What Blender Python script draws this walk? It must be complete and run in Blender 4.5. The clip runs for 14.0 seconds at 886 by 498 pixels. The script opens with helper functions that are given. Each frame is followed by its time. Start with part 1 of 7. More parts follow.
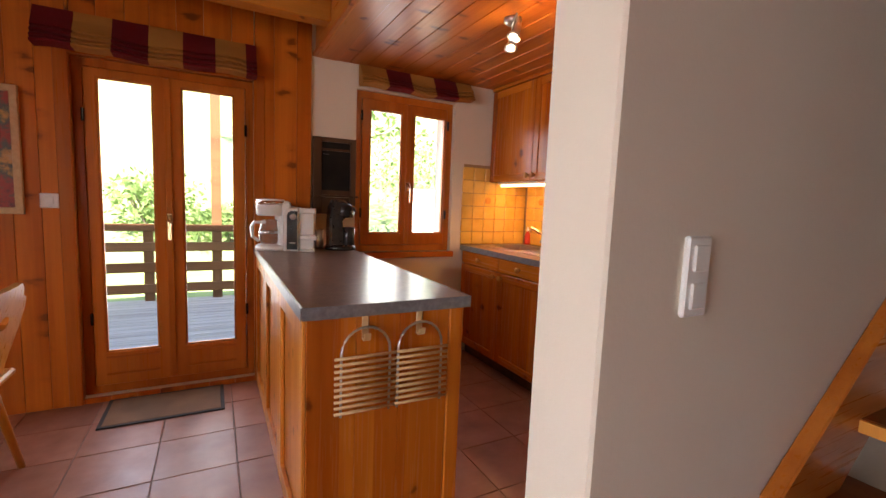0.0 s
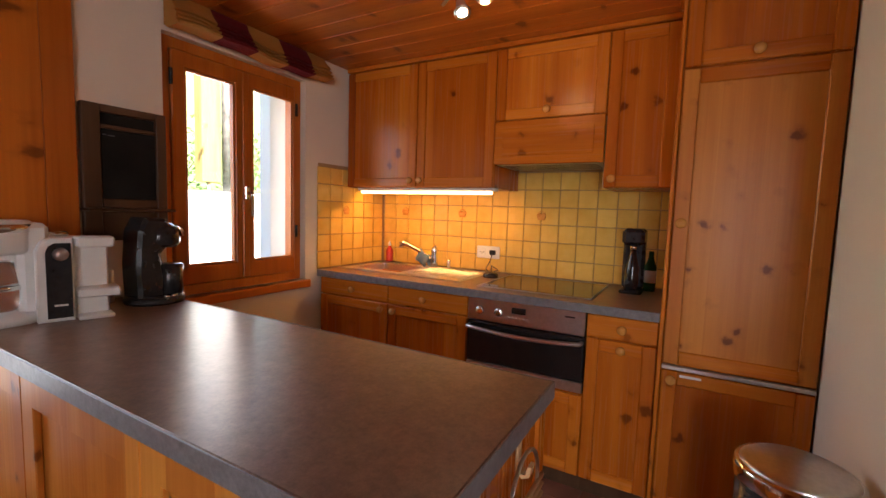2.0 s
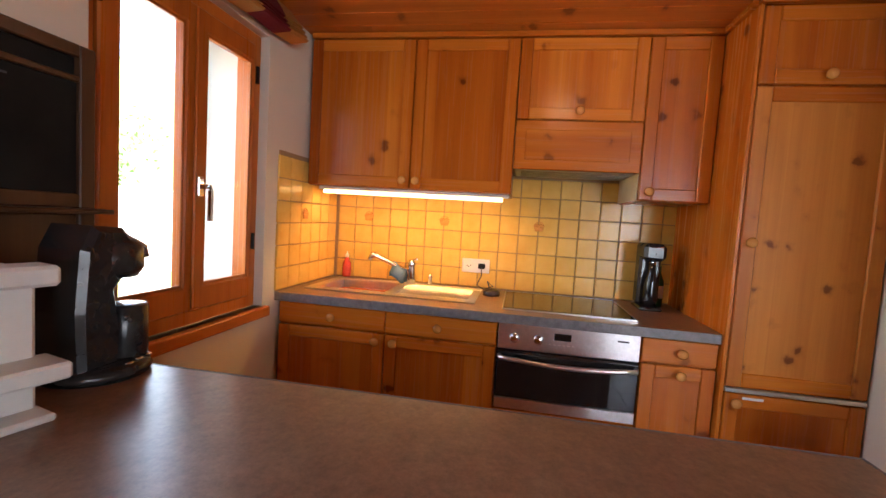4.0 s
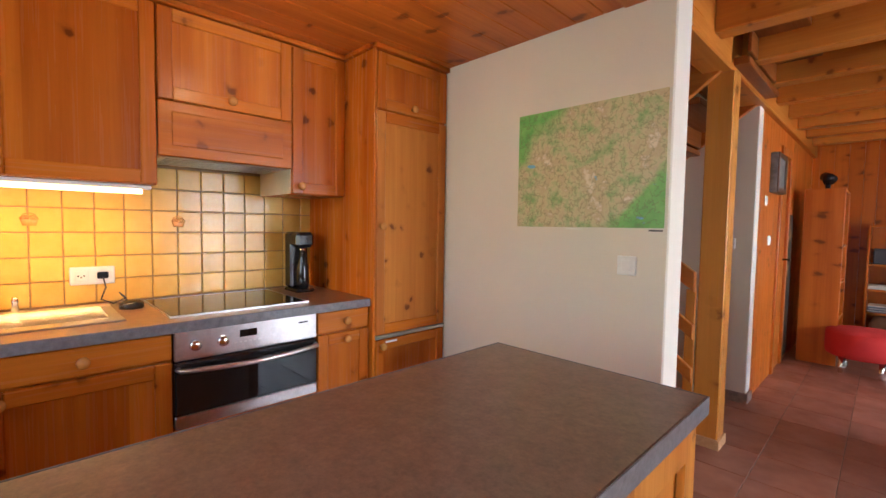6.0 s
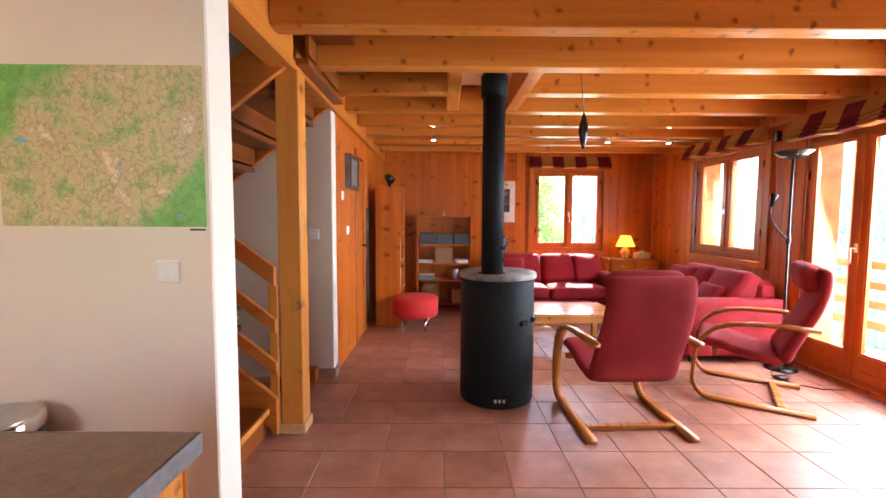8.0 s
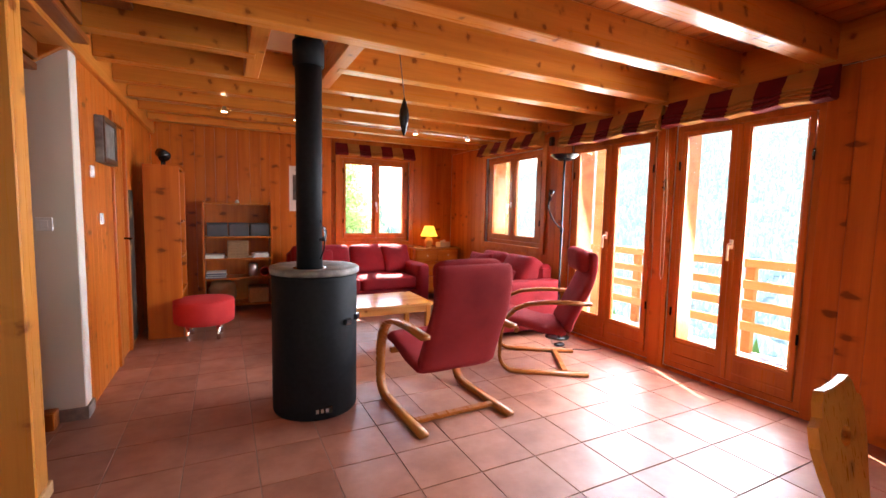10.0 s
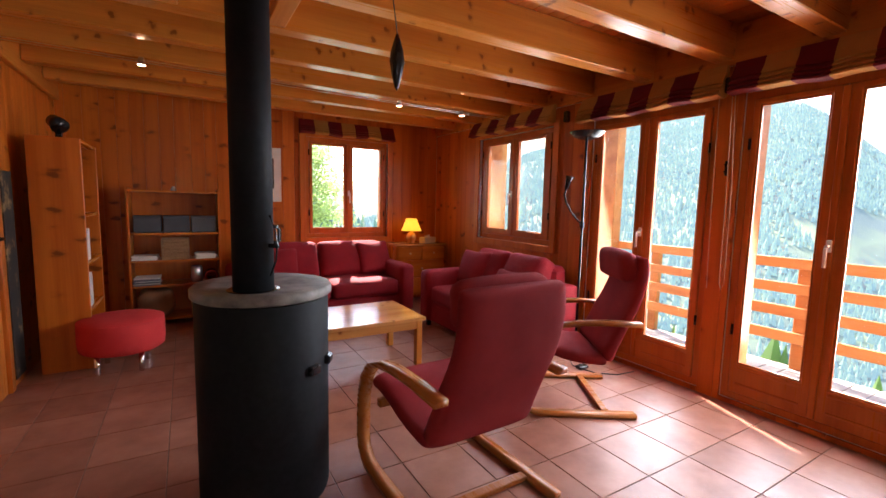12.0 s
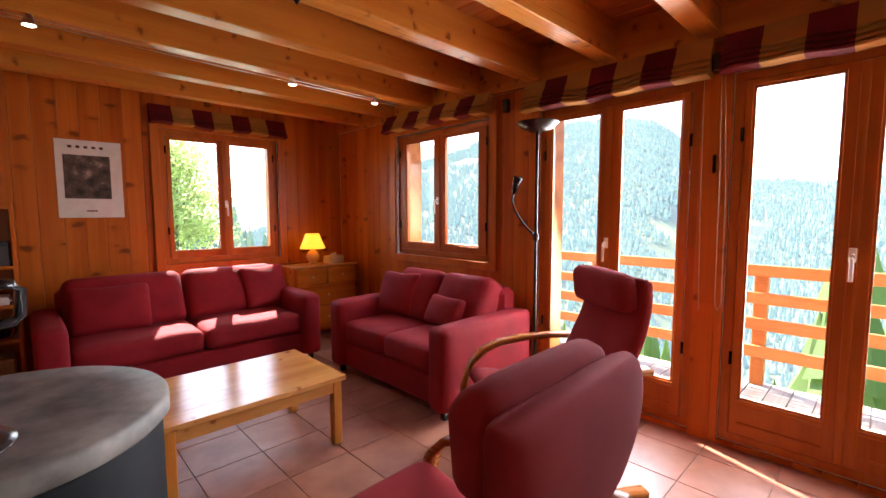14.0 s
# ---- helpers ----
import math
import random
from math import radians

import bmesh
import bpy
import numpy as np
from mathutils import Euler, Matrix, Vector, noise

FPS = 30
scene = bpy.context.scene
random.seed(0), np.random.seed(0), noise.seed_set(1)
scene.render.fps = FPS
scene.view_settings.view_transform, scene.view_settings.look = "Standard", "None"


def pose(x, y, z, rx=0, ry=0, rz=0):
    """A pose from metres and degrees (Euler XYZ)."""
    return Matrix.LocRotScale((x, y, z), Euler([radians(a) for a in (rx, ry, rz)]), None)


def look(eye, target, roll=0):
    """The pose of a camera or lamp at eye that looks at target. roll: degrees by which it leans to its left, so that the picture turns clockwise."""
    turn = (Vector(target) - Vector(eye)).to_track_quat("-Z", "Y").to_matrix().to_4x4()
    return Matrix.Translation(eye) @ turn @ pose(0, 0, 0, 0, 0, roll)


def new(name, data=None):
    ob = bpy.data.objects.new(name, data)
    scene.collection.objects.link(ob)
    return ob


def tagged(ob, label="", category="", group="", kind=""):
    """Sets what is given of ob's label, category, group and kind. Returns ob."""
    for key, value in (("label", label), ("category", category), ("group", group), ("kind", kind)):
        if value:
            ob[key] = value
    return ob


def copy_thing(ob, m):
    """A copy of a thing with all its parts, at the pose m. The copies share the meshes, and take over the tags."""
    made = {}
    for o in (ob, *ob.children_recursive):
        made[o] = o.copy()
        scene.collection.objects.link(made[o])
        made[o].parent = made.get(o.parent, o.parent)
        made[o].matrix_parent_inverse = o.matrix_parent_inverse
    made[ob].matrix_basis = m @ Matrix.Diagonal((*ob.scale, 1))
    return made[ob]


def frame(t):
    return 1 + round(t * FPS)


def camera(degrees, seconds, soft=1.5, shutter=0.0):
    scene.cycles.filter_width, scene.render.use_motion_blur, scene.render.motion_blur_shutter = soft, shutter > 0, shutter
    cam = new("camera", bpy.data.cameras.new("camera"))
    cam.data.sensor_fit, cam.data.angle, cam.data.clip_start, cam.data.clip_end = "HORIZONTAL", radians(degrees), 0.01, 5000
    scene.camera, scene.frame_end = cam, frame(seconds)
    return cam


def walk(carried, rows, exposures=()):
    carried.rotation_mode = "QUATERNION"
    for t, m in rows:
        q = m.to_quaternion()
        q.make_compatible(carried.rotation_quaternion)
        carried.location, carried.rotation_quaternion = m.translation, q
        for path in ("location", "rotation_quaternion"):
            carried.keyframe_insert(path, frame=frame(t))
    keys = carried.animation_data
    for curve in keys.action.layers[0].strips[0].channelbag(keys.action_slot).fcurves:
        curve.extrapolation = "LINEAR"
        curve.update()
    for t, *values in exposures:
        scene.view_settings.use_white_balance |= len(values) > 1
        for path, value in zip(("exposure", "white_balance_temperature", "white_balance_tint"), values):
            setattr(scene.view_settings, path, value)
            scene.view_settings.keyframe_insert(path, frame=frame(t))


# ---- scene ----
cam = camera(91.2, 14.0)
PATH = [
    (0, (0.183, 0.392, 1.246), (1.116, 2.149, 1.036), 2.3),
    (0.5, (0.13, 0.656, 1.257), (1.303, 2.263, 1.054), 1.5),
    (1, (0.095, 0.934, 1.261), (1.415, 2.429, 1.106), 0.6),
    (1.5, (0.077, 1.197, 1.293), (1.595, 2.488, 1.131), 3.2),
    (2, (0.027, 1.483, 1.299), (1.762, 2.462, 1.124), 1.8),
    (2.2, (0.025, 1.573, 1.302), (1.79, 2.498, 1.128), 2.8),
    (4.5, (0.176, 2.602, 1.294), (2.159, 2.381, 1.166), 2.5),
    (5, (0.204, 2.795, 1.255), (1.927, 1.789, 1.11), 3.6),
    (5.5, (0.173, 2.866, 1.279), (1.761, 1.655, 1.164), 2.2),
    (6, (0.148, 2.837, 1.285), (1.578, 1.443, 1.18), 0.9),
    (6.5, (0.113, 2.8, 1.289), (1.303, 1.193, 1.246), 0.4),
    (7, (-0.002, 2.683, 1.303), (0.794, 0.85, 1.218), 0.5),
    (7.5, (-0.044, 2.596, 1.286), (0.386, 0.645, 1.19), -0.3),
    (8, (-0.046, 2.543, 1.322), (-0.057, 0.547, 1.183), 0.3),
    (8.5, (0.015, 2.495, 1.323), (-0.385, 0.541, 1.18), -0.5),
    (9, (0.064, 2.469, 1.32), (-0.508, 0.559, 1.161), 0.2),
    (11.3, (0.007, 1.727, 1.292), (-1.143, 0.099, 1.127), 0.9),
    (11.5, (-0.058, 1.627, 1.317), (-1.179, -0.02, 1.141), 0.1),
    (12, (-0.186, 1.341, 1.302), (-1.203, -0.369, 1.092), 1.3),
    (12.5, (-0.266, 1.101, 1.3), (-1.263, -0.62, 1.094), 1.9),
    (13, (-0.323, 0.846, 1.311), (-1.485, -0.771, 1.121), -0.3),
    (13.5, (-0.39, 0.63, 1.295), (-1.579, -0.969, 1.118), -0.0),
    (14, (-0.538, 0.473, 1.311), (-1.925, -0.957, 1.144), -0.1),
]
walk(cam, [(t, look(eye, target, roll)) for t, eye, target, roll in PATH],
     [(0, 2.88, 7000, 19), (0.5, 2.7, 6450, 15), (1.5, 2.55, 6750, 17), (4.5, 3.05, 6000, 10), (5, 3.1, 5950, 9), (6.5, 3.5, 5950, 10), (7.5, 3.75, 6000, 11),
      (9, 3.75, 6350, 15), (11.3, 2.8, 6450, 17), (12.5, 2.6, 6400, 17), (14, 2.75, 6600, 18)])

# ---------------------------------------------------------------- daylight and lamps
SUN_EL, SUN_AZ = radians(48.0), radians(20.0)      # the sun stands behind the sofa wall, a little to the valley side
world = bpy.data.worlds.new("World")
scene.world = world
world.use_nodes = True
wn = world.node_tree.nodes
sky = wn.new("ShaderNodeTexSky")
sky.sky_type, sky.sun_disc = "NISHITA", False
sky.sun_elevation, sky.sun_rotation = SUN_EL, math.pi + SUN_AZ
wn["Background"].inputs["Strength"].default_value = 0.15
world.node_tree.links.new(sky.outputs[0], wn["Background"].inputs["Color"])
sun = new("sun", bpy.data.lights.new("sun", "SUN"))
sun.data.energy, sun.data.angle, sun.data.color = 5.0, radians(0.5), (1.0, 0.95, 0.86)
travel = Vector((math.sin(SUN_AZ) * math.cos(SUN_EL), math.cos(SUN_AZ) * math.cos(SUN_EL), -math.sin(SUN_EL)))
sun.matrix_world = look((0, 0, 12), Vector((0, 0, 12)) + travel)


def area(name, eye, target, w, h, watts, colour):
    lamp = new(name, bpy.data.lights.new(name, "AREA"))
    lamp.data.shape, lamp.data.size, lamp.data.size_y = "RECTANGLE", w, h
    lamp.data.energy, lamp.data.color = watts, colour
    lamp.matrix_world = look(eye, target)
    return lamp


def point(name, at, radius, watts, colour):
    lamp = new(name, bpy.data.lights.new(name, "POINT"))
    lamp.data.shadow_soft_size, lamp.data.energy, lamp.data.color = radius, watts, colour
    lamp.location = at
    return lamp


# the sky's light in the window openings
SKY = (0.90, 0.95, 1.0)
for name, eye, target, w, h, watts in (
        ("sky_door", (-3.64, -0.83, 1.12), (-1.0, -0.83, 0.1), 0.95, 1.80, 13.0),
        ("sky_door", (-3.64, 0.36, 1.12), (-1.0, 0.36, 0.1), 0.90, 1.80, 13.0),
        ("sky_window", (-3.64, -2.43, 1.50), (-1.6, -2.43, 0.3), 1.10, 1.0, 4.2),
        ("sky_window", (-2.0, -4.47, 1.47), (-2.0, -2.4, 0.2), 0.95, 1.05, 1.2),
        ("sky_door", (-0.04, 3.84, 1.1), (-0.04, 1.9, 0.1), 0.80, 1.65, 2.2),
        ("sky_window", (1.49, 3.84, 1.46), (1.49, 0, 1.3), 0.65, 0.95, 1.25)):
    area(name, eye, target, w, h, watts, SKY).data.spread = radians(150)
WARM = (1.0, 0.49, 0.14)
area("strip_light", (2.36, 2.93, 1.418), (2.40, 2.93, 0.5), 0.95, 0.03, 0.85, WARM)
bpy.data.objects["strip_light"].rotation_euler = (0, 0, radians(90))
point("table_lamp_light", (-2.82, -3.92, 0.99), 0.03, 0.8, (1.0, 0.6, 0.22))
for k, (sx, sy) in enumerate(((0.04, -2.42), (-1.96, -2.505), (-2.68, -2.537))):
    point("spot_light", (sx, sy, 2.20), 0.02, 0.25, (1.0, 0.72, 0.42))
point("kitchen_spot_light", (1.50, 2.17, 2.00), 0.03, 0.5, (1.0, 0.70, 0.40))

# ---------------------------------------------------------------- materials


def material(name, colour, rough=0.5, metal=0.0, spec=0.5):
    m = bpy.data.materials.new(name)
    m.use_nodes = True
    b = m.node_tree.nodes["Principled BSDF"]
    b.inputs["Base Color"].default_value = (*colour, 1)
    b.inputs["Roughness"].default_value, b.inputs["Metallic"].default_value = rough, metal
    b.inputs["Specular IOR Level"].default_value = spec
    return m


def nodes_of(m):
    nt = m.node_tree
    return nt.nodes, nt.links, nt.nodes["Principled BSDF"]


def coords(m, scale, jitter=True):
    """Object coordinates, shifted by a chance amount for each object, scaled."""
    n, l, b = nodes_of(m)
    tc, mp = n.new("ShaderNodeTexCoord"), n.new("ShaderNodeMapping")
    l.new(tc.outputs["Object"], mp.inputs["Vector"])
    mp.inputs["Scale"].default_value = scale
    if jitter:
        info, mul = n.new("ShaderNodeObjectInfo"), n.new("ShaderNodeVectorMath")
        mul.operation = "SCALE"
        mul.inputs[0].default_value = (17.3, 29.1, 41.7)
        l.new(info.outputs["Random"], mul.inputs["Scale"])
        l.new(mul.outputs[0], mp.inputs["Location"])
    return mp.outputs["Vector"]


def noise_tex(m, vec, scale, detail=4.0, rough=0.55):
    n, l, b = nodes_of(m)
    t = n.new("ShaderNodeTexNoise")
    t.inputs["Scale"].default_value, t.inputs["Detail"].default_value, t.inputs["Roughness"].default_value = scale, detail, rough
    l.new(vec, t.inputs["Vector"])
    return t.outputs["Fac"]


def ramp(m, fac, stops):
    n, l, b = nodes_of(m)
    r = n.new("ShaderNodeValToRGB")
    e = r.color_ramp.elements
    while len(e) < len(stops):
        e.new(0.5)
    for el, (p, c) in zip(e, stops):
        el.position, el.color = p, (*c, 1)
    l.new(fac, r.inputs["Fac"])
    return r.outputs["Color"]


def mix(m, fac, a, c, mode="MIX"):
    n, l, b = nodes_of(m)
    x = n.new("ShaderNodeMix")
    x.data_type, x.blend_type = "RGBA", mode
    for sock, val in ((x.inputs[0], fac), (x.inputs[6], a), (x.inputs[7], c)):
        if hasattr(val, "is_linked"):
            l.new(val, sock)
        elif isinstance(val, tuple):
            sock.default_value = (*val, 1)
        else:
            sock.default_value = val
    return x.outputs[2]


def bump(m, height, strength, dist=0.002):
    n, l, b = nodes_of(m)
    bn = n.new("ShaderNodeBump")
    bn.inputs["Strength"].default_value, bn.inputs["Distance"].default_value = strength, dist
    l.new(height, bn.inputs["Height"])
    l.new(bn.outputs["Normal"], b.inputs["Normal"])


def pine(name, axis, light, dark, rough=0.32, knots=1.0, knot_scale=8.0, keep=0.45, size=1.0, squat=1.15, staves=0.0):
    """Knotty pine, grain along the object's own axis."""
    m = material(name, light, rough, 0, 0.24)
    n, l, b = nodes_of(m)
    ax = "XYZ".index(axis)

    def stretched(across, along):
        sc = [across] * 3
        sc[ax] = along
        return coords(m, sc)

    warp = noise_tex(m, stretched(9.0, 0.5), 1.0, 4.0, 0.55)
    broad = ramp(m, warp, [(0.30, dark), (0.55, light), (0.78, tuple(min(1, c * 1.10) for c in light))])
    fine = noise_tex(m, stretched(85.0, 1.8), 1.0, 3.0, 0.6)
    streak = ramp(m, fine, [(0.35, (0.80, 0.70, 0.60)), (0.62, (1.0, 1.0, 1.0))])
    col = mix(m, 0.34, broad, streak, "MULTIPLY")
    if knots:
        vo = n.new("ShaderNodeTexVoronoi")
        vo.inputs["Scale"].default_value, vo.inputs["Randomness"].default_value = 1.0, 1.0
        where = stretched(knot_scale, knot_scale * squat)
        wob, far = n.new("ShaderNodeTexNoise"), n.new("ShaderNodeVectorMath")
        wob.inputs["Scale"].default_value, wob.inputs["Detail"].default_value = 2.2, 3.0
        far.operation = "MULTIPLY_ADD"
        far.inputs[1].default_value = (0.55, 0.55, 0.55)
        l.new(where, wob.inputs["Vector"])
        l.new(wob.outputs["Color"], far.inputs[0])
        l.new(where, far.inputs[2])
        l.new(far.outputs[0], vo.inputs["Vector"])
        disc = ramp(m, vo.outputs["Distance"], [(0.0, (1, 1, 1)), (0.13 * size, (0.95, 0.95, 0.95)), (0.17 * size, (0.60, 0.60, 0.60)), (0.22 * size, (0.20, 0.20, 0.20)), (0.36 * size, (0, 0, 0))])
        sep = n.new("ShaderNodeSeparateColor")
        l.new(vo.outputs["Color"], sep.inputs[0])
        some = n.new("ShaderNodeMath")
        some.operation = "LESS_THAN"
        some.inputs[1].default_value = keep
        l.new(sep.outputs[0], some.inputs[0])
        k1 = n.new("ShaderNodeMath")
        k1.operation = "MULTIPLY"
        l.new(disc, k1.inputs[0])
        l.new(some.outputs[0], k1.inputs[1])
        k2 = n.new("ShaderNodeMath")
        k2.operation = "MULTIPLY"
        k2.inputs[1].default_value = 0.88 * knots
        l.new(k1.outputs[0], k2.inputs[0])
        col = mix(m, k2.outputs[0], col, (0.150, 0.034, 0.006))
    if staves:
        # boards glued from narrow staves of differing tone
        tc, add, cut, white = n.new("ShaderNodeTexCoord"), n.new("ShaderNodeVectorMath"), n.new("ShaderNodeMath"), n.new("ShaderNodeTexWhiteNoise")
        add.operation, cut.operation, white.noise_dimensions = "DOT_PRODUCT", "FLOOR", "1D"
        add.inputs[1].default_value = tuple(0.0 if k == ax else staves for k in range(3))
        l.new(tc.outputs["Object"], add.inputs[0])
        l.new(add.outputs["Value"], cut.inputs[0])
        l.new(cut.outputs[0], white.inputs["W"])
        col = mix(m, 1.0, col, ramp(m, white.outputs["Value"], [(0.0, (0.76, 0.62, 0.52)), (0.5, (0.94, 0.90, 0.86)), (1.0, (1.0, 1.0, 1.0))]), "MULTIPLY")
    # every board a little lighter or darker than its neighbour
    info = n.new("ShaderNodeObjectInfo")
    tone = ramp(m, info.outputs["Random"], [(0.0, (0.80, 0.70, 0.60)), (1.0, (1.0, 1.0, 1.0))])
    l.new(mix(m, 1.0, col, tone, "MULTIPLY"), b.inputs["Base Color"])
    l.new(ramp(m, fine, [(0.3, (rough * 1.15,) * 3), (0.7, (rough * 0.85,) * 3)]), b.inputs["Roughness"])
    bump(m, fine, 0.22, 0.001)
    return m


WALL_L, WALL_D = (0.60, 0.168, 0.018), (0.42, 0.095, 0.009)
BEAM_L, BEAM_D = (0.64, 0.250, 0.043), (0.51, 0.165, 0.023)
CAB_L, CAB_D = (0.62, 0.195, 0.022), (0.44, 0.108, 0.010)
FRAME_L, FRAME_D = (0.52, 0.155, 0.024), (0.39, 0.100, 0.014)
M = {}
M["plank"] = pine("pine_plank", "Z", WALL_L, WALL_D, 0.36, 1.0, 5.2, 0.40, 1.20, 2.0)
M["beam_x"] = pine("pine_beam_x", "X", BEAM_L, BEAM_D, 0.30, 0.9, 9.0, 0.5)
M["beam_y"] = pine("pine_beam_y", "Y", BEAM_L, BEAM_D, 0.32, 0.9, 9.0, 0.5)
M["post"] = pine("pine_post", "Z", (0.63, 0.270, 0.050), (0.52, 0.185, 0.030), 0.30, 1.0, 6.0, 0.5, 1.1, 1.3)
M["ceil"] = pine("pine_ceiling", "Y", (0.54, 0.160, 0.022), (0.38, 0.090, 0.011), 0.34, 1.0, 5.6, 0.45, 1.2, 1.8)
M["frame_z"] = pine("frame_wood_upright", "Z", FRAME_L, FRAME_D, 0.30, 0.0)
M["frame_x"] = pine("frame_wood_x", "X", FRAME_L, FRAME_D, 0.30, 0.0)
M["cab_z"] = pine("cabinet_pine_upright", "Z", CAB_L, CAB_D, 0.26, 1.0, 8.0, 0.50, 0.95, 1.0, 8.3)
M["cab_pale"] = pine("pale_cabinet_pine", "Z", (0.66, 0.265, 0.046), (0.52, 0.165, 0.022), 0.33, 1.0, 11.0, 0.62, 1.0, 1.0, 7.1)
M["cab_y"] = pine("cabinet_pine_across", "Y", CAB_L, CAB_D, 0.26, 0.8, 9.0, 0.3)
M["cab_x"] = pine("cabinet_pine_deep", "X", CAB_L, CAB_D, 0.28, 0.8, 9.0, 0.35)
M["tread"] = pine("stair_pine", "Y", (0.24, 0.068, 0.013), (0.16, 0.040, 0.007), 0.34, 0.4)
M["stringer"] = pine("stair_stringer_pine", "X", (0.54, 0.180, 0.032), (0.38, 0.105, 0.016), 0.30, 0.4)
M["table"] = pine("table_pine", "X", (0.64, 0.32, 0.10), (0.54, 0.23, 0.06), 0.17, 0.8, 9.0, 0.35)
M["birch"] = pine("bent_birch", "Y", (0.42, 0.150, 0.036), (0.32, 0.100, 0.022), 0.28, 0.0)
M["deck"] = pine("deck_board", "X", (0.34, 0.33, 0.31), (0.24, 0.23, 0.22), 0.7, 0.2)
M["rail"] = pine("rail_wood", "Y", (0.50, 0.215, 0.068), (0.38, 0.145, 0.042), 0.45, 0.2)
M["larch"] = pine("weathered_larch", "Z", (0.50, 0.33, 0.13), (0.38, 0.23, 0.08), 0.6, 0.2)
M["rail_x"] = pine("rail_wood_x", "X", (0.15, 0.075, 0.032), (0.11, 0.050, 0.022), 0.55, 0.2)


def plaster(name, colour, rough=0.85):
    m = material(name, colour, rough, 0, 0.3)
    n, l, b = nodes_of(m)
    v = coords(m, (1, 1, 1), False)
    big, small = noise_tex(m, v, 1.3, 3.0), noise_tex(m, v, 110.0, 3.0)
    l.new(ramp(m, big, [(0.3, tuple(c * 0.93 for c in colour)), (0.7, colour)]), b.inputs["Base Color"])
    bump(m, small, 0.25, 0.002)
    return m


M["plaster"] = plaster("white_plaster", (0.74, 0.665, 0.555))
M["white_out"] = plaster("white_render", (0.80, 0.80, 0.80))

# terracotta floor tile, glazed, each tile its own tone
m = material("terracotta_tile", (0.42, 0.17, 0.10), 0.35)
n, l, b = nodes_of(m)
v = coords(m, (1, 1, 1))
blot = ramp(m, noise_tex(m, v, 5.0, 5.0), [(0.28, (0.26, 0.098, 0.058)), (0.55, (0.37, 0.160, 0.098)), (0.8, (0.45, 0.22, 0.145))])
info = n.new("ShaderNodeObjectInfo")
tone = ramp(m, info.outputs["Random"], [(0.0, (0.82, 0.78, 0.76)), (1.0, (1.0, 1.0, 1.0))])
l.new(mix(m, 1.0, blot, tone, "MULTIPLY"), b.inputs["Base Color"])
l.new(ramp(m, noise_tex(m, v, 9.0, 4.0), [(0.3, (0.34, 0.34, 0.34)), (0.7, (0.50, 0.50, 0.50))]), b.inputs["Roughness"])
bump(m, noise_tex(m, v, 14.0, 3.0), 0.10, 0.003)
M["floor_tile"] = m
m = material("terracotta_tile_joined", (0.42, 0.17, 0.10), 0.34)
n, l, b = nodes_of(m)
v = coords(m, (1, 1, 1), False)
blot = ramp(m, noise_tex(m, v, 5.0, 5.0), [(0.28, (0.26, 0.098, 0.058)), (0.55, (0.37, 0.160, 0.098)), (0.8, (0.45, 0.22, 0.145))])
geo = n.new("ShaderNodeNewGeometry")
tone = ramp(m, geo.outputs["Random Per Island"], [(0.0, (0.82, 0.78, 0.76)), (1.0, (1.0, 1.0, 1.0))])
l.new(mix(m, 1.0, blot, tone, "MULTIPLY"), b.inputs["Base Color"])
M["floor_tile_joined"] = m
m = material("grout", (0.16, 0.11, 0.085), 0.9)
n, l, b = nodes_of(m)
l.new(ramp(m, noise_tex(m, coords(m, (1, 1, 1), False), 30.0), [(0.3, (0.19, 0.135, 0.105)), (0.7, (0.29, 0.21, 0.165))]), b.inputs["Base Color"])
M["grout"] = m

# grey-brown mottled laminate
m = material("worktop_laminate", (0.16, 0.12, 0.10), 0.29, 0, 0.55)
n, l, b = nodes_of(m)
v = coords(m, (1, 1, 1), False)
mott = mix(m, 0.45, ramp(m, noise_tex(m, v, 21.0, 7.0, 0.62), [(0.30, (0.130, 0.070, 0.044)), (0.5, (0.200, 0.112, 0.070)), (0.72, (0.300, 0.172, 0.108))]), ramp(m, noise_tex(m, v, 95.0, 5.0, 0.65), [(0.34, (0.125, 0.068, 0.044)), (0.66, (0.29, 0.168, 0.108))]))
l.new(mott, b.inputs["Base Color"])
M["worktop"] = m
m = material("worktop_edge", (0.19, 0.185, 0.20), 0.35)
n, l, b = nodes_of(m)
l.new(ramp(m, noise_tex(m, coords(m, (1, 1, 1), False), 45.0, 6.0, 0.7), [(0.3, (0.105, 0.097, 0.100)), (0.7, (0.215, 0.200, 0.205))]), b.inputs["Base Color"])
M["edge"] = m

# glazed yellow wall tile
m = material("yellow_glazed_tile", (0.62, 0.40, 0.11), 0.19, 0, 0.28)
n, l, b = nodes_of(m)
v = coords(m, (1, 1, 1))
gl = ramp(m, noise_tex(m, v, 12.0, 4.0), [(0.25, (0.70, 0.43, 0.085)), (0.55, (0.77, 0.50, 0.115)), (0.8, (0.80, 0.55, 0.155))])
info = n.new("ShaderNodeObjectInfo")
tone = ramp(m, info.outputs["Random"], [(0.0, (0.90, 0.86, 0.80)), (1.0, (1.0, 1.0, 1.0))])
l.new(mix(m, 1.0, gl, tone, "MULTIPLY"), b.inputs["Base Color"])
bump(m, noise_tex(m, v, 22.0, 2.0), 0.22, 0.003)
M["wall_tile"] = m
M["pale_grout"] = material("tile_joint", (0.34, 0.22, 0.10), 0.7)


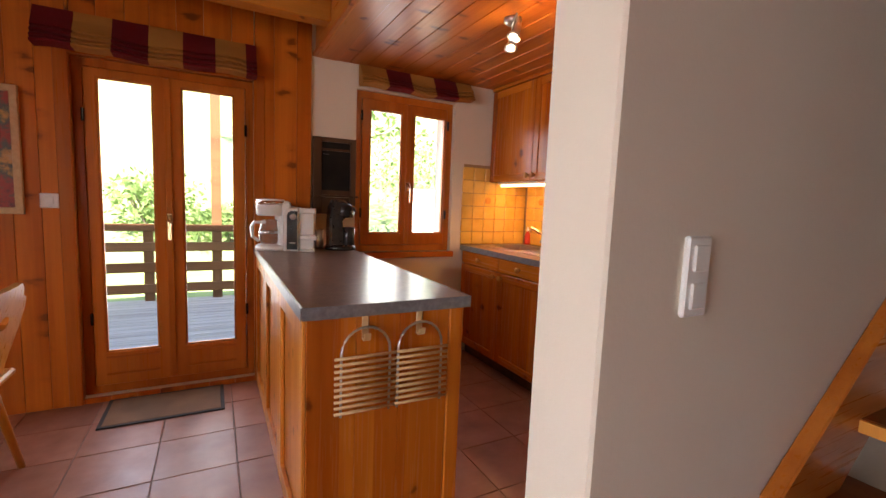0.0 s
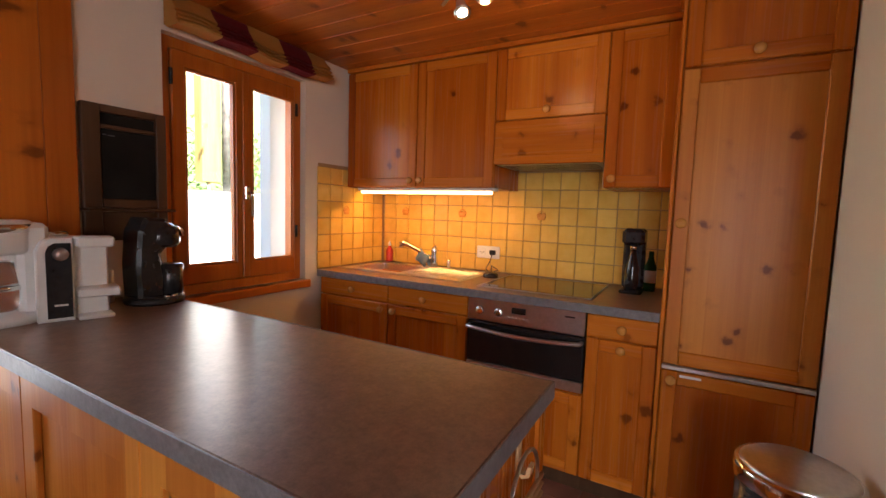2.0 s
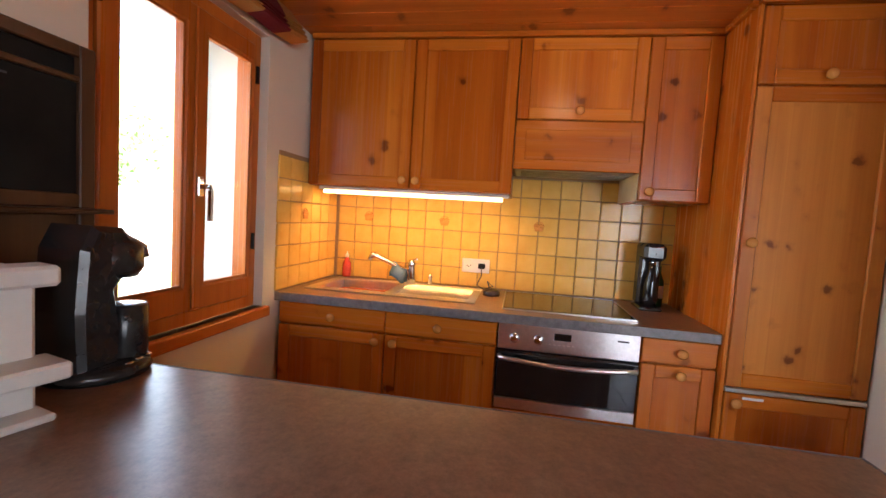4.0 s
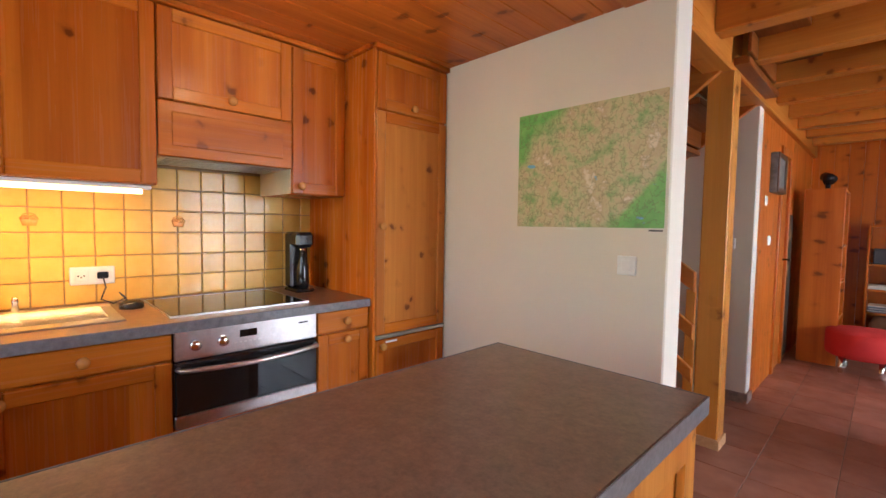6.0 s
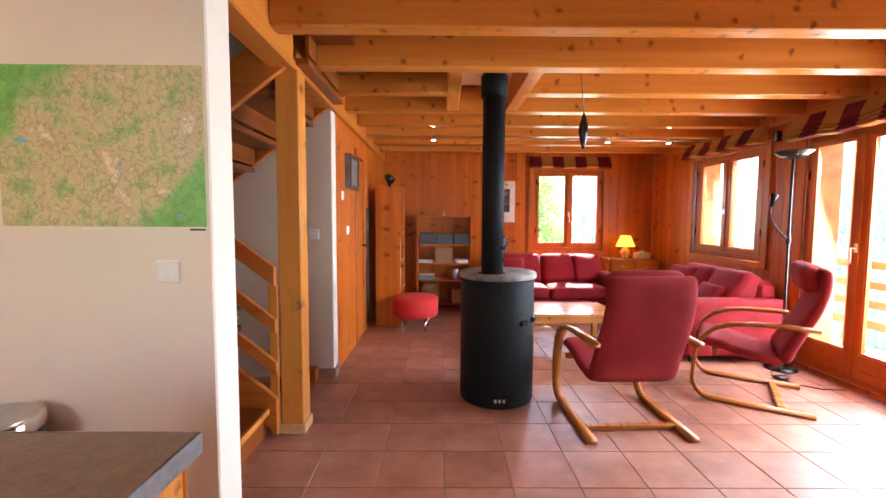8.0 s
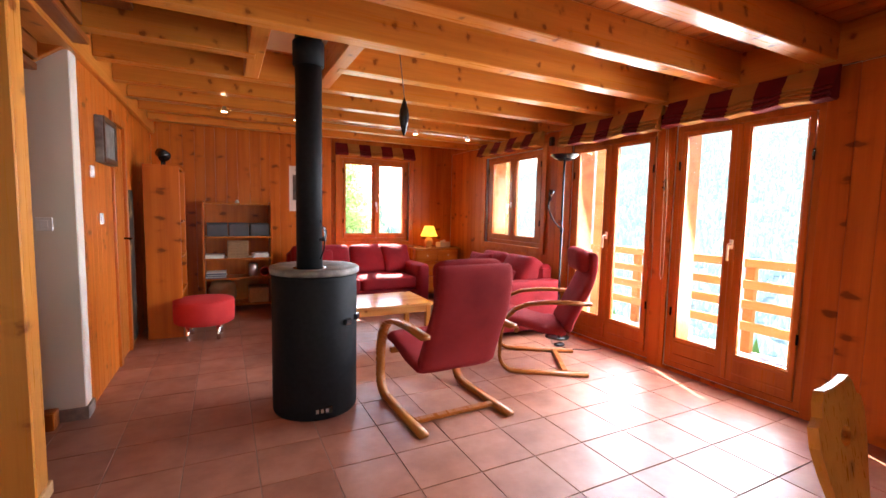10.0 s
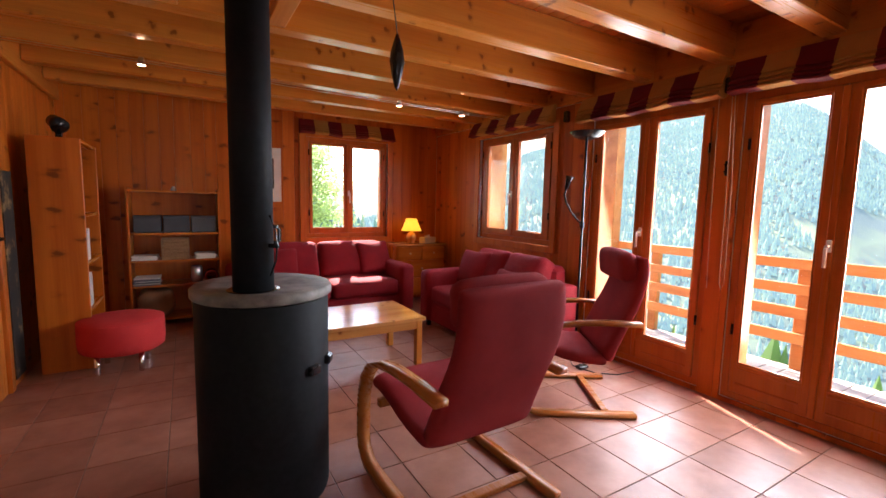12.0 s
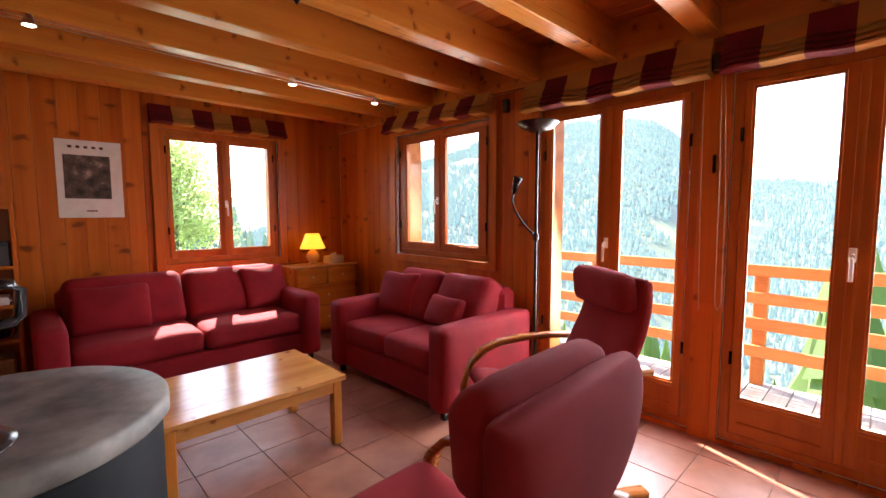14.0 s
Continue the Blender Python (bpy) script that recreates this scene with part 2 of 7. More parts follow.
def mottled(name, a, c, rough, scale, metal=0.0, bumps=0.0, spec=0.5, jitter=False):
    m = material(name, a, rough, metal, spec)
    n, l, b = nodes_of(m)
    f = noise_tex(m, coords(m, (1, 1, 1), jitter), scale, 5.0, 0.6)
    l.new(ramp(m, f, [(0.3, a), (0.7, c)]), b.inputs["Base Color"])
    if bumps:
        bump(m, f, bumps, 0.002)
    return m


M["relief"] = mottled("tile_relief_orange", (0.60, 0.24, 0.05), (0.72, 0.36, 0.08), 0.2, 60.0)


def fabric(name, a, c, weave=620.0, rough=0.9, sheen=0.015, spec=0.2):
    m = material(name, a, rough, 0, spec)
    n, l, b = nodes_of(m)
    b.inputs["Sheen Weight"].default_value = sheen
    b.inputs["Sheen Roughness"].default_value = 0.4
    b.inputs["Sheen Tint"].default_value = (1.0, 0.72, 0.68, 1)
    v = coords(m, (1, 1, 1))
    l.new(ramp(m, noise_tex(m, v, 4.0, 5.0), [(0.3, a), (0.7, c)]), b.inputs["Base Color"])
    add = n.new("ShaderNodeMath")
    add.inputs[1].default_value = 0.0
    f1, f2 = noise_tex(m, v, weave, 2.0), noise_tex(m, v, 9.0, 3.0)
    l.new(f1, add.inputs[0])
    l.new(f2, add.inputs[1])
    bump(m, add.outputs[0], 0.38, 0.005)
    return m


M["red"] = fabric("red_cotton", (0.20, 0.0050, 0.010), (0.29, 0.010, 0.016), rough=0.80, sheen=0.015, spec=0.27)
M["red_chair"] = fabric("faded_red_cotton", (0.215, 0.015, 0.019), (0.29, 0.025, 0.028), spec=0.14, sheen=0.008)
M["ottoman"] = fabric("bright_red_cloth", (0.52, 0.030, 0.030), (0.60, 0.050, 0.045))
M["blind_red"] = fabric("blind_dark_red", (0.115, 0.006, 0.009), (0.16, 0.010, 0.013))
M["blind_gold"] = fabric("blind_gold", (0.38, 0.165, 0.036), (0.47, 0.22, 0.052))
M["blue_cloth"] = fabric("blue_dishcloth", (0.16, 0.27, 0.42), (0.24, 0.36, 0.50))
M["mat"] = fabric("brown_doormat", (0.17, 0.10, 0.06), (0.26, 0.165, 0.10), 200.0)
M["steel"] = mottled("brushed_steel", (0.55, 0.54, 0.53), (0.66, 0.65, 0.64), 0.28, 60.0, 1.0)
M["chrome"] = material("chrome", (0.75, 0.74, 0.72), 0.07, 1.0)
M["black_glass"] = material("black_glass", (0.012, 0.012, 0.013), 0.04)
M["stove"] = mottled("matt_black_iron", (0.007, 0.008, 0.009), (0.012, 0.013, 0.015), 0.62, 30.0, 0.0, 0.05, 0.12)
M["stone"] = mottled("grey_soapstone", (0.055, 0.052, 0.048), (0.25, 0.235, 0.21), 0.6, 9.0, 0.0, 0.45)
M["black_pl"] = mottled("black_plastic", (0.012, 0.012, 0.013), (0.022, 0.022, 0.024), 0.22, 40.0)
M["white_pl"] = mottled("white_plastic", (0.72, 0.71, 0.68), (0.78, 0.77, 0.74), 0.28, 20.0)
M["grey_box"] = fabric("grey_felt", (0.075, 0.078, 0.085), (0.11, 0.115, 0.12))
M["wicker"] = mottled("wicker", (0.30, 0.16, 0.07), (0.48, 0.28, 0.13), 0.6, 70.0, 0, 0.6)
M["paper"] = mottled("paper", (0.68, 0.66, 0.60), (0.78, 0.76, 0.71), 0.8, 14.0)
M["book_dark"] = mottled("dark_magazine", (0.08, 0.09, 0.12), (0.22, 0.22, 0.24), 0.5, 25.0, jitter=True)
M["brown_bag"] = fabric("brown_sack", (0.20, 0.11, 0.06), (0.34, 0.20, 0.11))
M["brass"] = material("brass_handle", (0.70, 0.52, 0.28), 0.25, 1.0)
M["dark_metal"] = mottled("dark_lamp_metal", (0.020, 0.020, 0.021), (0.035, 0.034, 0.033), 0.25, 20.0, 0.6)
M["cord"] = material("pull_cord", (0.45, 0.30, 0.17), 0.7)
M["black_cord"] = material("black_cable", (0.015, 0.015, 0.016), 0.5)
M["chalk"] = mottled("blackboard_slate", (0.008, 0.008, 0.008), (0.018, 0.017, 0.016), 0.85, 6.0, spec=0.15)
M["dark_wood"] = pine("dark_stained_wood", "Z", (0.105, 0.055, 0.030), (0.06, 0.030, 0.016), 0.4, 0.0)
M["lamp_base"] = mottled("orange_ceramic", (0.62, 0.27, 0.06), (0.70, 0.33, 0.08), 0.25, 8.0)
M["soap"] = material("red_soap_bottle", (0.55, 0.06, 0.04), 0.15)
M["green_glass"] = material("green_bottle_glass", (0.02, 0.11, 0.035), 0.08)
M["cream"] = mottled("cream_laminate", (0.62, 0.52, 0.34), (0.68, 0.58, 0.40), 0.45, 8.0)
M["rubber"] = material("black_rubber", (0.02, 0.02, 0.02), 0.7)
M["knob"] = mottled("turned_pine_knob", (0.50, 0.19, 0.038), (0.62, 0.27, 0.060), 0.25, 40.0)
M["beech"] = mottled("beech_sticks", (0.52, 0.30, 0.13), (0.62, 0.40, 0.20), 0.5, 40.0)


def glow(name, colour, strength):
    m = material(name, colour, 0.5)
    b = m.node_tree.nodes["Principled BSDF"]
    b.inputs["Emission Color"].default_value = (*colour, 1)
    b.inputs["Emission Strength"].default_value = strength
    return m


M["strip"] = glow("warm_tube_light", (1.0, 0.64, 0.24), 1.1)
M["bulb"] = glow("halogen_bulb", (1.0, 0.80, 0.52), 5.0)
M["shade"] = glow("yellow_lampshade", (0.90, 0.42, 0.03), 0.30)

# window glass: clear, with a weak sheen
m = bpy.data.materials.new("window_glass")
m.use_nodes = True
n, l = m.node_tree.nodes, m.node_tree.links
n.remove(n["Principled BSDF"])
tr, gs, fr, mx = n.new("ShaderNodeBsdfTransparent"), n.new("ShaderNodeBsdfGlossy"), n.new("ShaderNodeLayerWeight"), n.new("ShaderNodeMixShader")
gs.inputs["Roughness"].default_value = 0.02
fr.inputs["Blend"].default_value = 0.25
gain = n.new("ShaderNodeMath")
gain.operation = "MULTIPLY_ADD"
gain.inputs[1].default_value, gain.inputs[2].default_value = 0.10, 0.015
l.new(fr.outputs["Facing"], gain.inputs[0])
l.new(gain.outputs[0], mx.inputs[0])
l.new(tr.outputs[0], mx.inputs[1])
l.new(gs.outputs[0], mx.inputs[2])
l.new(mx.outputs[0], n["Material Output"].inputs["Surface"])
M["glass"] = m
m = material("jug_glass", (0.9, 0.9, 0.9), 0.03)
m.node_tree.nodes["Principled BSDF"].inputs["Transmission Weight"].default_value = 0.9
M["jug"] = m

# relief map of a mountain country
m = material("relief_map", (0.55, 0.55, 0.35), 0.45)
n, l, b = nodes_of(m)
v = coords(m, (1, 1, 1), False)
tc = n.new("ShaderNodeTexCoord")
sep = n.new("ShaderNodeSeparateXYZ")
l.new(tc.outputs["Generated"], sep.inputs[0])
fold = noise_tex(m, v, 9.0, 9.0, 0.68)
land = ramp(m, fold, [(0.34, (0.20, 0.36, 0.12)), (0.43, (0.38, 0.43, 0.20)), (0.50, (0.55, 0.48, 0.26)), (0.58, (0.50, 0.39, 0.22)), (0.66, (0.72, 0.62, 0.46))])
dia = n.new("ShaderNodeMath")
dia.operation = "MULTIPLY_ADD"
dia.inputs[1].default_value, dia.inputs[2].default_value = 1.15, -0.28
l.new(sep.outputs["X"], dia.inputs[0])
hgt = n.new("ShaderNodeMath")
hgt.operation = "ADD"
l.new(dia.outputs[0], hgt.inputs[0])
l.new(sep.outputs["Z"], hgt.inputs[1])
wob = n.new("ShaderNodeMath")
wob.operation = "MULTIPLY_ADD"
wob.inputs[1].default_value = 0.55
l.new(noise_tex(m, v, 5.0, 4.0), wob.inputs[0])
l.new(hgt.outputs[0], wob.inputs[2])
zone = ramp(m, wob.outputs[0], [(0.36, (1, 1, 1)), (0.46, (0, 0, 0))])
far_corner = n.new("ShaderNodeMath")
far_corner.operation = "SUBTRACT"
far_corner.inputs[0].default_value = 2.26
l.new(wob.outputs[0], far_corner.inputs[1])
zone2 = ramp(m, far_corner.outputs[0], [(0.42, (1, 1, 1)), (0.60, (0, 0, 0))])
green = ramp(m, fold, [(0.3, (0.10, 0.34, 0.07)), (0.7, (0.26, 0.55, 0.14))])
col = mix(m, zone2, mix(m, zone, land, green), green)
lake = ramp(m, noise_tex(m, coords(m, (6.0, 1.0, 14.0), False), 1.0, 2.0), [(0.70, (0, 0, 0)), (0.715, (1, 1, 1))])
col = mix(m, lake, col, (0.16, 0.42, 0.62))
lines = ramp(m, noise_tex(m, v, 24.0, 8.0), [(0.47, (0, 0, 0)), (0.5, (1, 1, 1)), (0.53, (0, 0, 0))])
lm = n.new("ShaderNodeMath")
lm.operation = "MULTIPLY"
lm.inputs[1].default_value = 0.6
l.new(lines, lm.inputs[0])
l.new(mix(m, lm.outputs[0], col, (0.16, 0.17, 0.07)), b.inputs["Base Color"])
M["map"] = m


def art(name, stops, scale, rough=0.3):
    m = material(name, stops[0][1], rough)
    n, l, b = nodes_of(m)
    l.new(ramp(m, noise_tex(m, coords(m, (1, 1, 1), False), scale, 6.0, 0.65), stops), b.inputs["Base Color"])
    return m


M["painting"] = art("abstract_painting", [(0.3, (0.02, 0.02, 0.03)), (0.42, (0.35, 0.03, 0.02)), (0.52, (0.06, 0.08, 0.06)), (0.6, (0.55, 0.25, 0.06)), (0.72, (0.5, 0.4, 0.25))], 5.5)
M["photo"] = art("dark_photograph", [(0.35, (0.02, 0.015, 0.012)), (0.55, (0.12, 0.09, 0.07)), (0.7, (0.40, 0.33, 0.28))], 14.0)
M["hanging"] = art("dark_patterned_hanging", [(0.35, (0.010, 0.010, 0.010)), (0.55, (0.03, 0.022, 0.015)), (0.68, (0.30, 0.19, 0.08))], 7.0, 0.8)

# outdoors
def leafy(name, a, c, haze_glow=0.0):
    """Leaves that let some light through; far ones emit blue to imitate misty air."""
    m = material(name, a, 0.7)
    n, l, b = nodes_of(m)
    geo = n.new("ShaderNodeNewGeometry")
    l.new(ramp(m, geo.outputs["Random Per Island"], [(0.0, a), (1.0, c)]), b.inputs["Base Color"])
    # distant air is imitated by the foliage itself glowing pale blue
    if haze_glow:
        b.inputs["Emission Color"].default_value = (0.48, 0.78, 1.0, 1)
        b.inputs["Emission Strength"].default_value = haze_glow
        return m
    thin, both = n.new("ShaderNodeBsdfTranslucent"), n.new("ShaderNodeMixShader")
    both.inputs[0].default_value = 0.5
    l.new(b.inputs["Base Color"].links[0].from_socket, thin.inputs["Color"])
    l.new(b.outputs[0], both.inputs[1])
    l.new(thin.outputs[0], both.inputs[2])
    l.new(both.outputs[0], n["Material Output"].inputs["Surface"])
    return m


M["conifer"] = leafy("conifer_needles", (0.085, 0.135, 0.110), (0.125, 0.185, 0.130))
M["leaf"] = leafy("summer_leaves", (0.12, 0.20, 0.06), (0.22, 0.32, 0.10))
M["far_conifer"] = leafy("far_conifers_haze_glow", (0.040, 0.078, 0.042), (0.150, 0.190, 0.060), 0.105)
# nearer firs get a weaker blue emission, also imitating misty air
M["mid_conifer"] = leafy("conifers_across_garden_haze_glow", (0.085, 0.135, 0.100), (0.15, 0.22, 0.12), 0.02)
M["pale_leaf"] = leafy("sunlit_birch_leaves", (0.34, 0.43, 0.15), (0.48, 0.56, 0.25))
M["shrub"] = leafy("greyish_shrub", (0.10, 0.16, 0.09), (0.20, 0.28, 0.17))
M["bark"] = mottled("bark", (0.10, 0.075, 0.055), (0.20, 0.16, 0.125), 0.9, 16.0, 0, 0.8)
m = material("meadow", (0.10, 0.16, 0.05), 0.9)
n, l, b = nodes_of(m)
v = coords(m, (1, 1, 1), False)
near = ramp(m, noise_tex(m, v, 2.5, 6.0), [(0.3, (0.13, 0.19, 0.06)), (0.7, (0.22, 0.28, 0.10))])
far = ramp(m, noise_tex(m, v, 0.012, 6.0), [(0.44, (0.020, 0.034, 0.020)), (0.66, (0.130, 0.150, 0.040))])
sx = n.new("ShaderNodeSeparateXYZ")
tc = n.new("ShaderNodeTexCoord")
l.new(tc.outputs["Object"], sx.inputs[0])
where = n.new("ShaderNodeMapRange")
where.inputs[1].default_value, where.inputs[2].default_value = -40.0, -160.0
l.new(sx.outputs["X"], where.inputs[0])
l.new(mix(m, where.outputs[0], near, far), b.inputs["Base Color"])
# far ground emits blue, growing with distance, to imitate pale air before the slope
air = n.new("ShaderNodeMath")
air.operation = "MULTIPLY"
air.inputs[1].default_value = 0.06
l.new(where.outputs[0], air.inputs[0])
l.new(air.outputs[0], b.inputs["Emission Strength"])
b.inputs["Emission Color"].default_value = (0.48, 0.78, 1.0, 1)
M["meadow"] = m

# ---------------------------------------------------------------- mesh helpers


def finish(name, bm, mat, smooth=False, parent=None, label=""):
    me = bpy.data.meshes.new(name)
    bm.normal_update()
    bm.to_mesh(me)
    bm.free()
    mats = mat if isinstance(mat, (list, tuple)) else (mat,)
    for x in mats:
        me.materials.append(M[x] if isinstance(x, str) else x)
    if smooth:
        for p in me.polygons:
            p.use_smooth = True
    ob = new(name, me)
    if parent is not None:
        ob.parent = parent
    if label:
        ob["label"] = label
    return ob


def part(name, bm, mat, parent, label="", smooth=False):
    return finish(name, bm, mat, smooth, parent, label)


def thing(name, m, label, category, group=""):
    ob = new(name)
    ob.empty_display_size = 0.1
    ob.matrix_world = m
    return tagged(ob, label, category, group)


def add_box(bm, x0, x1, y0, y1, z0, z1, bevel=0.0, mi=0):
    r = bmesh.ops.create_cube(bm, size=1.0)
    vs = r["verts"]
    for v in vs:
        v.co = Vector((x0 + (v.co.x + 0.5) * (x1 - x0), y0 + (v.co.y + 0.5) * (y1 - y0), z0 + (v.co.z + 0.5) * (z1 - z0)))
    fs = {f for v in vs for f in v.link_faces}
    for f in fs:
        f.material_index = mi
    if bevel:
        bmesh.ops.bevel(bm, geom=list({e for v in vs for e in v.link_edges}), offset=bevel, segments=1, affect="EDGES", profile=0.5)
    return bm


def box(x0, x1, y0, y1, z0, z1, bevel=0.004):
    return add_box(bmesh.new(), min(x0, x1), max(x0, x1), min(y0, y1), max(y0, y1), min(z0, z1), max(z0, z1), bevel)


def boxes(rows, bevel=0.0):
    bm = bmesh.new()
    for r in rows:
        add_box(bm, *r, bevel)
    return bm


def cushion(hx, hy, hz, r, puff=0.0, n=10, sag=0.0):
    """A soft block with rounded edges, its middle raised by puff."""
    bm = bmesh.new()
    bmesh.ops.create_cube(bm, size=2.0)
    bmesh.ops.subdivide_edges(bm, edges=bm.edges[:], cuts=n, use_grid_fill=True)
    for v in bm.verts:
        s = [math.copysign(abs(c) ** 0.6, c) if abs(c) > 0.5 else c * (0.5 ** 0.6 / 0.5) for c in v.co]
        p = Vector((s[0] * hx, s[1] * hy, s[2] * hz))
        core = Vector((max(-hx + r, min(hx - r, p.x)), max(-hy + r, min(hy - r, p.y)), max(-hz + r, min(hz - r, p.z))))
        d = p - core
        if d.length > 1e-6:
            p = core + d.normalized() * r
        q = max(0.0, 1 - (p.x / hx) ** 2) * max(0.0, 1 - (p.y / hy) ** 2)
        p.z += puff * q * (1 if p.z > 0 else -0.35)
        p += Vector((0, 0, 1)) * 0.006 * noise.noise(p * 5.0)
        v.co = p
    return bm


def sweep(path, half_w, half_t, closed=False, side=Vector((1, 0, 0))):
    """A flat bar of half width half_w along side, half thickness half_t, bent along the path."""
    bm = bmesh.new()
    rings, k = [], len(path)
    for i, p in enumerate(path):
        p = Vector(p)
        a, c = Vector(path[max(0, i - 1)]), Vector(path[min(k - 1, i + 1)])
        t = (c - a).normalized()
        nrm = t.cross(side).normalized()
        s = nrm.cross(t).normalized()
        rings.append([bm.verts.new(p + s * u * half_w + nrm * w * half_t) for u, w in ((-1, -1), (1, -1), (1, 1), (-1, 1))])
    for a, c in zip(rings, rings[1:]):
        for j in range(4):
            bm.faces.new((a[j], a[(j + 1) % 4], c[(j + 1) % 4], c[j]))
    bm.faces.new(rings[0][::-1])
    bm.faces.new(rings[-1])
    bmesh.ops.recalc_face_normals(bm, faces=bm.faces[:])
    return bm


def tube(path, radius, segs=8, bm=None):
    bm = bm or bmesh.new()
    rings, k = [], len(path)
    up = Vector((0, 0, 1))
    for i, p in enumerate(path):
        p = Vector(p)
        t = (Vector(path[min(k - 1, i + 1)]) - Vector(path[max(0, i - 1)])).normalized()
        ref = up if abs(t.dot(up)) < 0.95 else Vector((1, 0, 0))
        s = t.cross(ref).normalized()
        w = s.cross(t).normalized()
        rr = radius[i] if isinstance(radius, (list, tuple)) else radius
        rings.append([bm.verts.new(p + (s * math.cos(a) + w * math.sin(a)) * rr) for a in [2 * math.pi * j / segs for j in range(segs)]])
    for a, c in zip(rings, rings[1:]):
        for j in range(segs):
            bm.faces.new((a[j], a[(j + 1) % segs], c[(j + 1) % segs], c[j]))
    fs = [bm.faces.new(rings[0][::-1]), bm.faces.new(rings[-1])]
    bmesh.ops.recalc_face_normals(bm, faces=bm.faces[:])
    return bm


def lathe(profile, segs=32, bm=None, at=(0, 0)):
    """Turns (radius, z) pairs about the upright axis."""
    bm = bm or bmesh.new()
    rings = []
    for r, z in profile:
        if r < 1e-5:
            rings.append([bm.verts.new((at[0], at[1], z))])
        else:
            rings.append([bm.verts.new((at[0] + r * math.cos(2 * math.pi * j / segs), at[1] + r * math.sin(2 * math.pi * j / segs), z)) for j in range(segs)])
    for a, c in zip(rings, rings[1:]):
        for j in range(segs):
            q = [a[j % len(a)], a[(j + 1) % segs % len(a)], c[(j + 1) % segs % len(c)], c[j % len(c)]]
            q = list(dict.fromkeys(q))
            if len(q) > 2:
                bm.faces.new(q)
    for ring, flip in ((rings[0], True), (rings[-1], False)):
        if len(ring) > 1:
            bm.faces.new(ring[::-1] if flip else ring)
    bmesh.ops.recalc_face_normals(bm, faces=bm.faces[:])
    return bm


def prism(outline, y0, y1, bevel=0.0):
    """An outline of (x, z) made thick from y0 to y1."""
    bm = bmesh.new()
    a = [bm.verts.new((x, y0, z)) for x, z in outline]
    c = [bm.verts.new((x, y1, z)) for x, z in outline]
    k = len(outline)
    for j in range(k):
        bm.faces.new((a[j], a[(j + 1) % k], c[(j + 1) % k], c[j]))
    f1, f2 = bm.faces.new(a[::-1]), bm.faces.new(c)
    bmesh.ops.recalc_face_normals(bm, faces=bm.faces[:])
    if bevel:
        bmesh.ops.bevel(bm, geom=[e for f in (f1, f2) for e in f.edges], offset=bevel, segments=1, affect="EDGES", profile=0.5)
    return bm


def arc(cx, cz, r, a0, a1, n=10):
    return [(cx + r * math.cos(radians(a0 + (a1 - a0) * i / n)), cz + r * math.sin(radians(a0 + (a1 - a0) * i / n))) for i in range(n + 1)]


def ring(x0, x1, z0, z1, wl, wr, wt, wb, y0, y1, bevel=0.004, flat=False):
    """A one-piece rectangular frame in the x-z plane; wl, wr, wt, wb: widths of its sides. flat: in the y-z plane instead."""
    bm = bmesh.new()
    o, i = ((x0, z0), (x1, z0), (x1, z1), (x0, z1)), ((x0 + wl, z0 + wb), (x1 - wr, z0 + wb), (x1 - wr, z1 - wt), (x0 + wl, z1 - wt))
    place = (lambda u, d, z: (d, u, z)) if flat else (lambda u, d, z: (u, d, z))
    v = [[bm.verts.new(place(u, d, z)) for u, z in s] for s in (o, i) for d in (y0, y1)]
    for k in range(4):
        j = (k + 1) % 4
        bm.faces.new((v[0][k], v[0][j], v[2][j], v[2][k]))
        bm.faces.new((v[1][k], v[1][j], v[3][j], v[3][k]))
        bm.faces.new((v[0][k], v[0][j], v[1][j], v[1][k]))
        bm.faces.new((v[2][k], v[2][j], v[3][j], v[3][k]))
    bmesh.ops.recalc_face_normals(bm, faces=bm.faces[:])
    if bevel:
        sharp = [e for e in bm.edges if not (e.verts[0].co - e.verts[1].co).length < 1e-6 and e.calc_face_angle(0) > 0.5]
        bmesh.ops.bevel(bm, geom=sharp, offset=bevel, segments=1, affect="EDGES", profile=0.5)
    return bm

# ---------------------------------------------------------------- the house
XB, XBO = -3.30, -3.60       # valley wall, inner and outer face
YB, YBO = -4.13, -4.43       # sofa wall
YW, YWO = 3.49, 3.80         # terrace wall
XK = 2.66                    # kitchen and stair end wall
XP = 0.84                    # pine wall beside the living space
ZJ, ZC = 2.265, 2.485        # underside of joists, underside of the boards on them
ZK = 2.19                    # kitchen ceiling
TOP = 3.6


def wall_with_holes(name, axis, u0, u1, v0, v1, z0, z1, holes, mat):
    """A wall along x or y from u0 to u1, v0 to v1 thick, with holes (a, b, low, high) through it."""
    bm = bmesh.new()
    cuts = sorted({u0, u1, *[h[0] for h in holes], *[h[1] for h in holes]})
    for a, c in zip(cuts, cuts[1:]):
        mid = (a + c) / 2
        spans, z = [], z0
        for h in sorted((h for h in holes if h[0] < mid < h[1]), key=lambda h: h[2]):
            spans.append((z, h[2]))
            z = h[3]
        spans.append((z, z1))
        for s, e in spans:
            if e - s > 1e-4:
                add_box(bm, *((a, c, v0, v1) if axis == "x" else (v0, v1, a, c)), s, e)
    bmesh.ops.remove_doubles(bm, verts=bm.verts[:], dist=1e-5)
    return tagged(finish(name, bm, mat), kind="structure")


# openings: from, to, low, high
D1, D2, W2 = (-1.36, -0.30, 0.03, 2.05), (-0.15, 0.86, 0.03, 2.05), (-3.10, -1.77, 0.86, 2.09)
W1 = (-2.58, -1.42, 0.80, 2.09)
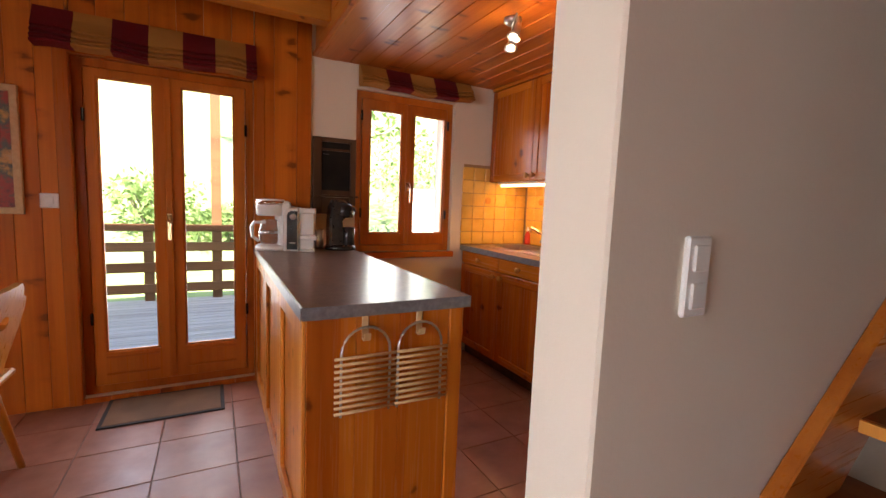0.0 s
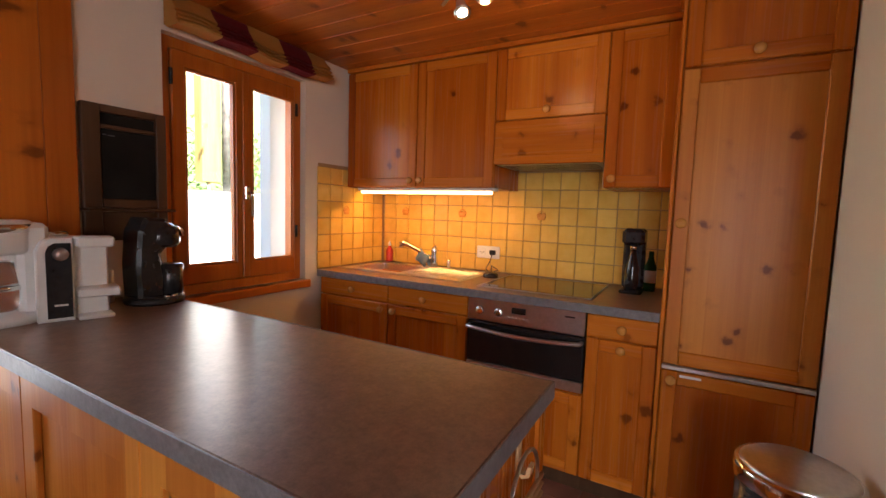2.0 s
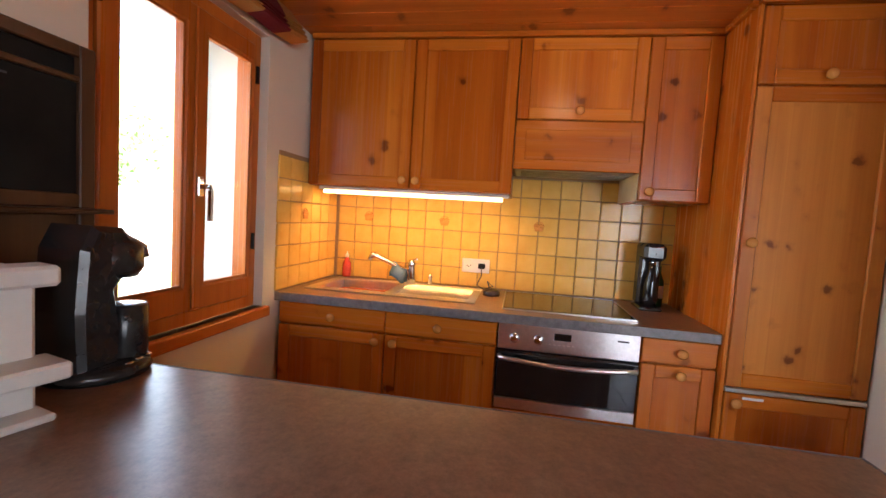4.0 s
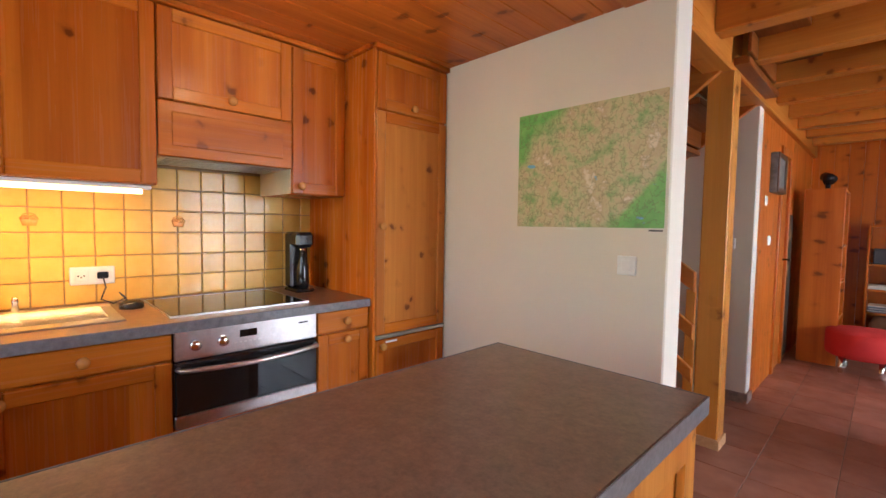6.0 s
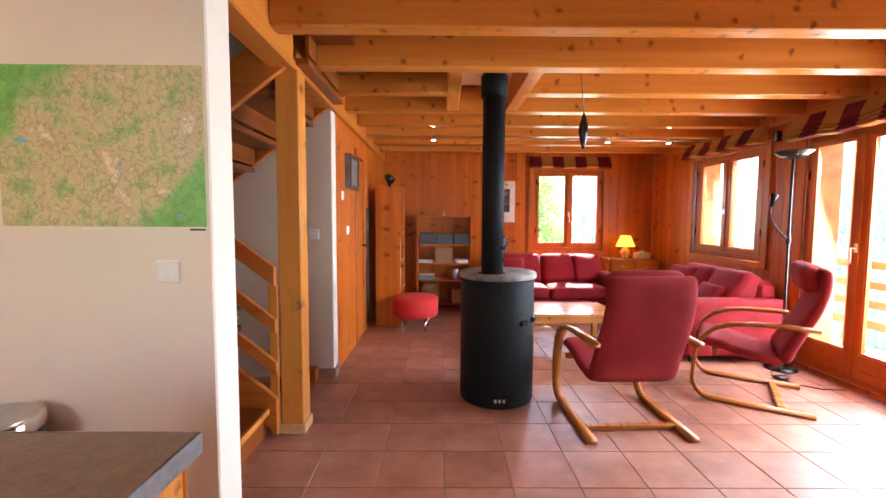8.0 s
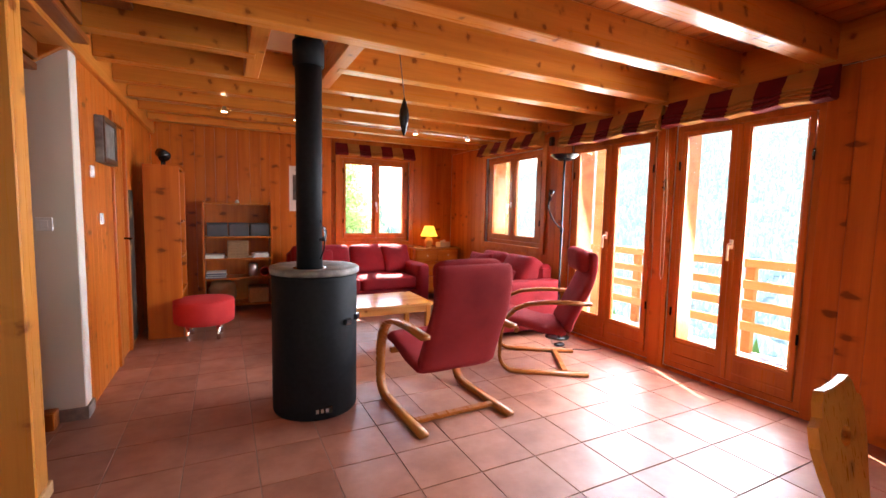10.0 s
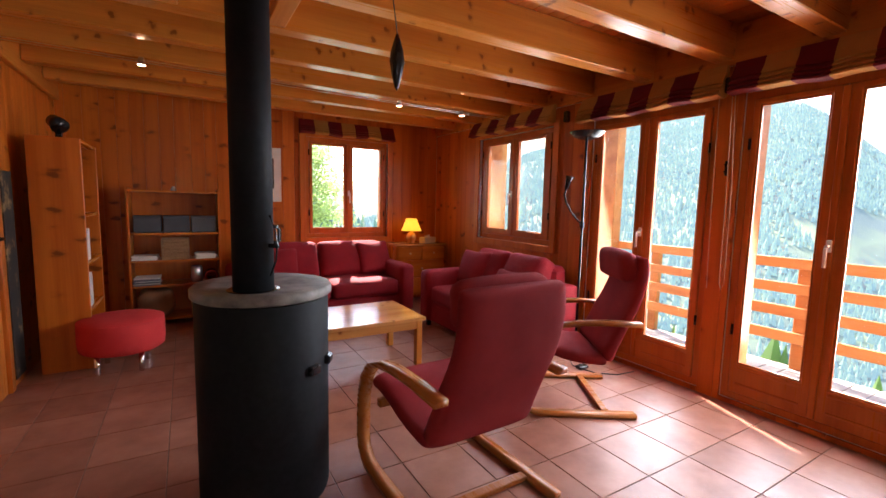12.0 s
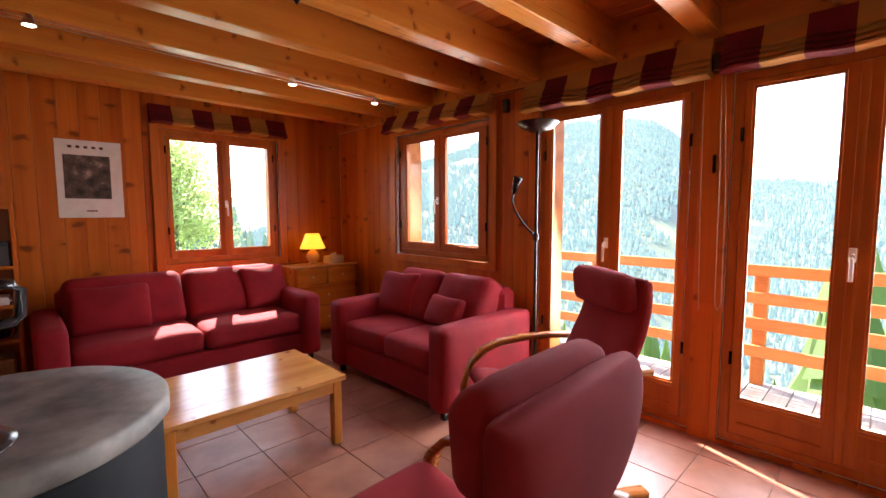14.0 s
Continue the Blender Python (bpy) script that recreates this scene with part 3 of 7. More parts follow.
PD, KW = (-0.50, 0.42, 0.03, 1.97), (1.09, 1.89, 0.86, 2.03)

floor = tagged(finish("floor", box(XBO, XK + 0.15, YBO, YWO, -0.20, -0.005, 0), "grout"), kind="structure", label="terracotta tiled floor with dark joints")
wall_west = wall_with_holes("wall_west", "y", YBO, YWO, XBO, XB - 0.02, -0.2, TOP, [D1, D2, W2], "white_out")
wall_south = wall_with_holes("wall_south", "x", XB - 0.02, XK + 0.15, YBO, YB - 0.02, -0.2, TOP, [W1], "white_out")
wall_north = wall_with_holes("wall_north", "x", XB - 0.02, XK + 0.15, YW, YWO, -0.2, TOP, [PD, KW], "plaster")
wall_east = tagged(finish("wall_east", box(XK, XK + 0.15, YB, YW, 0, TOP, 0), "plaster"), kind="structure")
wall_map = tagged(finish("wall_kitchen", box(0.74, XK, 0.88, 1.045, -0.01, TOP, 0.006), "plaster"), kind="structure", label="white plastered partition beside the kitchen")
wall_stair = tagged(finish("wall_stair", box(0.835, XK, -1.13, -1.0, -0.01, TOP, 0.006), "plaster"), kind="structure", label="white plastered wall behind the stair")
wall_pine = tagged(finish("wall_pine", box(XP + 0.02, XP + 0.12, YB, -1.13, 0, TOP, 0), "plaster"), kind="structure")
wall_gallery = tagged(finish("wall_gallery", box(0.86, 0.93, -1.0, 0.925, ZC, TOP, 0), "plaster"), kind="structure")
roof = tagged(finish("roof", box(XBO - 0.1, XK + 0.6, YBO - 0.1, YWO + 0.2, TOP, TOP + 0.15, 0), "dark_wood"), kind="structure")


def board_ceiling(name, x0, x1, y0, y1, z, hole=None, pitch=0.125):
    bm = bmesh.new()
    x = x0
    while x < x1 - 0.001:
        e = min(x + pitch, x1)
        runs = [(y0, y1)]
        if hole and e > hole[0] and x < hole[1]:
            runs = [(y0, hole[2]), (hole[3], y1)]
        for a, c in runs:
            add_box(bm, x + 0.0015, e - 0.0015, a, c, z, z + 0.02, 0.0025)
        x = e
    return tagged(finish(name, bm, "ceil"), kind="structure")


SHAFT = (-0.66, -0.14, -1.28, -0.28)
board_ceiling("ceiling_living", XB, 0.80, YB, YW, ZC, SHAFT)
board_ceiling("ceiling_kitchen", 0.78, XK, 1.045, YW, ZK)
tagged(finish("ceiling_slab", boxes([(XB, SHAFT[0], YB, YW, ZC + 0.022, ZC + 0.12), (SHAFT[1], 0.86, YB, YW, ZC + 0.022, ZC + 0.12),
       (SHAFT[0], SHAFT[1], YB, SHAFT[2], ZC + 0.022, ZC + 0.12), (SHAFT[0], SHAFT[1], SHAFT[3], YW, ZC + 0.022, ZC + 0.12),
       (0.86, XK, 1.045, YW, ZK + 0.022, ZK + 0.12), (0.90, XK, YB, -1.13, ZC + 0.022, ZC + 0.12)]), "dark_wood"), kind="structure")
tagged(finish("chimney_shaft", boxes([(SHAFT[0] - 0.03, SHAFT[0], SHAFT[2], SHAFT[3], ZC + 0.12, TOP), (SHAFT[1], SHAFT[1] + 0.03, SHAFT[2], SHAFT[3], ZC + 0.12, TOP),
       (SHAFT[0] - 0.03, SHAFT[1] + 0.03, SHAFT[2] - 0.03, SHAFT[2], ZC + 0.12, TOP), (SHAFT[0] - 0.03, SHAFT[1] + 0.03, SHAFT[3], SHAFT[3] + 0.03, ZC + 0.12, TOP)]), "plaster"), kind="structure")

tagged(finish("flue_plate", box(SHAFT[0], SHAFT[1], SHAFT[2], SHAFT[3], ZC - 0.012, ZC + 0.02, 0.002), "plaster"), kind="structure", label="white board closing the ceiling round the flue")

# joists across the living space, header and post
JW = 0.115
joist_y = [0.285 - 0.563 * k for k in range(-6, 8)]
for jy in joist_y:
    spans = [(XB, 0.80)]
    if abs(jy + 0.84) < 0.1:
        spans = [(XB, -0.66), (-0.14, 0.80)]
    for a, c in spans:
        if YB < jy - JW / 2 and jy + JW / 2 < YW:
            ob = finish("joist", box(a, c, -JW / 2, JW / 2, ZJ, ZC, 0.006), "beam_x")
            ob.location = (0, jy, 0)
            tagged(ob, "planed pine ceiling joist with small knots", "beam", "ceiling joists", "structure")
for tx in (-0.66, -0.14):
    ob = finish("trimmer", box(tx - 0.05, tx + 0.05, -1.35, -0.335, ZJ + 0.003, ZC, 0.006), "beam_y")
    tagged(ob, "short pine trimmer beam beside the stove pipe", "beam", "", "structure")
tagged(finish("header_beam", box(0.80, 0.95, YB, YW, 2.185, ZC - 0.001, 0.008), "beam_y"), "long pine header beam over the post", "beam", "", "structure")
tagged(finish("wall_plate", box(XB, XB + 0.03, YB, YW, 2.235, ZC - 0.003, 0.004), "beam_y"), "pine plate along the window wall", "beam", "", "structure")
post = thing("post", pose(0.858, -0.118, 0), "square planed pine post with a light skirting", "post")
part("shaft", box(-0.068, 0.068, -0.068, 0.068, 0, 2.185, 0.006), "post", post)
part("skirting", boxes([(-0.08, 0.08, 0.068, 0.08, 0, 0.06), (-0.08, 0.08, -0.08, -0.068, 0, 0.06), (-0.08, -0.068, -0.068, 0.068, 0, 0.06), (0.068, 0.08, -0.068, 0.068, 0, 0.06)], 0.002), "beech", post, "light wooden skirting")

# ---------------------------------------------------------------- windows and glazed doors


def casement(name, m, w, z0, z1, panes, sash_z, label, door=False, turned=False, handle="white_pl"):
    """A frame w wide in the local x-z plane, room side towards -y. panes: (x0, x1, z0, z1) of the glass."""
    win = thing(name, m, label, "door" if door else "window")
    win["kind"] = "structure"
    fz, fx = M["frame_z"], M["frame_x"]
    fw = 0.05
    part("frame", ring(0, w, z0, z1, fw, fw, fw, fw, -0.02, 0.06), fz, win)
    mid = (panes[0][1] + panes[1][0]) / 2
    for k, (a, c, p0, p1) in enumerate(panes):
        s0, s1 = (fw + 0.002, mid - 0.001) if k == 0 else (mid + 0.001, w - fw - 0.002)
        b0, b1 = z0 + fw + 0.002, z1 - fw - 0.002
        sash = part("sash", ring(s0, s1, b0, b1, a - s0, s1 - c, b1 - p1, p0 - b0, -0.032, 0.02, 0.005), fz, win)
        if door:
            for mz in (b0 + 0.06, p0 - 0.035):
                part("moulding", box(a, c, -0.038, -0.0315, mz, mz + 0.015, 0.003), fx, sash)
        g = part("pane", box(a - 0.008, c + 0.008, -0.008, -0.003, p0 - 0.008, p1 + 0.008, 0), "glass", sash)
        g.visible_shadow = False
        part("bead", ring(a - 0.004, c + 0.004, p0 - 0.004, p1 + 0.004, 0.014, 0.014, 0.014, 0.014, -0.026, -0.009, 0.002), fz, sash)
        for hz in (z0 + 0.22 * (z1 - z0), z0 + 0.82 * (z1 - z0)):
            hx = 0.048 if k == 0 else w - 0.048
            part("hinge", lathe([(0.0, hz), (0.008, hz), (0.008, hz + 0.07), (0.0, hz + 0.07)], 10, None, (hx, -0.037)), "dark_metal", sash, "small dark hinge")
    part("strip", box(mid - 0.018, mid + 0.018, -0.045, -0.033, z0 + fw + 0.01, z1 - fw - 0.01, 0.004), fz, win)
    hz = sash_z
    bm = boxes([(mid - 0.014, mid + 0.014, -0.057, -0.0455, hz - 0.035, hz + 0.035)], 0.004)
    tube([(mid, -0.055, hz), (mid, -0.090, hz), (mid, -0.093, hz - 0.015), (mid, -0.093, hz - 0.12)], 0.009, 8, bm)
    part("handle", bm, handle, win, "lever handle")
    return win


def reveal(name, rows, mat):
    return tagged(finish(name, boxes(rows, 0.003), mat), kind="structure")


# valley wall: local x -> +y, local -y (room side) -> +x
west_m = lambda y: pose(XB - 0.045, y, 0, 0, 0, 90)
casement("door_1", west_m(D1[0]), D1[1] - D1[0], D1[2], D1[3], [(0.10, 0.465, 0.283, 1.965), (0.60, 0.96, 0.283, 1.965)], 1.11, "double glazed balcony door in varnished orange wood", True)
casement("door_2", west_m(D2[0]), D2[1] - D2[0], D2[2], D2[3], [(0.09, 0.444, 0.283, 1.965), (0.573, 0.921, 0.283, 1.965)], 1.11, "double glazed balcony door in varnished orange wood", True)
casement("window_1", west_m(W2[0] + 0.05), W2[1] - W2[0] - 0.1, W2[2] + 0.04, W2[3] - 0.02, [(0.137, 0.545, 1.015, 1.99), (0.675, 1.092, 1.015, 1.99)], 1.42, "two-casement window in varnished orange wood")
south_m = pose(W1[1] - 0.04, YB - 0.045, 0, 0, 0, 180)
casement("window_2", south_m, W1[1] - W1[0] - 0.08, W1[2] + 0.04, W1[3] - 0.02, [(0.081, 0.495, 0.953, 1.99), (0.60, 0.992, 0.953, 1.99)], 1.40, "two-casement window in varnished orange wood")
north_m = lambda x: pose(x, YW + 0.06, 0, 0, 0, 0)
casement("door_3", north_m(PD[0]), PD[1] - PD[0], PD[2], PD[3], [(0.109, 0.376, 0.283, 1.872), (0.518, 0.806, 0.283, 1.872)], 1.08, "double glazed terrace door in varnished orange wood", True, handle="brass")
casement("window_3", north_m(KW[0]), KW[1] - KW[0], KW[2], KW[3], [(0.113, 0.365, 1.0, 1.907), (0.465, 0.732, 1.0, 1.907)], 1.36, "two-casement kitchen window in varnished orange wood", handle="chrome")

# casings on the room side and lined reveals outside
CAS = 0.075
for nm, (a, c, z0, z1), low in (("trim_door", D1, False), ("trim_door", D2, False), ("trim_window", W2, True)):
    if low:
        tagged(finish(nm, ring(a - 0.03, c + 0.03, z0 - 0.03, z1 + 0.03, 0.08, 0.08, 0.05, 0.07, XB + 0.001, XB + 0.024, 0.004, True), "frame_z"), kind="structure")
    tagged(finish("reveal", ring(a, c, z0 - 0.03, z1, *((0.053, 0.053, 0.024, 0.074) if low else (0.012, 0.012, 0.012, 0.034)), XBO - 0.03, XB - 0.108, 0.002, True), "rail"), kind="structure", label="wood-lined window reveal")
a, c, z0, z1 = W1
tagged(finish("trim_window", ring(a - 0.03, c + 0.03, z0 - 0.03, z1 + 0.03, 0.07, 0.07, 0.05, 0.07, YB + 0.001, YB + 0.024), "frame_z"), kind="structure")
tagged(finish("reveal", ring(a, c, z0 - 0.03, z1, 0.043, 0.043, 0.024, 0.074, YBO - 0.03, YB - 0.108, 0.002), "rail"), kind="structure", label="wood-lined window reveal")
a, c, z0, z1 = PD
tagged(finish("trim_door", boxes([(a - 0.06, a + 0.004, YW - 0.032, YW + 0.03, 0, z1 + 0.03), (c - 0.004, c + 0.06, YW - 0.032, YW + 0.03, 0, z1 + 0.03), (a + 0.004, c - 0.004, YW - 0.032, YW + 0.03, z1 - 0.004, z1 + 0.03)], 0.004), "frame_z"), kind="structure")
a, c, z0, z1 = KW
tagged(finish("sill", box(a - 0.005, c + 0.02, YW - 0.03, YW + 0.035, z0 - 0.045, z0 + 0.0, 0.004), "frame_x"), kind="structure", label="orange wooden window sill")

def roman_blind(m, w, h, label, first=0, stripe=0.17, drop=0.0):
    """A gathered striped blind, w wide, h high, hung with its front towards local -y."""
    bl = thing("roman_blind", m, label, "blind", "striped roman blinds")
    prof = [(0.0, h), (-0.028, h), (-0.050, h * 0.74), (-0.078, h * 0.47), (-0.082, h * 0.42), (-0.068, h * 0.395), (-0.092, h * 0.31), (-0.096, h * 0.26), (-0.078, h * 0.235), (-0.105, h * 0.16), (-0.108, h * 0.115), (-0.088, h * 0.09), (-0.116, h * 0.03), (-0.108, -0.004), (-0.030, -0.010), (0.0, 0.008)]
    x, k = 0.0, first
    while x < w - 0.005:
        e = min(w, x + stripe)
        if w - e < 0.05:
            e = w
        bm = bmesh.new()
        cols = []
        for i in range(7):
            u = x + (e - x) * i / 6
            wav = 0.006 * math.sin(u * 9.0) + 0.004 * math.sin(u * 23.0)
            cols.append([bm.verts.new((u, y - (0.006 * math.sin(u * 7.0 + z * 20.0) if y < -0.03 else 0), z + (wav if z < h * 0.5 else 0) - drop * math.sin(math.pi * u / w) * (1 - z / h))) for y, z in prof])
        for a, c in zip(cols, cols[1:]):
            for j in range(len(prof)):
                bm.faces.new((a[j], c[j], c[(j + 1) % len(prof)], a[(j + 1) % len(prof)]))
        bm.faces.new(cols[0])
        bm.faces.new(cols[-1][::-1])
        bmesh.ops.recalc_face_normals(bm, faces=bm.faces[:])
        part("stripe", bm, "blind_red" if k % 2 == 0 else "blind_gold", bl, "dark red stripe" if k % 2 == 0 else "gold stripe")
        x, k = e, k + 1
    return bl


west_b = lambda y, z: pose(XB + 0.033, y, z, 0, 0, 90)
BL = "gathered roman blind, dark red and gold striped,"
roman_blind(west_b(-1.44, 2.035), 1.20, 0.20, BL + " above the balcony door", 1)
cord_blind = roman_blind(west_b(-0.19, 2.035), 1.12, 0.20, BL + " above the balcony door", 0)
roman_blind(west_b(-3.12, 2.10), 1.34, 0.16, BL + " above the window", 0)
roman_blind(pose(-1.39, YB + 0.004, 2.105, 0, 0, 180), 1.22, 0.165, BL + " above the sofa", 0)
roman_blind(pose(-0.62, YW - 0.024, 1.975, 0, 0, 0), 1.05, 0.195, BL + " above the terrace door", 0, 0.165)
roman_blind(pose(1.10, YW - 0.004, 2.045, 0, 0, 0), 0.90, 0.14, BL + " above the kitchen window", 1, 0.19)
for y, z in ((-0.215, 2.10), (-1.62, 2.12)):
    ob = finish("blind_clutch", box(-0.02, 0.035, -0.025, 0.025, -0.05, 0.05, 0.01), "dark_metal")
    ob.location = (XB + 0.05, y, z)
    tagged(ob, "dark pulley bracket of a blind", "bracket", "blind brackets")
for path in ([(-0.085, -0.03, 0.02), (-0.078, -0.03, -0.60), (-0.062, -0.03, -1.27)],
             [(-0.004, -0.03, 0.02), (0.010, -0.03, -0.60), (0.016, -0.03, -1.22), (0.030, -0.03, -1.26), (0.046, -0.03, -1.22), (0.040, -0.03, -0.60), (0.012, -0.03, 0.02)]):
    part("cord", tube(path, 0.0026, 6), "cord", cord_blind, "thin hanging pull cord", True)
ob = finish("cord_cleat", boxes([(0, 0.012, -0.008, 0.008, -0.05, 0.05), (0.012, 0.030, -0.006, 0.006, -0.03, -0.018), (0.012, 0.030, -0.006, 0.006, 0.018, 0.03)], 0.003), "dark_metal")
ob.location = (XB + 0.001, -0.222, 1.575)
tagged(ob, "small dark metal cord cleat between the balcony doors", "cleat")

# ---------------------------------------------------------------- kitchen
splash = tagged(finish("backsplash", boxes([(XK - 0.018, XK, 1.50, YW, 0.90, 1.57), (1.99, XK - 0.018, YW - 0.004, YW, 0.90, 1.57)]), "pale_grout"), kind="structure", label="yellow glazed wall tiles with brownish joints")


def knob(parent, x, y, z, r=0.019):
    """A turned wooden knob that points towards -x."""
    bm = lathe([(0.0, 0.0), (0.010, 0.0), (0.008, 0.012), (r, 0.018), (r * 1.05, 0.027), (r * 0.8, 0.034), (0.0, 0.037)], 14)
    bmesh.ops.rotate(bm, verts=bm.verts[:], cent=(0, 0, 0), matrix=Matrix.Rotation(radians(-90), 3, "Y"))
    bmesh.ops.translate(bm, verts=bm.verts[:], vec=(x, y, z))
    return part("knob", bm, "knob", parent, "turned wooden knob", True)


def panel_door(parent, name, x, y0, y1, z0, z1, knob_at=None, rail=0.055, flat=False, wood="cab_z"):
    """A frame-and-panel front in the plane x, showing towards -x."""
    g = 0.0025
    y0, y1, z0, z1 = y0 + g, y1 - g, z0 + g, z1 - g
    if flat:
        d = part(name, box(x - 0.019, x, y0, y1, z0, z1, 0.004), "cab_y", parent)
    else:
        d = part(name, box(x - 0.012, x - 0.002, y0 + rail - 0.002, y1 - rail + 0.002, z0 + rail - 0.002, z1 - rail + 0.002, 0.003), wood, parent)
        for a in (y0, y1 - rail):
            part("stile", box(x - 0.020, x, a, a + rail, z0, z1, 0.004), wood, d)
        for a in (z0, z1 - rail):
            part("rail", box(x - 0.020, x, y0 + rail, y1 - rail, a, a + rail, 0.004), "cab_y", d)
    if knob_at:
        knob(d, x - 0.019, *knob_at)
    return d


BX = 2.015      # carcass front of the base units


def base_unit(y0, y1, fronts, label):
    c = thing("base_cabinet", pose(0, 0, 0), label, "cabinet", "kitchen base cabinets")
    part("body", boxes([(BX, XK - 0.03, y0 + 0.001, y1 - 0.001, 0.10, 0.868)], 0.002), "cab_z", c)
    part("plinth", box(BX + 0.05, BX + 0.065, y0, y1, 0.0, 0.10, 0), "dark_wood", c, "dark recessed plinth")
    for kind, z0, z1, ky in fronts:
        if kind == "drawer":
            d = panel_door(c, "drawer", BX, y0, y1, z0, z1, (ky, (z0 + z1) / 2), flat=True)
        else:
            panel_door(c, "door", BX, y0, y1, z0, z1, (ky, z1 - 0.035))
    return c


L = "pine base cabinet with a drawer and a panelled door"
base_unit(2.945, 3.47, [("drawer", 0.765, 0.868, 3.20), ("door", 0.10, 0.762, 2.985)], L)
base_unit(2.44, 2.945, [("drawer", 0.765, 0.868, 2.70), ("door", 0.10, 0.762, 2.90)], L)
base_unit(1.56, 1.85, [("drawer", 0.765, 0.868, 1.70), ("door", 0.10, 0.762, 1.70)], "narrow " + L)
c = thing("oven_cabinet", pose(0, 0, 0), "pine cabinet with a deep drawer below the oven", "cabinet")
part("body", boxes([(BX, XK - 0.03, 1.851, 2.439, 0.10, 0.49)], 0.002), "cab_z", c)
part("plinth", box(BX + 0.05, BX + 0.065, 1.85, 2.44, 0.0, 0.10, 0), "dark_wood", c)
panel_door(c, "drawer", BX, 1.85, 2.44, 0.10, 0.485, None)

ov = thing("oven", pose(0, 0, 0), "built-in electric oven with steel panel and black glass door", "oven")
part("body", box(BX, XK - 0.04, 1.855, 2.435, 0.495, 0.866, 0.002), "black_pl", ov)
pn = part("control_panel", box(BX - 0.022, BX, 1.855, 2.435, 0.757, 0.872, 0.004), "steel", ov)
for ky in (2.365, 2.265):
    bm = lathe([(0.022, 0.0), (0.021, 0.016), (0.017, 0.020), (0.0, 0.021)], 20)
    bmesh.ops.rotate(bm, verts=bm.verts[:], cent=(0, 0, 0), matrix=Matrix.Rotation(radians(-90), 3, "Y"))
    bmesh.ops.translate(bm, verts=bm.verts[:], vec=(BX - 0.022, ky, 0.812))
    part("knob", bm, "chrome", pn, "round steel knob", True)
part("display", box(BX - 0.024, BX - 0.0215, 2.13, 2.20, 0.815, 0.845, 0.001), "black_glass", pn, "dark clock display")
for k in range(6):
    part("button", box(BX - 0.0245, BX - 0.0215, 2.115 + k * 0.019, 2.125 + k * 0.019, 0.793, 0.798, 0), "white_pl", pn)
part("badge", box(BX - 0.0235, BX - 0.0215, 1.90, 1.945, 0.835, 0.842, 0), "black_pl", pn)
dr = part("door", box(BX - 0.024, BX - 0.001, 1.855, 2.435, 0.545, 0.752, 0.005), "black_glass", ov, "black glass oven door")
part("door_rail", box(BX - 0.022, BX - 0.001, 1.855, 2.435, 0.495, 0.542, 0.003), "steel", dr, "steel lower edge")
part("handle", tube([(BX - 0.024, 2.425, 0.728)] + [(BX - 0.055 - 0.014 * math.sin(math.pi * t / 12), 2.42 - 0.55 * t / 12, 0.728 - 0.012 * math.sin(math.pi * t / 12)) for t in range(13)] + [(BX - 0.024, 1.865, 0.728)], 0.010, 10), "steel", dr, "bowed steel handle", True)

wt_ = thing("worktop", pose(0, 0, 0), "grey-brown mottled laminate kitchen worktop", "worktop")
SX0, SX1, SY0, SY1 = 2.20, 2.52, 3.02, 3.37   # sink bowl
part("top", boxes([(1.99, SX0, 1.56, YW - 0.003, 0.871, 0.91), (SX1, XK - 0.02, 1.56, YW - 0.003, 0.871, 0.91), (SX0, SX1, 1.56, SY0, 0.871, 0.91), (SX0, SX1, SY1, YW - 0.003, 0.871, 0.91)]), "worktop", wt_)
part("edge", box(1.983, 1.9895, 1.56, YW - 0.003, 0.870, 0.9105, 0.002), "edge", wt_, "grey front edge")

sk = thing("sink", pose(0, 0, 0), "stainless steel sink with ribbed drainer set into the worktop", "sink")
part("rim", boxes([(2.13, SX0, 2.56, 3.42, 0.9105, 0.917), (SX1, 2.585, 2.56, 3.42, 0.9105, 0.917), (SX0, SX1, SY1, 3.42, 0.9105, 0.917), (SX0, SX1, 2.56, SY0, 0.9105, 0.914)], 0.002), "steel", sk)
part("bowl", boxes([(SX0, SX0 + 0.004, SY0, SY1, 0.76, 0.913), (SX1 - 0.004, SX1, SY0, SY1, 0.76, 0.913), (SX0, SX1, SY0, SY0 + 0.004, 0.76, 0.913), (SX0, SX1, SY1 - 0.004, SY1, 0.76, 0.913), (SX0, SX1, SY0, SY1, 0.755, 0.76)]), "steel", sk)
for k in range(9):
    part("rib", box(SX0 + 0.03 + k * 0.031, SX0 + 0.042 + k * 0.031, 2.60, 2.97, 0.914, 0.9175, 0.0015), "steel", sk)
fx, fy = 2.545, 2.97
fc = thing("tap", pose(fx, fy, 0.917), "chrome single-lever kitchen tap", "tap")
part("base", lathe([(0.026, 0), (0.024, 0.03), (0.021, 0.10), (0.024, 0.12), (0.018, 0.135), (0, 0.137)], 20), "chrome", fc, "", True)
part("spout", tube([(0, 0.0, 0.055), (-0.02, 0.06, 0.085), (-0.06, 0.18, 0.145), (-0.068, 0.205, 0.155), (-0.07, 0.222, 0.148), (-0.07, 0.226, 0.128)], [0.013, 0.013, 0.014, 0.019, 0.019, 0.017], 12), "chrome", fc, "", True)
part("lever", tube([(0, 0, 0.125), (-0.03, -0.02, 0.142), (-0.07, -0.05, 0.150)], [0.009, 0.007, 0.006], 8), "chrome", fc, "", True)
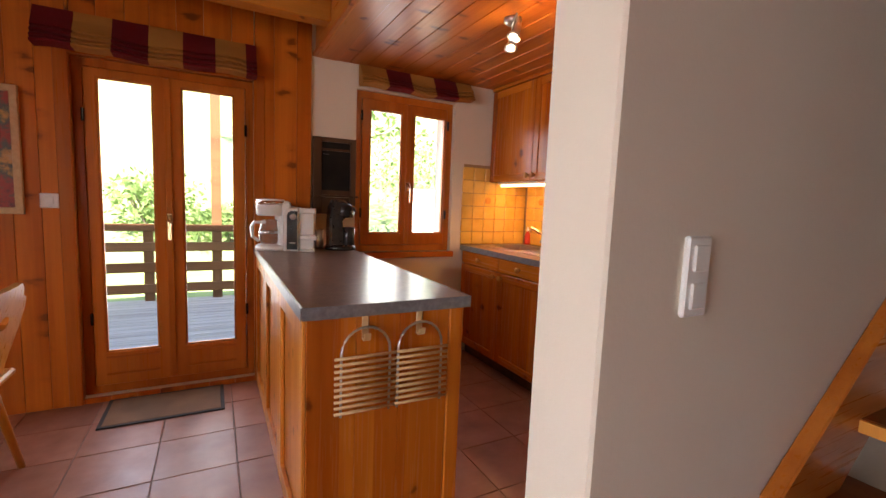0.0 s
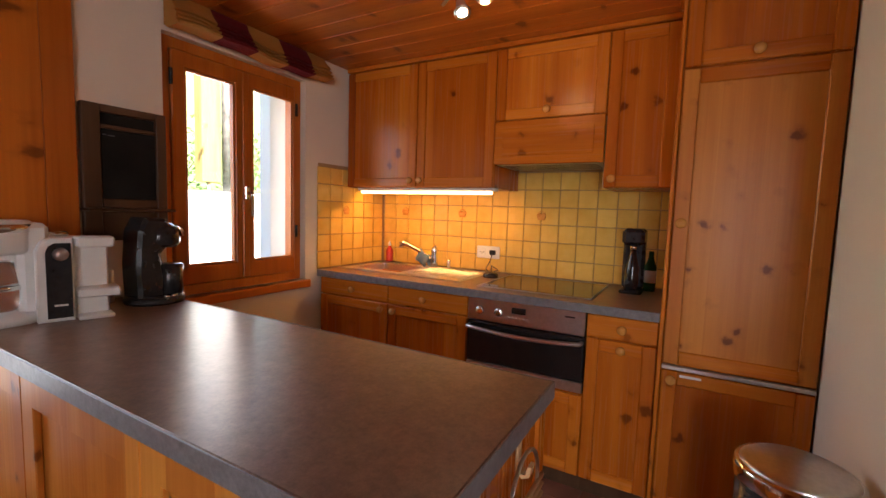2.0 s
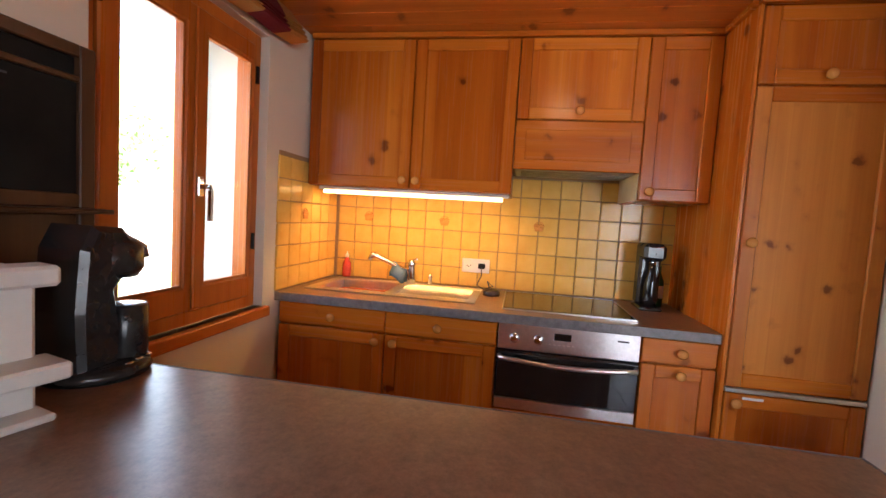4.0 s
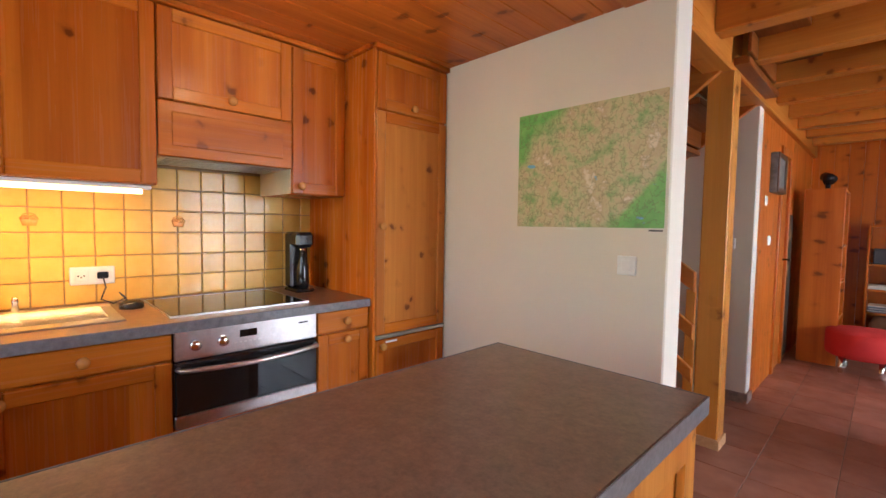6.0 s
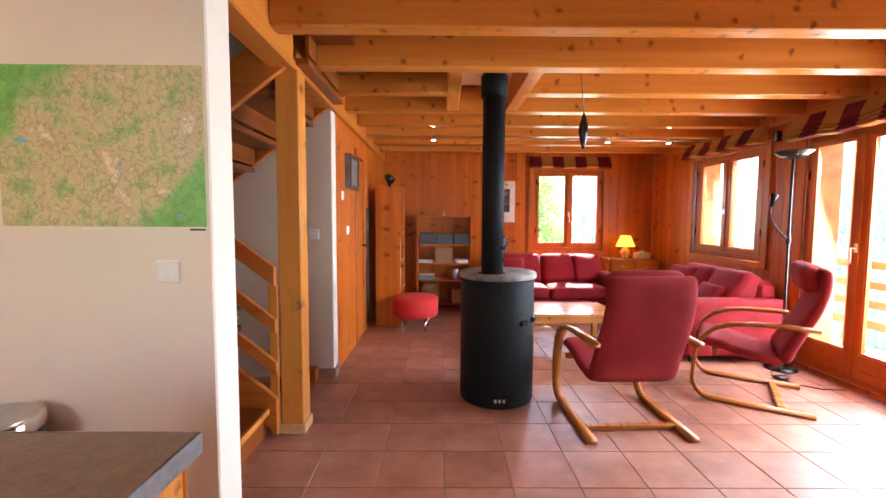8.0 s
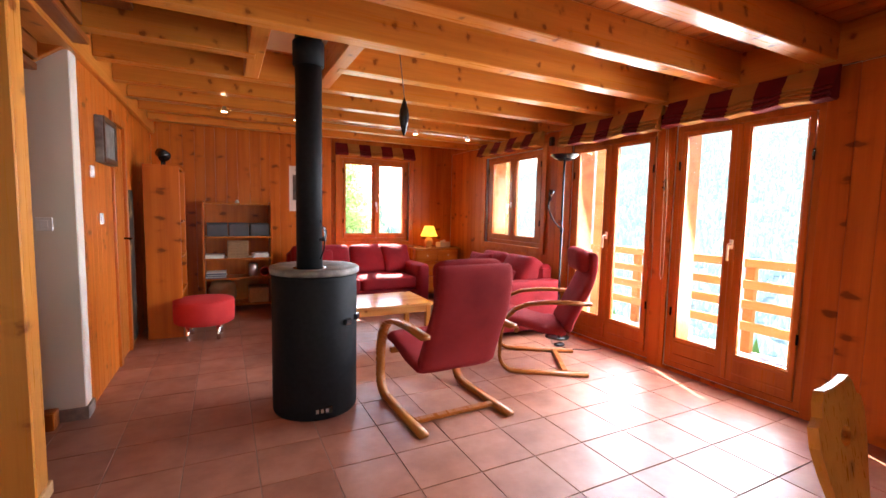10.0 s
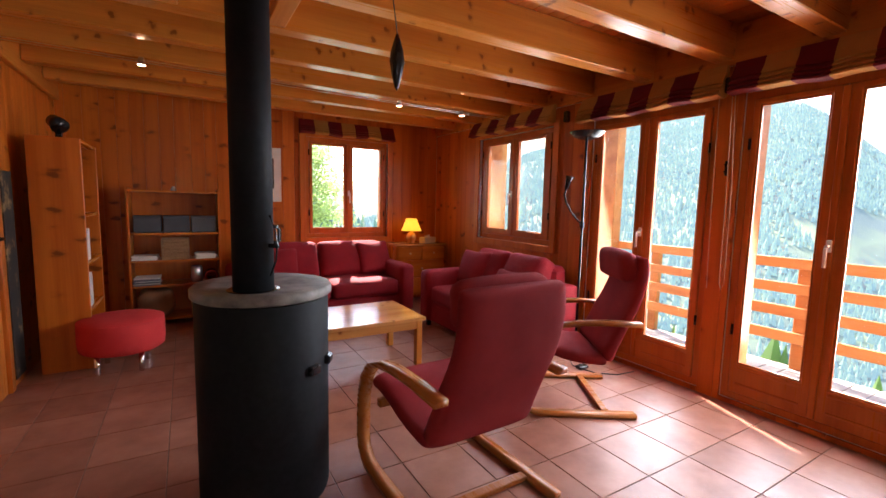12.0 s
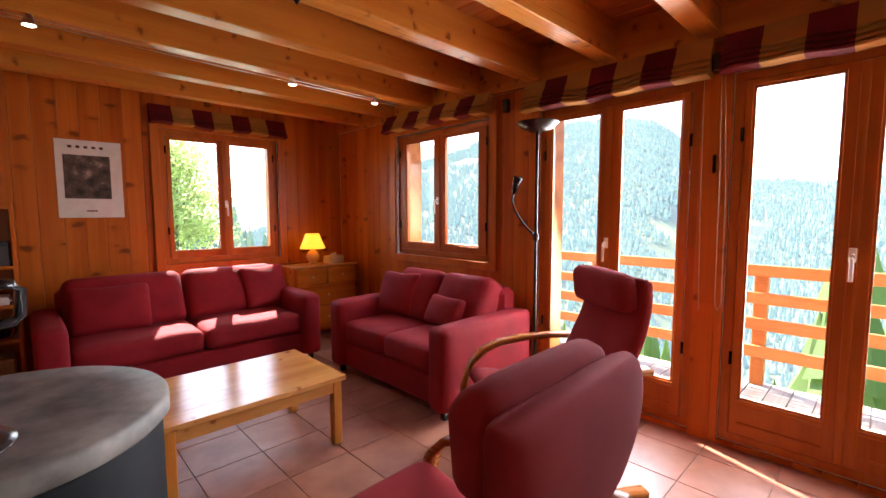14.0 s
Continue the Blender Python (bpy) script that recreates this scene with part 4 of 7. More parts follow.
cl = thing("dishcloth", pose(fx - 0.03, fy + 0.065, 0.93), "blue dishcloth hung over the tap spout", "cloth")
bm = bmesh.new()
cols = []
for i in range(9):
    a = i / 8
    row = []
    for j in range(9):
        s = j / 8 - 0.5
        z = 0.075 - abs(s) * 0.16 - 0.01 * math.sin(a * 6)
        row.append(bm.verts.new((math.copysign(min(abs(s) * 0.09, 0.03), s) + 0.006 * math.sin(a * 9 + s * 5), -0.045 + a * 0.09 + 0.006 * math.sin(s * 11), z + 0.03 * a)))
    cols.append(row)
for a, c2 in zip(cols, cols[1:]):
    for j in range(8):
        bm.faces.new((a[j], a[j + 1], c2[j + 1], c2[j]))
bmesh.ops.solidify(bm, geom=bm.faces[:], thickness=0.004)
part("cloth", bm, "blue_cloth", cl, "", True)
bt = thing("soap_bottle", pose(2.60, 3.385, 0.9175), "small red washing-up liquid bottle", "bottle")
part("body", lathe([(0.024, 0), (0.026, 0.02), (0.025, 0.08), (0.012, 0.105), (0.010, 0.115), (0, 0.115)], 18), "soap", bt, "", True)
part("cap", lathe([(0.011, 0.115), (0.011, 0.135), (0.005, 0.14), (0.005, 0.15), (0, 0.15)], 12), "white_pl", bt, "white cap", True)
dp = thing("soap_dispenser", pose(2.555, 2.86, 0.917), "short chrome plug lever beside the tap", "lever")
part("body", lathe([(0.012, 0), (0.010, 0.03), (0.013, 0.045), (0.009, 0.06), (0, 0.062)], 14), "chrome", dp, "", True)

hob = thing("hob", pose(0, 0, 0), "black ceramic glass hob set in the worktop", "hob")
part("glass", box(2.085, 2.575, 1.855, 2.425, 0.9105, 0.916, 0.002), "black_glass", hob)
part("trim", boxes([(2.080, 2.085, 1.85, 2.43, 0.9105, 0.9165), (2.575, 2.58, 1.85, 2.43, 0.9105, 0.9165), (2.085, 2.575, 1.85, 1.855, 0.9105, 0.9165), (2.085, 2.575, 2.425, 2.43, 0.9105, 0.9165)]), "steel", hob, "thin steel edge")

UX = 2.25


def wall_unit(y0, y1, fronts, label, z0=1.435):
    c = thing("wall_cabinet", pose(0, 0, 0), label, "cabinet", "kitchen wall cabinets")
    part("body", box(UX, XK - 0.001, y0 + 0.001, y1 - 0.001, z0, 2.165, 0.002), "cab_z", c)
    for a, b_, kz, ky in fronts:
        panel_door(c, "door", UX, y0, y1, a, b_, (ky, kz))
    return c


wall_unit(2.93, 3.47, [(1.435, 2.16, 1.475, 2.965)], "tall-fronted pine wall cabinet with a knob", 1.435)
wall_unit(2.43, 2.93, [(1.435, 2.16, 1.475, 2.895)], "tall-fronted pine wall cabinet with a knob", 1.435)
wall_unit(1.86, 2.43, [(1.785, 2.16, 1.825, 2.145)], "pine wall cabinet above the cooker hood", 1.785)
wall_unit(1.56, 1.86, [(1.435, 2.16, 1.475, 1.82)], "narrow pine wall cabinet", 1.435)
part("side", box(UX, XK - 0.03, 1.8605, 1.863, 1.436, 1.56, 0), "cream", bpy.data.objects["wall_cabinet.003"], "cream side panel")
hd = thing("cooker_hood", pose(0, 0, 0), "pine-fronted cooker hood over the hob", "cooker hood")
part("front", box(UX - 0.022, UX - 0.003, 1.863, 2.428, 1.556, 1.782, 0.004), "cab_y", hd)
part("front_panel", box(UX - 0.027, UX - 0.022, 1.91, 2.38, 1.60, 1.74, 0.003), "cab_y", hd)
part("body", box(UX - 0.003, XK - 0.03, 1.868, 2.424, 1.575, 1.782, 0.002), "steel", hd)
part("visor", box(UX + 0.0, UX + 0.30, 1.875, 2.418, 1.553, 1.573, 0.004), "steel", hd, "grey metal grille")
for k in range(5):
    part("slot", box(UX + 0.04 + k * 0.05, UX + 0.05 + k * 0.05, 1.90, 2.39, 1.5515, 1.5535, 0), "black_pl", hd)
lt = thing("tube_light", pose(0, 0, 0), "glowing warm tube light under the wall cabinets", "light")
part("housing", box(2.30, 2.345, 2.44, 3.44, 1.418, 1.434, 0.003), "white_pl", lt)
bm = tube([(2.322, 2.47, 1.408), (2.322, 3.42, 1.408)], 0.010, 10)
part("tube", bm, "strip", lt, "lit tube", True)
tagged(finish("cornice", boxes([(UX - 0.03, UX + 0.01, 1.56, 3.47, 2.163, 2.189), (1.945, 1.985, 1.046, 1.56, 2.163, 2.189), (1.985, UX - 0.03, 1.545, 1.575, 2.163, 2.189)], 0.004), "cab_y"), kind="structure")

fg = thing("fridge_cabinet", pose(0, 0, 0), "tall pine cabinet hiding a fridge and freezer", "cabinet")
FX = 1.985
part("body", box(FX, XK - 0.01, 1.05, 1.543, 0.10, 2.163, 0.002), "cab_z", fg)
part("side_panel", box(FX - 0.021, XK - 0.01, 1.5435, 1.5585, 0.0, 2.163, 0.003), "cab_z", fg, "tall pine side panel")
part("plinth", box(FX + 0.05, FX + 0.065, 1.05, 1.543, 0.0, 0.10, 0), "dark_wood", fg)
panel_door(fg, "top_door", FX, 1.05, 1.542, 1.872, 2.16, (1.31, 1.905))
panel_door(fg, "fridge_door", FX, 1.05, 1.542, 0.712, 1.868, (1.512, 1.28), wood="cab_pale")
panel_door(fg, "freezer_door", FX, 1.05, 1.542, 0.10, 0.690, (1.505, 0.655))
part("strip", box(FX - 0.024, FX - 0.002, 1.052, 1.541, 0.692, 0.709, 0.003), "steel", fg, "grey metal strip between the doors")
part("sticker", box(FX - 0.0215, FX - 0.0200, 1.40, 1.475, 0.667, 0.677, 0), "white_pl", fg, "white paper label")


def socket(name, m, n=1, label="white plastic wall socket", switch=False, up=False):
    s = thing(name, m, label, "switch" if switch else "socket")
    w = 0.08 * n
    if up:
        part("plate", box(-0.035, 0.035, -0.012, 0, -0.075, 0.075, 0.004), "white_pl", s)
        for z in (-0.035, 0.035):
            part("rocker", box(-0.022, 0.022, -0.018, -0.012, z - 0.025, z + 0.025, 0.003), "white_pl", s)
        return s
    part("plate", box(-w / 2, w / 2, -0.010, 0, -0.04, 0.04, 0.004), "white_pl", s)
    for k in range(n):
        cx = -w / 2 + 0.04 + k * 0.08
        if switch:
            part("rocker", box(cx - 0.02, cx + 0.02, -0.015, -0.010, -0.022, 0.022, 0.003), "white_pl", s)
        else:
            part("insert", box(cx - 0.024, cx + 0.024, -0.0115, -0.0095, -0.024, 0.024, 0.003), "white_pl", s)
            for hx, hz in ((-0.010, 0.0), (0.010, 0.0), (0.0, -0.006)):
                part("hole", box(cx + hx - 0.003, cx + hx + 0.003, -0.0122, -0.0112, hz - 0.003, hz + 0.003, 0), "black_pl", s)
    return s


socket("wall_socket", pose(XK - 0.029, 2.61, 1.04, 0, 0, -90), 2, "double white wall socket on the yellow tiles")
ch = thing("charger", pose(2.42, 2.50, 0.9105), "black charging dock with a cable to the socket", "charger")
part("dock", lathe([(0.045, 0), (0.045, 0.02), (0.03, 0.032), (0.0, 0.034)], 20), "black_pl", ch, "", True)
part("plug", box(0.185, 0.208, 0.055, 0.095, 0.115, 0.145, 0.004), "black_pl", ch)
part("cable", tube([(0.19, 0.075, 0.125), (0.15, 0.07, 0.08), (0.13, 0.09, 0.03), (0.10, 0.05, 0.012), (0.12, 0.0, 0.03), (0.08, 0.03, 0.06), (0.03, 0.01, 0.03)], 0.003, 6), "black_cord", ch, "thin black cable", True)
sd = thing("soda_maker", pose(2.45, 1.72, 0.9105), "tall glossy black soda maker", "soda maker")
part("foot", box(-0.085, 0.075, -0.055, 0.055, 0, 0.018, 0.008), "black_pl", sd)
part("column", box(-0.01, 0.075, -0.052, 0.052, 0.018, 0.33, 0.014), "black_pl", sd)
part("head", box(-0.085, 0.02, -0.052, 0.052, 0.245, 0.33, 0.018), "black_pl", sd)
part("bottle", lathe([(0.030, 0.02), (0.034, 0.05), (0.032, 0.13), (0.018, 0.19), (0.014, 0.245)], 18, None, (-0.042, 0)), "black_glass", sd, "dark bottle", True)
part("nozzle", lathe([(0.016, 0.225), (0.016, 0.246)], 12, None, (-0.042, 0)), "chrome", sd, "chrome collar", True)
gb = thing("green_bottle", pose(2.55, 1.645, 0.9105), "green glass bottle with a white label", "bottle")
part("glass", lathe([(0.028, 0), (0.029, 0.01), (0.029, 0.13), (0.013, 0.175), (0.012, 0.21), (0, 0.21)], 18), "green_glass", gb, "", True)
part("label", lathe([(0.0295, 0.045), (0.0295, 0.11)], 18), "paper", gb, "white paper label", True)
# raised baskets of fruit on some wall tiles
def tile_motif(m):
    """A small relief: a handled basket heaped with fruit; it faces local -y."""
    bm = prism([(-0.020, -0.024), (0.020, -0.024), (0.028, 0.002), (-0.028, 0.002)], -0.007, 0.0, 0.002)
    tube([(-0.026, -0.003, 0.0), (-0.018, -0.003, 0.022), (0.0, -0.003, 0.030), (0.018, -0.003, 0.022), (0.026, -0.003, 0.0)], 0.0028, 6, bm)
    for k in range(5):
        bmesh.ops.create_uvsphere(bm, u_segments=8, v_segments=5, radius=0.009, matrix=Matrix.Translation((-0.020 + k * 0.010, -0.003, 0.006 + 0.005 * (k % 2))) @ Matrix.Diagonal((1, 0.6, 1, 1)))
    ob = part("tile_motif", bm, "relief", splash, "", True)
    ob.matrix_local = m


for y, z in ((3.27, 1.285), (2.81, 1.285), (2.27, 1.285)):
    tile_motif(pose(XK - 0.028, y, z, 0, 0, -90))
tile_motif(pose(2.23, YW - 0.014, 1.28))

# island
isl = thing("island", pose(0, 0, 0), "pine kitchen island with panelled sides", "kitchen island")
IX0, IX1, IY0 = 0.412, 1.02, 1.73
part("body", box(IX0 + 0.03, IX1 - 0.03, IY0 + 0.045, YW - 0.022, 0.0, 0.868, 0.003), "cab_pale", isl)
for x0, x1 in ((IX0 + 0.022, IX0 + 0.18), (IX0 + 0.181, IX0 + 0.335), (IX0 + 0.336, IX1 - 0.082)):
    part("end_board", box(x0, x1, IY0 + 0.018, IY0 + 0.044, 0.0, 0.868, 0.0015), "cab_z", isl)
part("corner_post", box(IX1 - 0.08, IX1 - 0.022, IY0 + 0.012, IY0 + 0.07, 0.0, 0.868, 0.005), "cab_z", isl)
for k in range(3):
    y0, y1 = IY0 + 0.046 + k * 0.565, IY0 + 0.044 + (k + 1) * 0.565
    part("side_frame", ring(y0, y1, 0.005, 0.866, 0.07, 0.07, 0.076, 0.085, IX0 + 0.012, IX0 + 0.029, 0.003, True), "cab_pale", isl)
it = thing("island_worktop", pose(0, 0, 0), "grey-brown mottled laminate island worktop", "worktop")
part("top", box(IX0 + 0.004, IX1 - 0.004, IY0 + 0.004, YW - 0.022, 0.870, 0.910, 0.003), "worktop", it)
part("edge", boxes([(IX0, IX0 + 0.0035, IY0, YW - 0.022, 0.869, 0.9105), (IX1 - 0.0035, IX1, IY0, YW - 0.022, 0.869, 0.9105), (IX0 + 0.004, IX1 - 0.004, IY0, IY0 + 0.0035, 0.869, 0.9105)], 0.001), "edge", it, "grey laminate edge")


def trivet(m):
    t = thing("slatted_trivet", m, "wooden stick trivet with a wire arch, hung from a hook", "trivet", "hanging trivets")
    path = [(-0.083, 0, -0.27), (-0.083, 0, -0.06)] + [(-0.083 * math.cos(math.pi * k / 12), 0, -0.06 + 0.085 * math.sin(math.pi * k / 12)) for k in range(1, 12)] + [(0.083, 0, -0.06), (0.083, 0, -0.27)]
    part("wire", tube(path, 0.0042, 8), "steel", t, "bent steel wire", True)
    for k in range(10):
        z = -0.072 - k * 0.0205
        part("stick", tube([(-0.105, -0.004, z), (0.105, -0.004, z)], 0.0055, 8), "beech", t, "", True)
    return t


def hook(m):
    h = thing("wall_hook", m, "pale wooden hook screwed to the island end", "hook", "island hooks")
    part("back", box(-0.012, 0.012, -0.006, 0, 0, 0.085, 0.003), "beech", h)
    part("peg", sweep([(0, -0.003, 0.012), (0, -0.016, 0.004), (0, -0.026, 0.008), (0, -0.030, 0.028)], 0.011, 0.004), "beech", h)
    return h


tv = trivet(pose(0.622, IY0 - 0.002, 0.808, 0, 0, 0))
copy_thing(tv, pose(0.818, IY0 - 0.002, 0.808, 0, 0, 0))
hk = hook(pose(0.622, IY0 + 0.017, 0.785))
copy_thing(hk, pose(0.818, IY0 + 0.017, 0.785))

# machines on the island
cm = thing("coffee_maker", pose(0.515, 3.34, 0.9105), "white drip coffee maker with a glass jug", "coffee maker")
part("base", lathe([(0.095, 0), (0.098, 0.02), (0.085, 0.034), (0, 0.036)], 28, None, (-0.01, -0.02)), "white_pl", cm, "", True)
part("tank", box(0.02, 0.10, -0.08, 0.09, 0.0, 0.31, 0.015), "white_pl", cm)
part("head", lathe([(0.075, 0.215), (0.085, 0.225), (0.088, 0.31), (0.08, 0.318), (0, 0.32)], 28, None, (-0.015, -0.02)), "white_pl", cm, "", True)
part("band", lathe([(0.0885, 0.283), (0.0885, 0.308)], 28, None, (-0.015, -0.02)), "chrome", cm, "chrome band", True)
part("jug", lathe([(0.05, 0.04), (0.066, 0.06), (0.068, 0.12), (0.05, 0.17), (0.048, 0.19)], 24, None, (-0.02, -0.02)), "jug", cm, "glass jug", True)
part("jug_collar", lathe([(0.069, 0.105), (0.069, 0.118)], 24, None, (-0.02, -0.02)), "chrome", cm, "", True)
part("jug_handle", sweep([(-0.05, -0.06, 0.175), (-0.115, -0.075, 0.175), (-0.13, -0.078, 0.15), (-0.125, -0.078, 0.09), (-0.09, -0.07, 0.06)], 0.011, 0.008, False, Vector((0.25, -0.97, 0))), "white_pl", cm, "white handle")
part("cable", tube([(0.10, -0.05, 0.12), (0.125, -0.07, 0.10), (0.12, -0.09, 0.05), (0.09, -0.10, 0.02), (0.06, -0.095, 0.006)], 0.003, 6), "black_cord", cm, "", True)
pm = thing("capsule_machine", pose(0.675, 3.285, 0.9105, 0, 0, -14), "white capsule coffee machine with a black front", "coffee machine")
out = [(-0.095, 0.0), (-0.005, 0.0), (-0.005, 0.265), (-0.055, 0.265), (-0.08, 0.255), (-0.095, 0.225)]
part("shell", prism(out, -0.10, 0.13, 0.004), "white_pl", pm)
part("front", prism([(-0.072, 0.012), (-0.010, 0.012), (-0.010, 0.25), (-0.05, 0.25), (-0.065, 0.24), (-0.072, 0.22)], -0.104, -0.100), "black_pl", pm, "black front plate")
bm = lathe([(0.020, 0.0), (0.020, 0.006), (0.0, 0.007)], 18)
bmesh.ops.rotate(bm, verts=bm.verts[:], cent=(0, 0, 0), matrix=Matrix.Rotation(radians(90), 3, "X"))
bmesh.ops.translate(bm, verts=bm.verts[:], vec=(-0.036, -0.104, 0.215))
part("button", bm, "steel", pm, "round button", True)
part("logo_bar", box(-0.055, -0.022, -0.1055, -0.104, 0.05, 0.056, 0), "white_pl", pm)
part("block", box(-0.004, 0.088, -0.075, 0.12, 0.0, 0.26, 0.006), "white_pl", pm)
part("spout", box(0.0, 0.100, -0.13, -0.06, 0.235, 0.27, 0.006), "white_pl", pm)
part("cup_shelf", box(0.0, 0.110, -0.145, -0.06, 0.075, 0.105, 0.005), "white_pl", pm)
part("drip_tray", box(0.0, 0.095, -0.125, -0.06, 0.0, 0.014, 0.004), "white_pl", pm)
part("lid", lathe([(0.028, 0.265), (0.03, 0.275), (0.022, 0.282), (0, 0.284)], 18, None, (-0.03, 0.03)), "chrome", pm, "", True)
bk_ = thing("black_coffee_machine", pose(0.935, 3.285, 0.9105), "glossy black coffee pad machine", "coffee machine")
part("base", lathe([(0.10, 0), (0.105, 0.012), (0.098, 0.028), (0, 0.03)], 30), "black_pl", bk_, "", True)
part("body", prism([(-0.08, 0.02), (0.01, 0.02), (0.015, 0.10), (0.0, 0.19), (0.045, 0.24), (0.06, 0.28), (0.02, 0.325), (-0.05, 0.33), (-0.075, 0.28), (-0.085, 0.15)], -0.055, 0.07, 0.012), "black_pl", bk_)
part("head", lathe([(0.05, 0.215), (0.062, 0.235), (0.06, 0.285), (0.03, 0.31), (0, 0.312)], 24, None, (0.025, -0.01)), "black_pl", bk_, "", True)
part("cup_stand", lathe([(0.04, 0.03), (0.043, 0.035), (0.043, 0.145), (0.038, 0.15), (0, 0.15)], 22, None, (0.045, -0.03)), "black_pl", bk_, "", True)
for k in range(3):
    part("button", lathe([(0.010, 0.0275), (0.010, 0.032), (0, 0.033)], 12, None, (0.0 + 0.033 * k, -0.082 + 0.008 * k)), "chrome", bk_, "small chrome button", True)
part("lever", tube([(0.06, -0.03, 0.295), (0.085, -0.035, 0.28), (0.09, -0.035, 0.255)], 0.008, 8), "chrome", bk_, "", True)
jar = thing("steel_jar", pose(0.815, 3.41, 0.9105), "small brushed steel canister", "canister")
part("body", lathe([(0.032, 0), (0.034, 0.004), (0.034, 0.12), (0.03, 0.125), (0, 0.126)], 20), "steel", jar, "", True)
bb = thing("blackboard", pose(0, 0, 0), "small chalk blackboard in a dark stained frame with a shelf", "blackboard")
part("board", box(0.845, 1.045, YW - 0.020, YW - 0.004, 1.305, 1.575, 0.002), "chalk", bb)
part("frame", boxes([(0.785, 0.845, YW - 0.03, YW - 0.002, 1.14, 1.665), (1.045, 1.085, YW - 0.03, YW - 0.002, 1.14, 1.665), (0.845, 1.045, YW - 0.03, YW - 0.002, 1.635, 1.665), (0.845, 1.045, YW - 0.03, YW - 0.002, 1.575, 1.590), (0.845, 1.045, YW - 0.03, YW - 0.002, 1.27, 1.305), (0.845, 1.045, YW - 0.02, YW - 0.002, 1.14, 1.255)], 0.003), "dark_wood", bb, "dark stained wooden frame")
part("ledge", box(0.845, 1.045, YW - 0.012, YW - 0.002, 1.590, 1.635, 0.001), "chalk", bb, "black recess above the board")
for k, (a, c2) in enumerate(((0.855, 0.868), (0.872, 0.896))):
    part("chalk_line", box(a, c2, YW - 0.0208, YW - 0.0202, 1.550 - 0.002 * k, 1.555 - 0.002 * k, 0), "grey_box", bb, "faint chalk writing")
part("shelf", box(0.78, 1.09, YW - 0.085, YW - 0.002, 1.257, 1.269, 0.003), "dark_wood", bb)

# kitchen ceiling lamp with two spots
kl = thing("spot_lamp", pose(1.54, 2.29, ZK), "brushed steel ceiling lamp with two lit spots", "ceiling lamp")
part("rose", lathe([(0, 0), (0.045, 0), (0.045, -0.02), (0.03, -0.03), (0, -0.03)], 22), "steel", kl, "", True)
part("bar", tube([(0.10, 0.14, -0.045), (0.0, 0.0, -0.035), (-0.08, -0.14, -0.045)], 0.007, 8), "steel", kl, "", True)
for (sx, sy, aim) in ((0.02, 0.02, (-0.35, -0.35, -0.85)), (-0.05, -0.12, (-0.45, -0.2, -0.85))):
    d = Vector(aim).normalized()
    p0 = Vector((sx, sy, -0.075))
    part("arm", tube([(sx, sy, -0.04), tuple(p0)], 0.005, 6), "steel", kl, "", True)
    sh = part("head", tube([tuple(p0 - d * 0.005), tuple(p0 + d * 0.02), tuple(p0 + d * 0.06), tuple(p0 + d * 0.085)], [0.012, 0.016, 0.022, 0.033], 14), "steel", kl, "", True)
    part("bulb", tube([tuple(p0 + d * 0.0855), tuple(p0 + d * 0.088)], [0.020, 0.018], 14), "bulb", sh, "lit halogen bulb", True)

# map and switches on the partition
mp_ = thing("wall_map", pose(0, 0, 0), "green and tan relief map pinned to the white wall", "map")
ob = part("sheet", box(-0.347, 0.347, 0, 0.004, -0.27, 0.27, 0.001), "map", mp_)
ob.location = (1.104, 1.0465, 1.56)
part("caption_bar", box(0.762, 0.815, 1.0465, 1.0475, 1.277, 1.283, 0), "black_pl", mp_)
part("caption", box(1.10, 1.18, 1.0465, 1.0475, 1.280, 1.284, 0), "paper", mp_)
socket("light_switch", pose(0.895, 1.045, 1.135, 0, 0, 180), 1, "white light switch and socket on the plaster wall", True)
socket("light_switch", pose(0.968, 0.88, 1.13, 0, 0, 0), 1, "white upright double switch and socket", True, True)
socket("light_switch", pose(-0.60, YW - 0.02, 1.175, 0, 0, 0), 1, "white light switch on pine boards", True)
socket("light_switch", pose(0.985, -1.0, 1.19, 0, 0, 180), 1, "white light switch on the stair wall", True)
socket("light_switch", pose(XP, -1.58, 1.21, 0, 0, -90), 1, "white light switch on pine boards", True)
socket("thermostat", pose(XP, -1.38, 1.525, 0, 0, -90), 1, "white room thermostat on pine boards", True)
socket("wall_socket", pose(XB, 1.07, 0.27, 0, 0, 90), 1, "white wall socket low on pine boards")

# pedal bin beside the fridge
pb = thing("pedal_bin", pose(1.375, 1.205, 0), "round steel pedal bin with a brushed lid", "bin")
part("body", lathe([(0.118, 0), (0.122, 0.01), (0.127, 0.64), (0, 0.642)], 36), "black_pl", pb, "dark body", True)
part("rim", lathe([(0.129, 0.635), (0.134, 0.645), (0.134, 0.675), (0.128, 0.682), (0.124, 0.682)], 36), "chrome", pb, "chrome rim", True)
part("lid", lathe([(0.127, 0.678), (0.11, 0.690), (0, 0.696)], 36), "steel", pb, "brushed steel lid", True)
part("pedal", box(-0.03, 0.03, 0.115, 0.155, 0.01, 0.022, 0.004), "black_pl", pb)

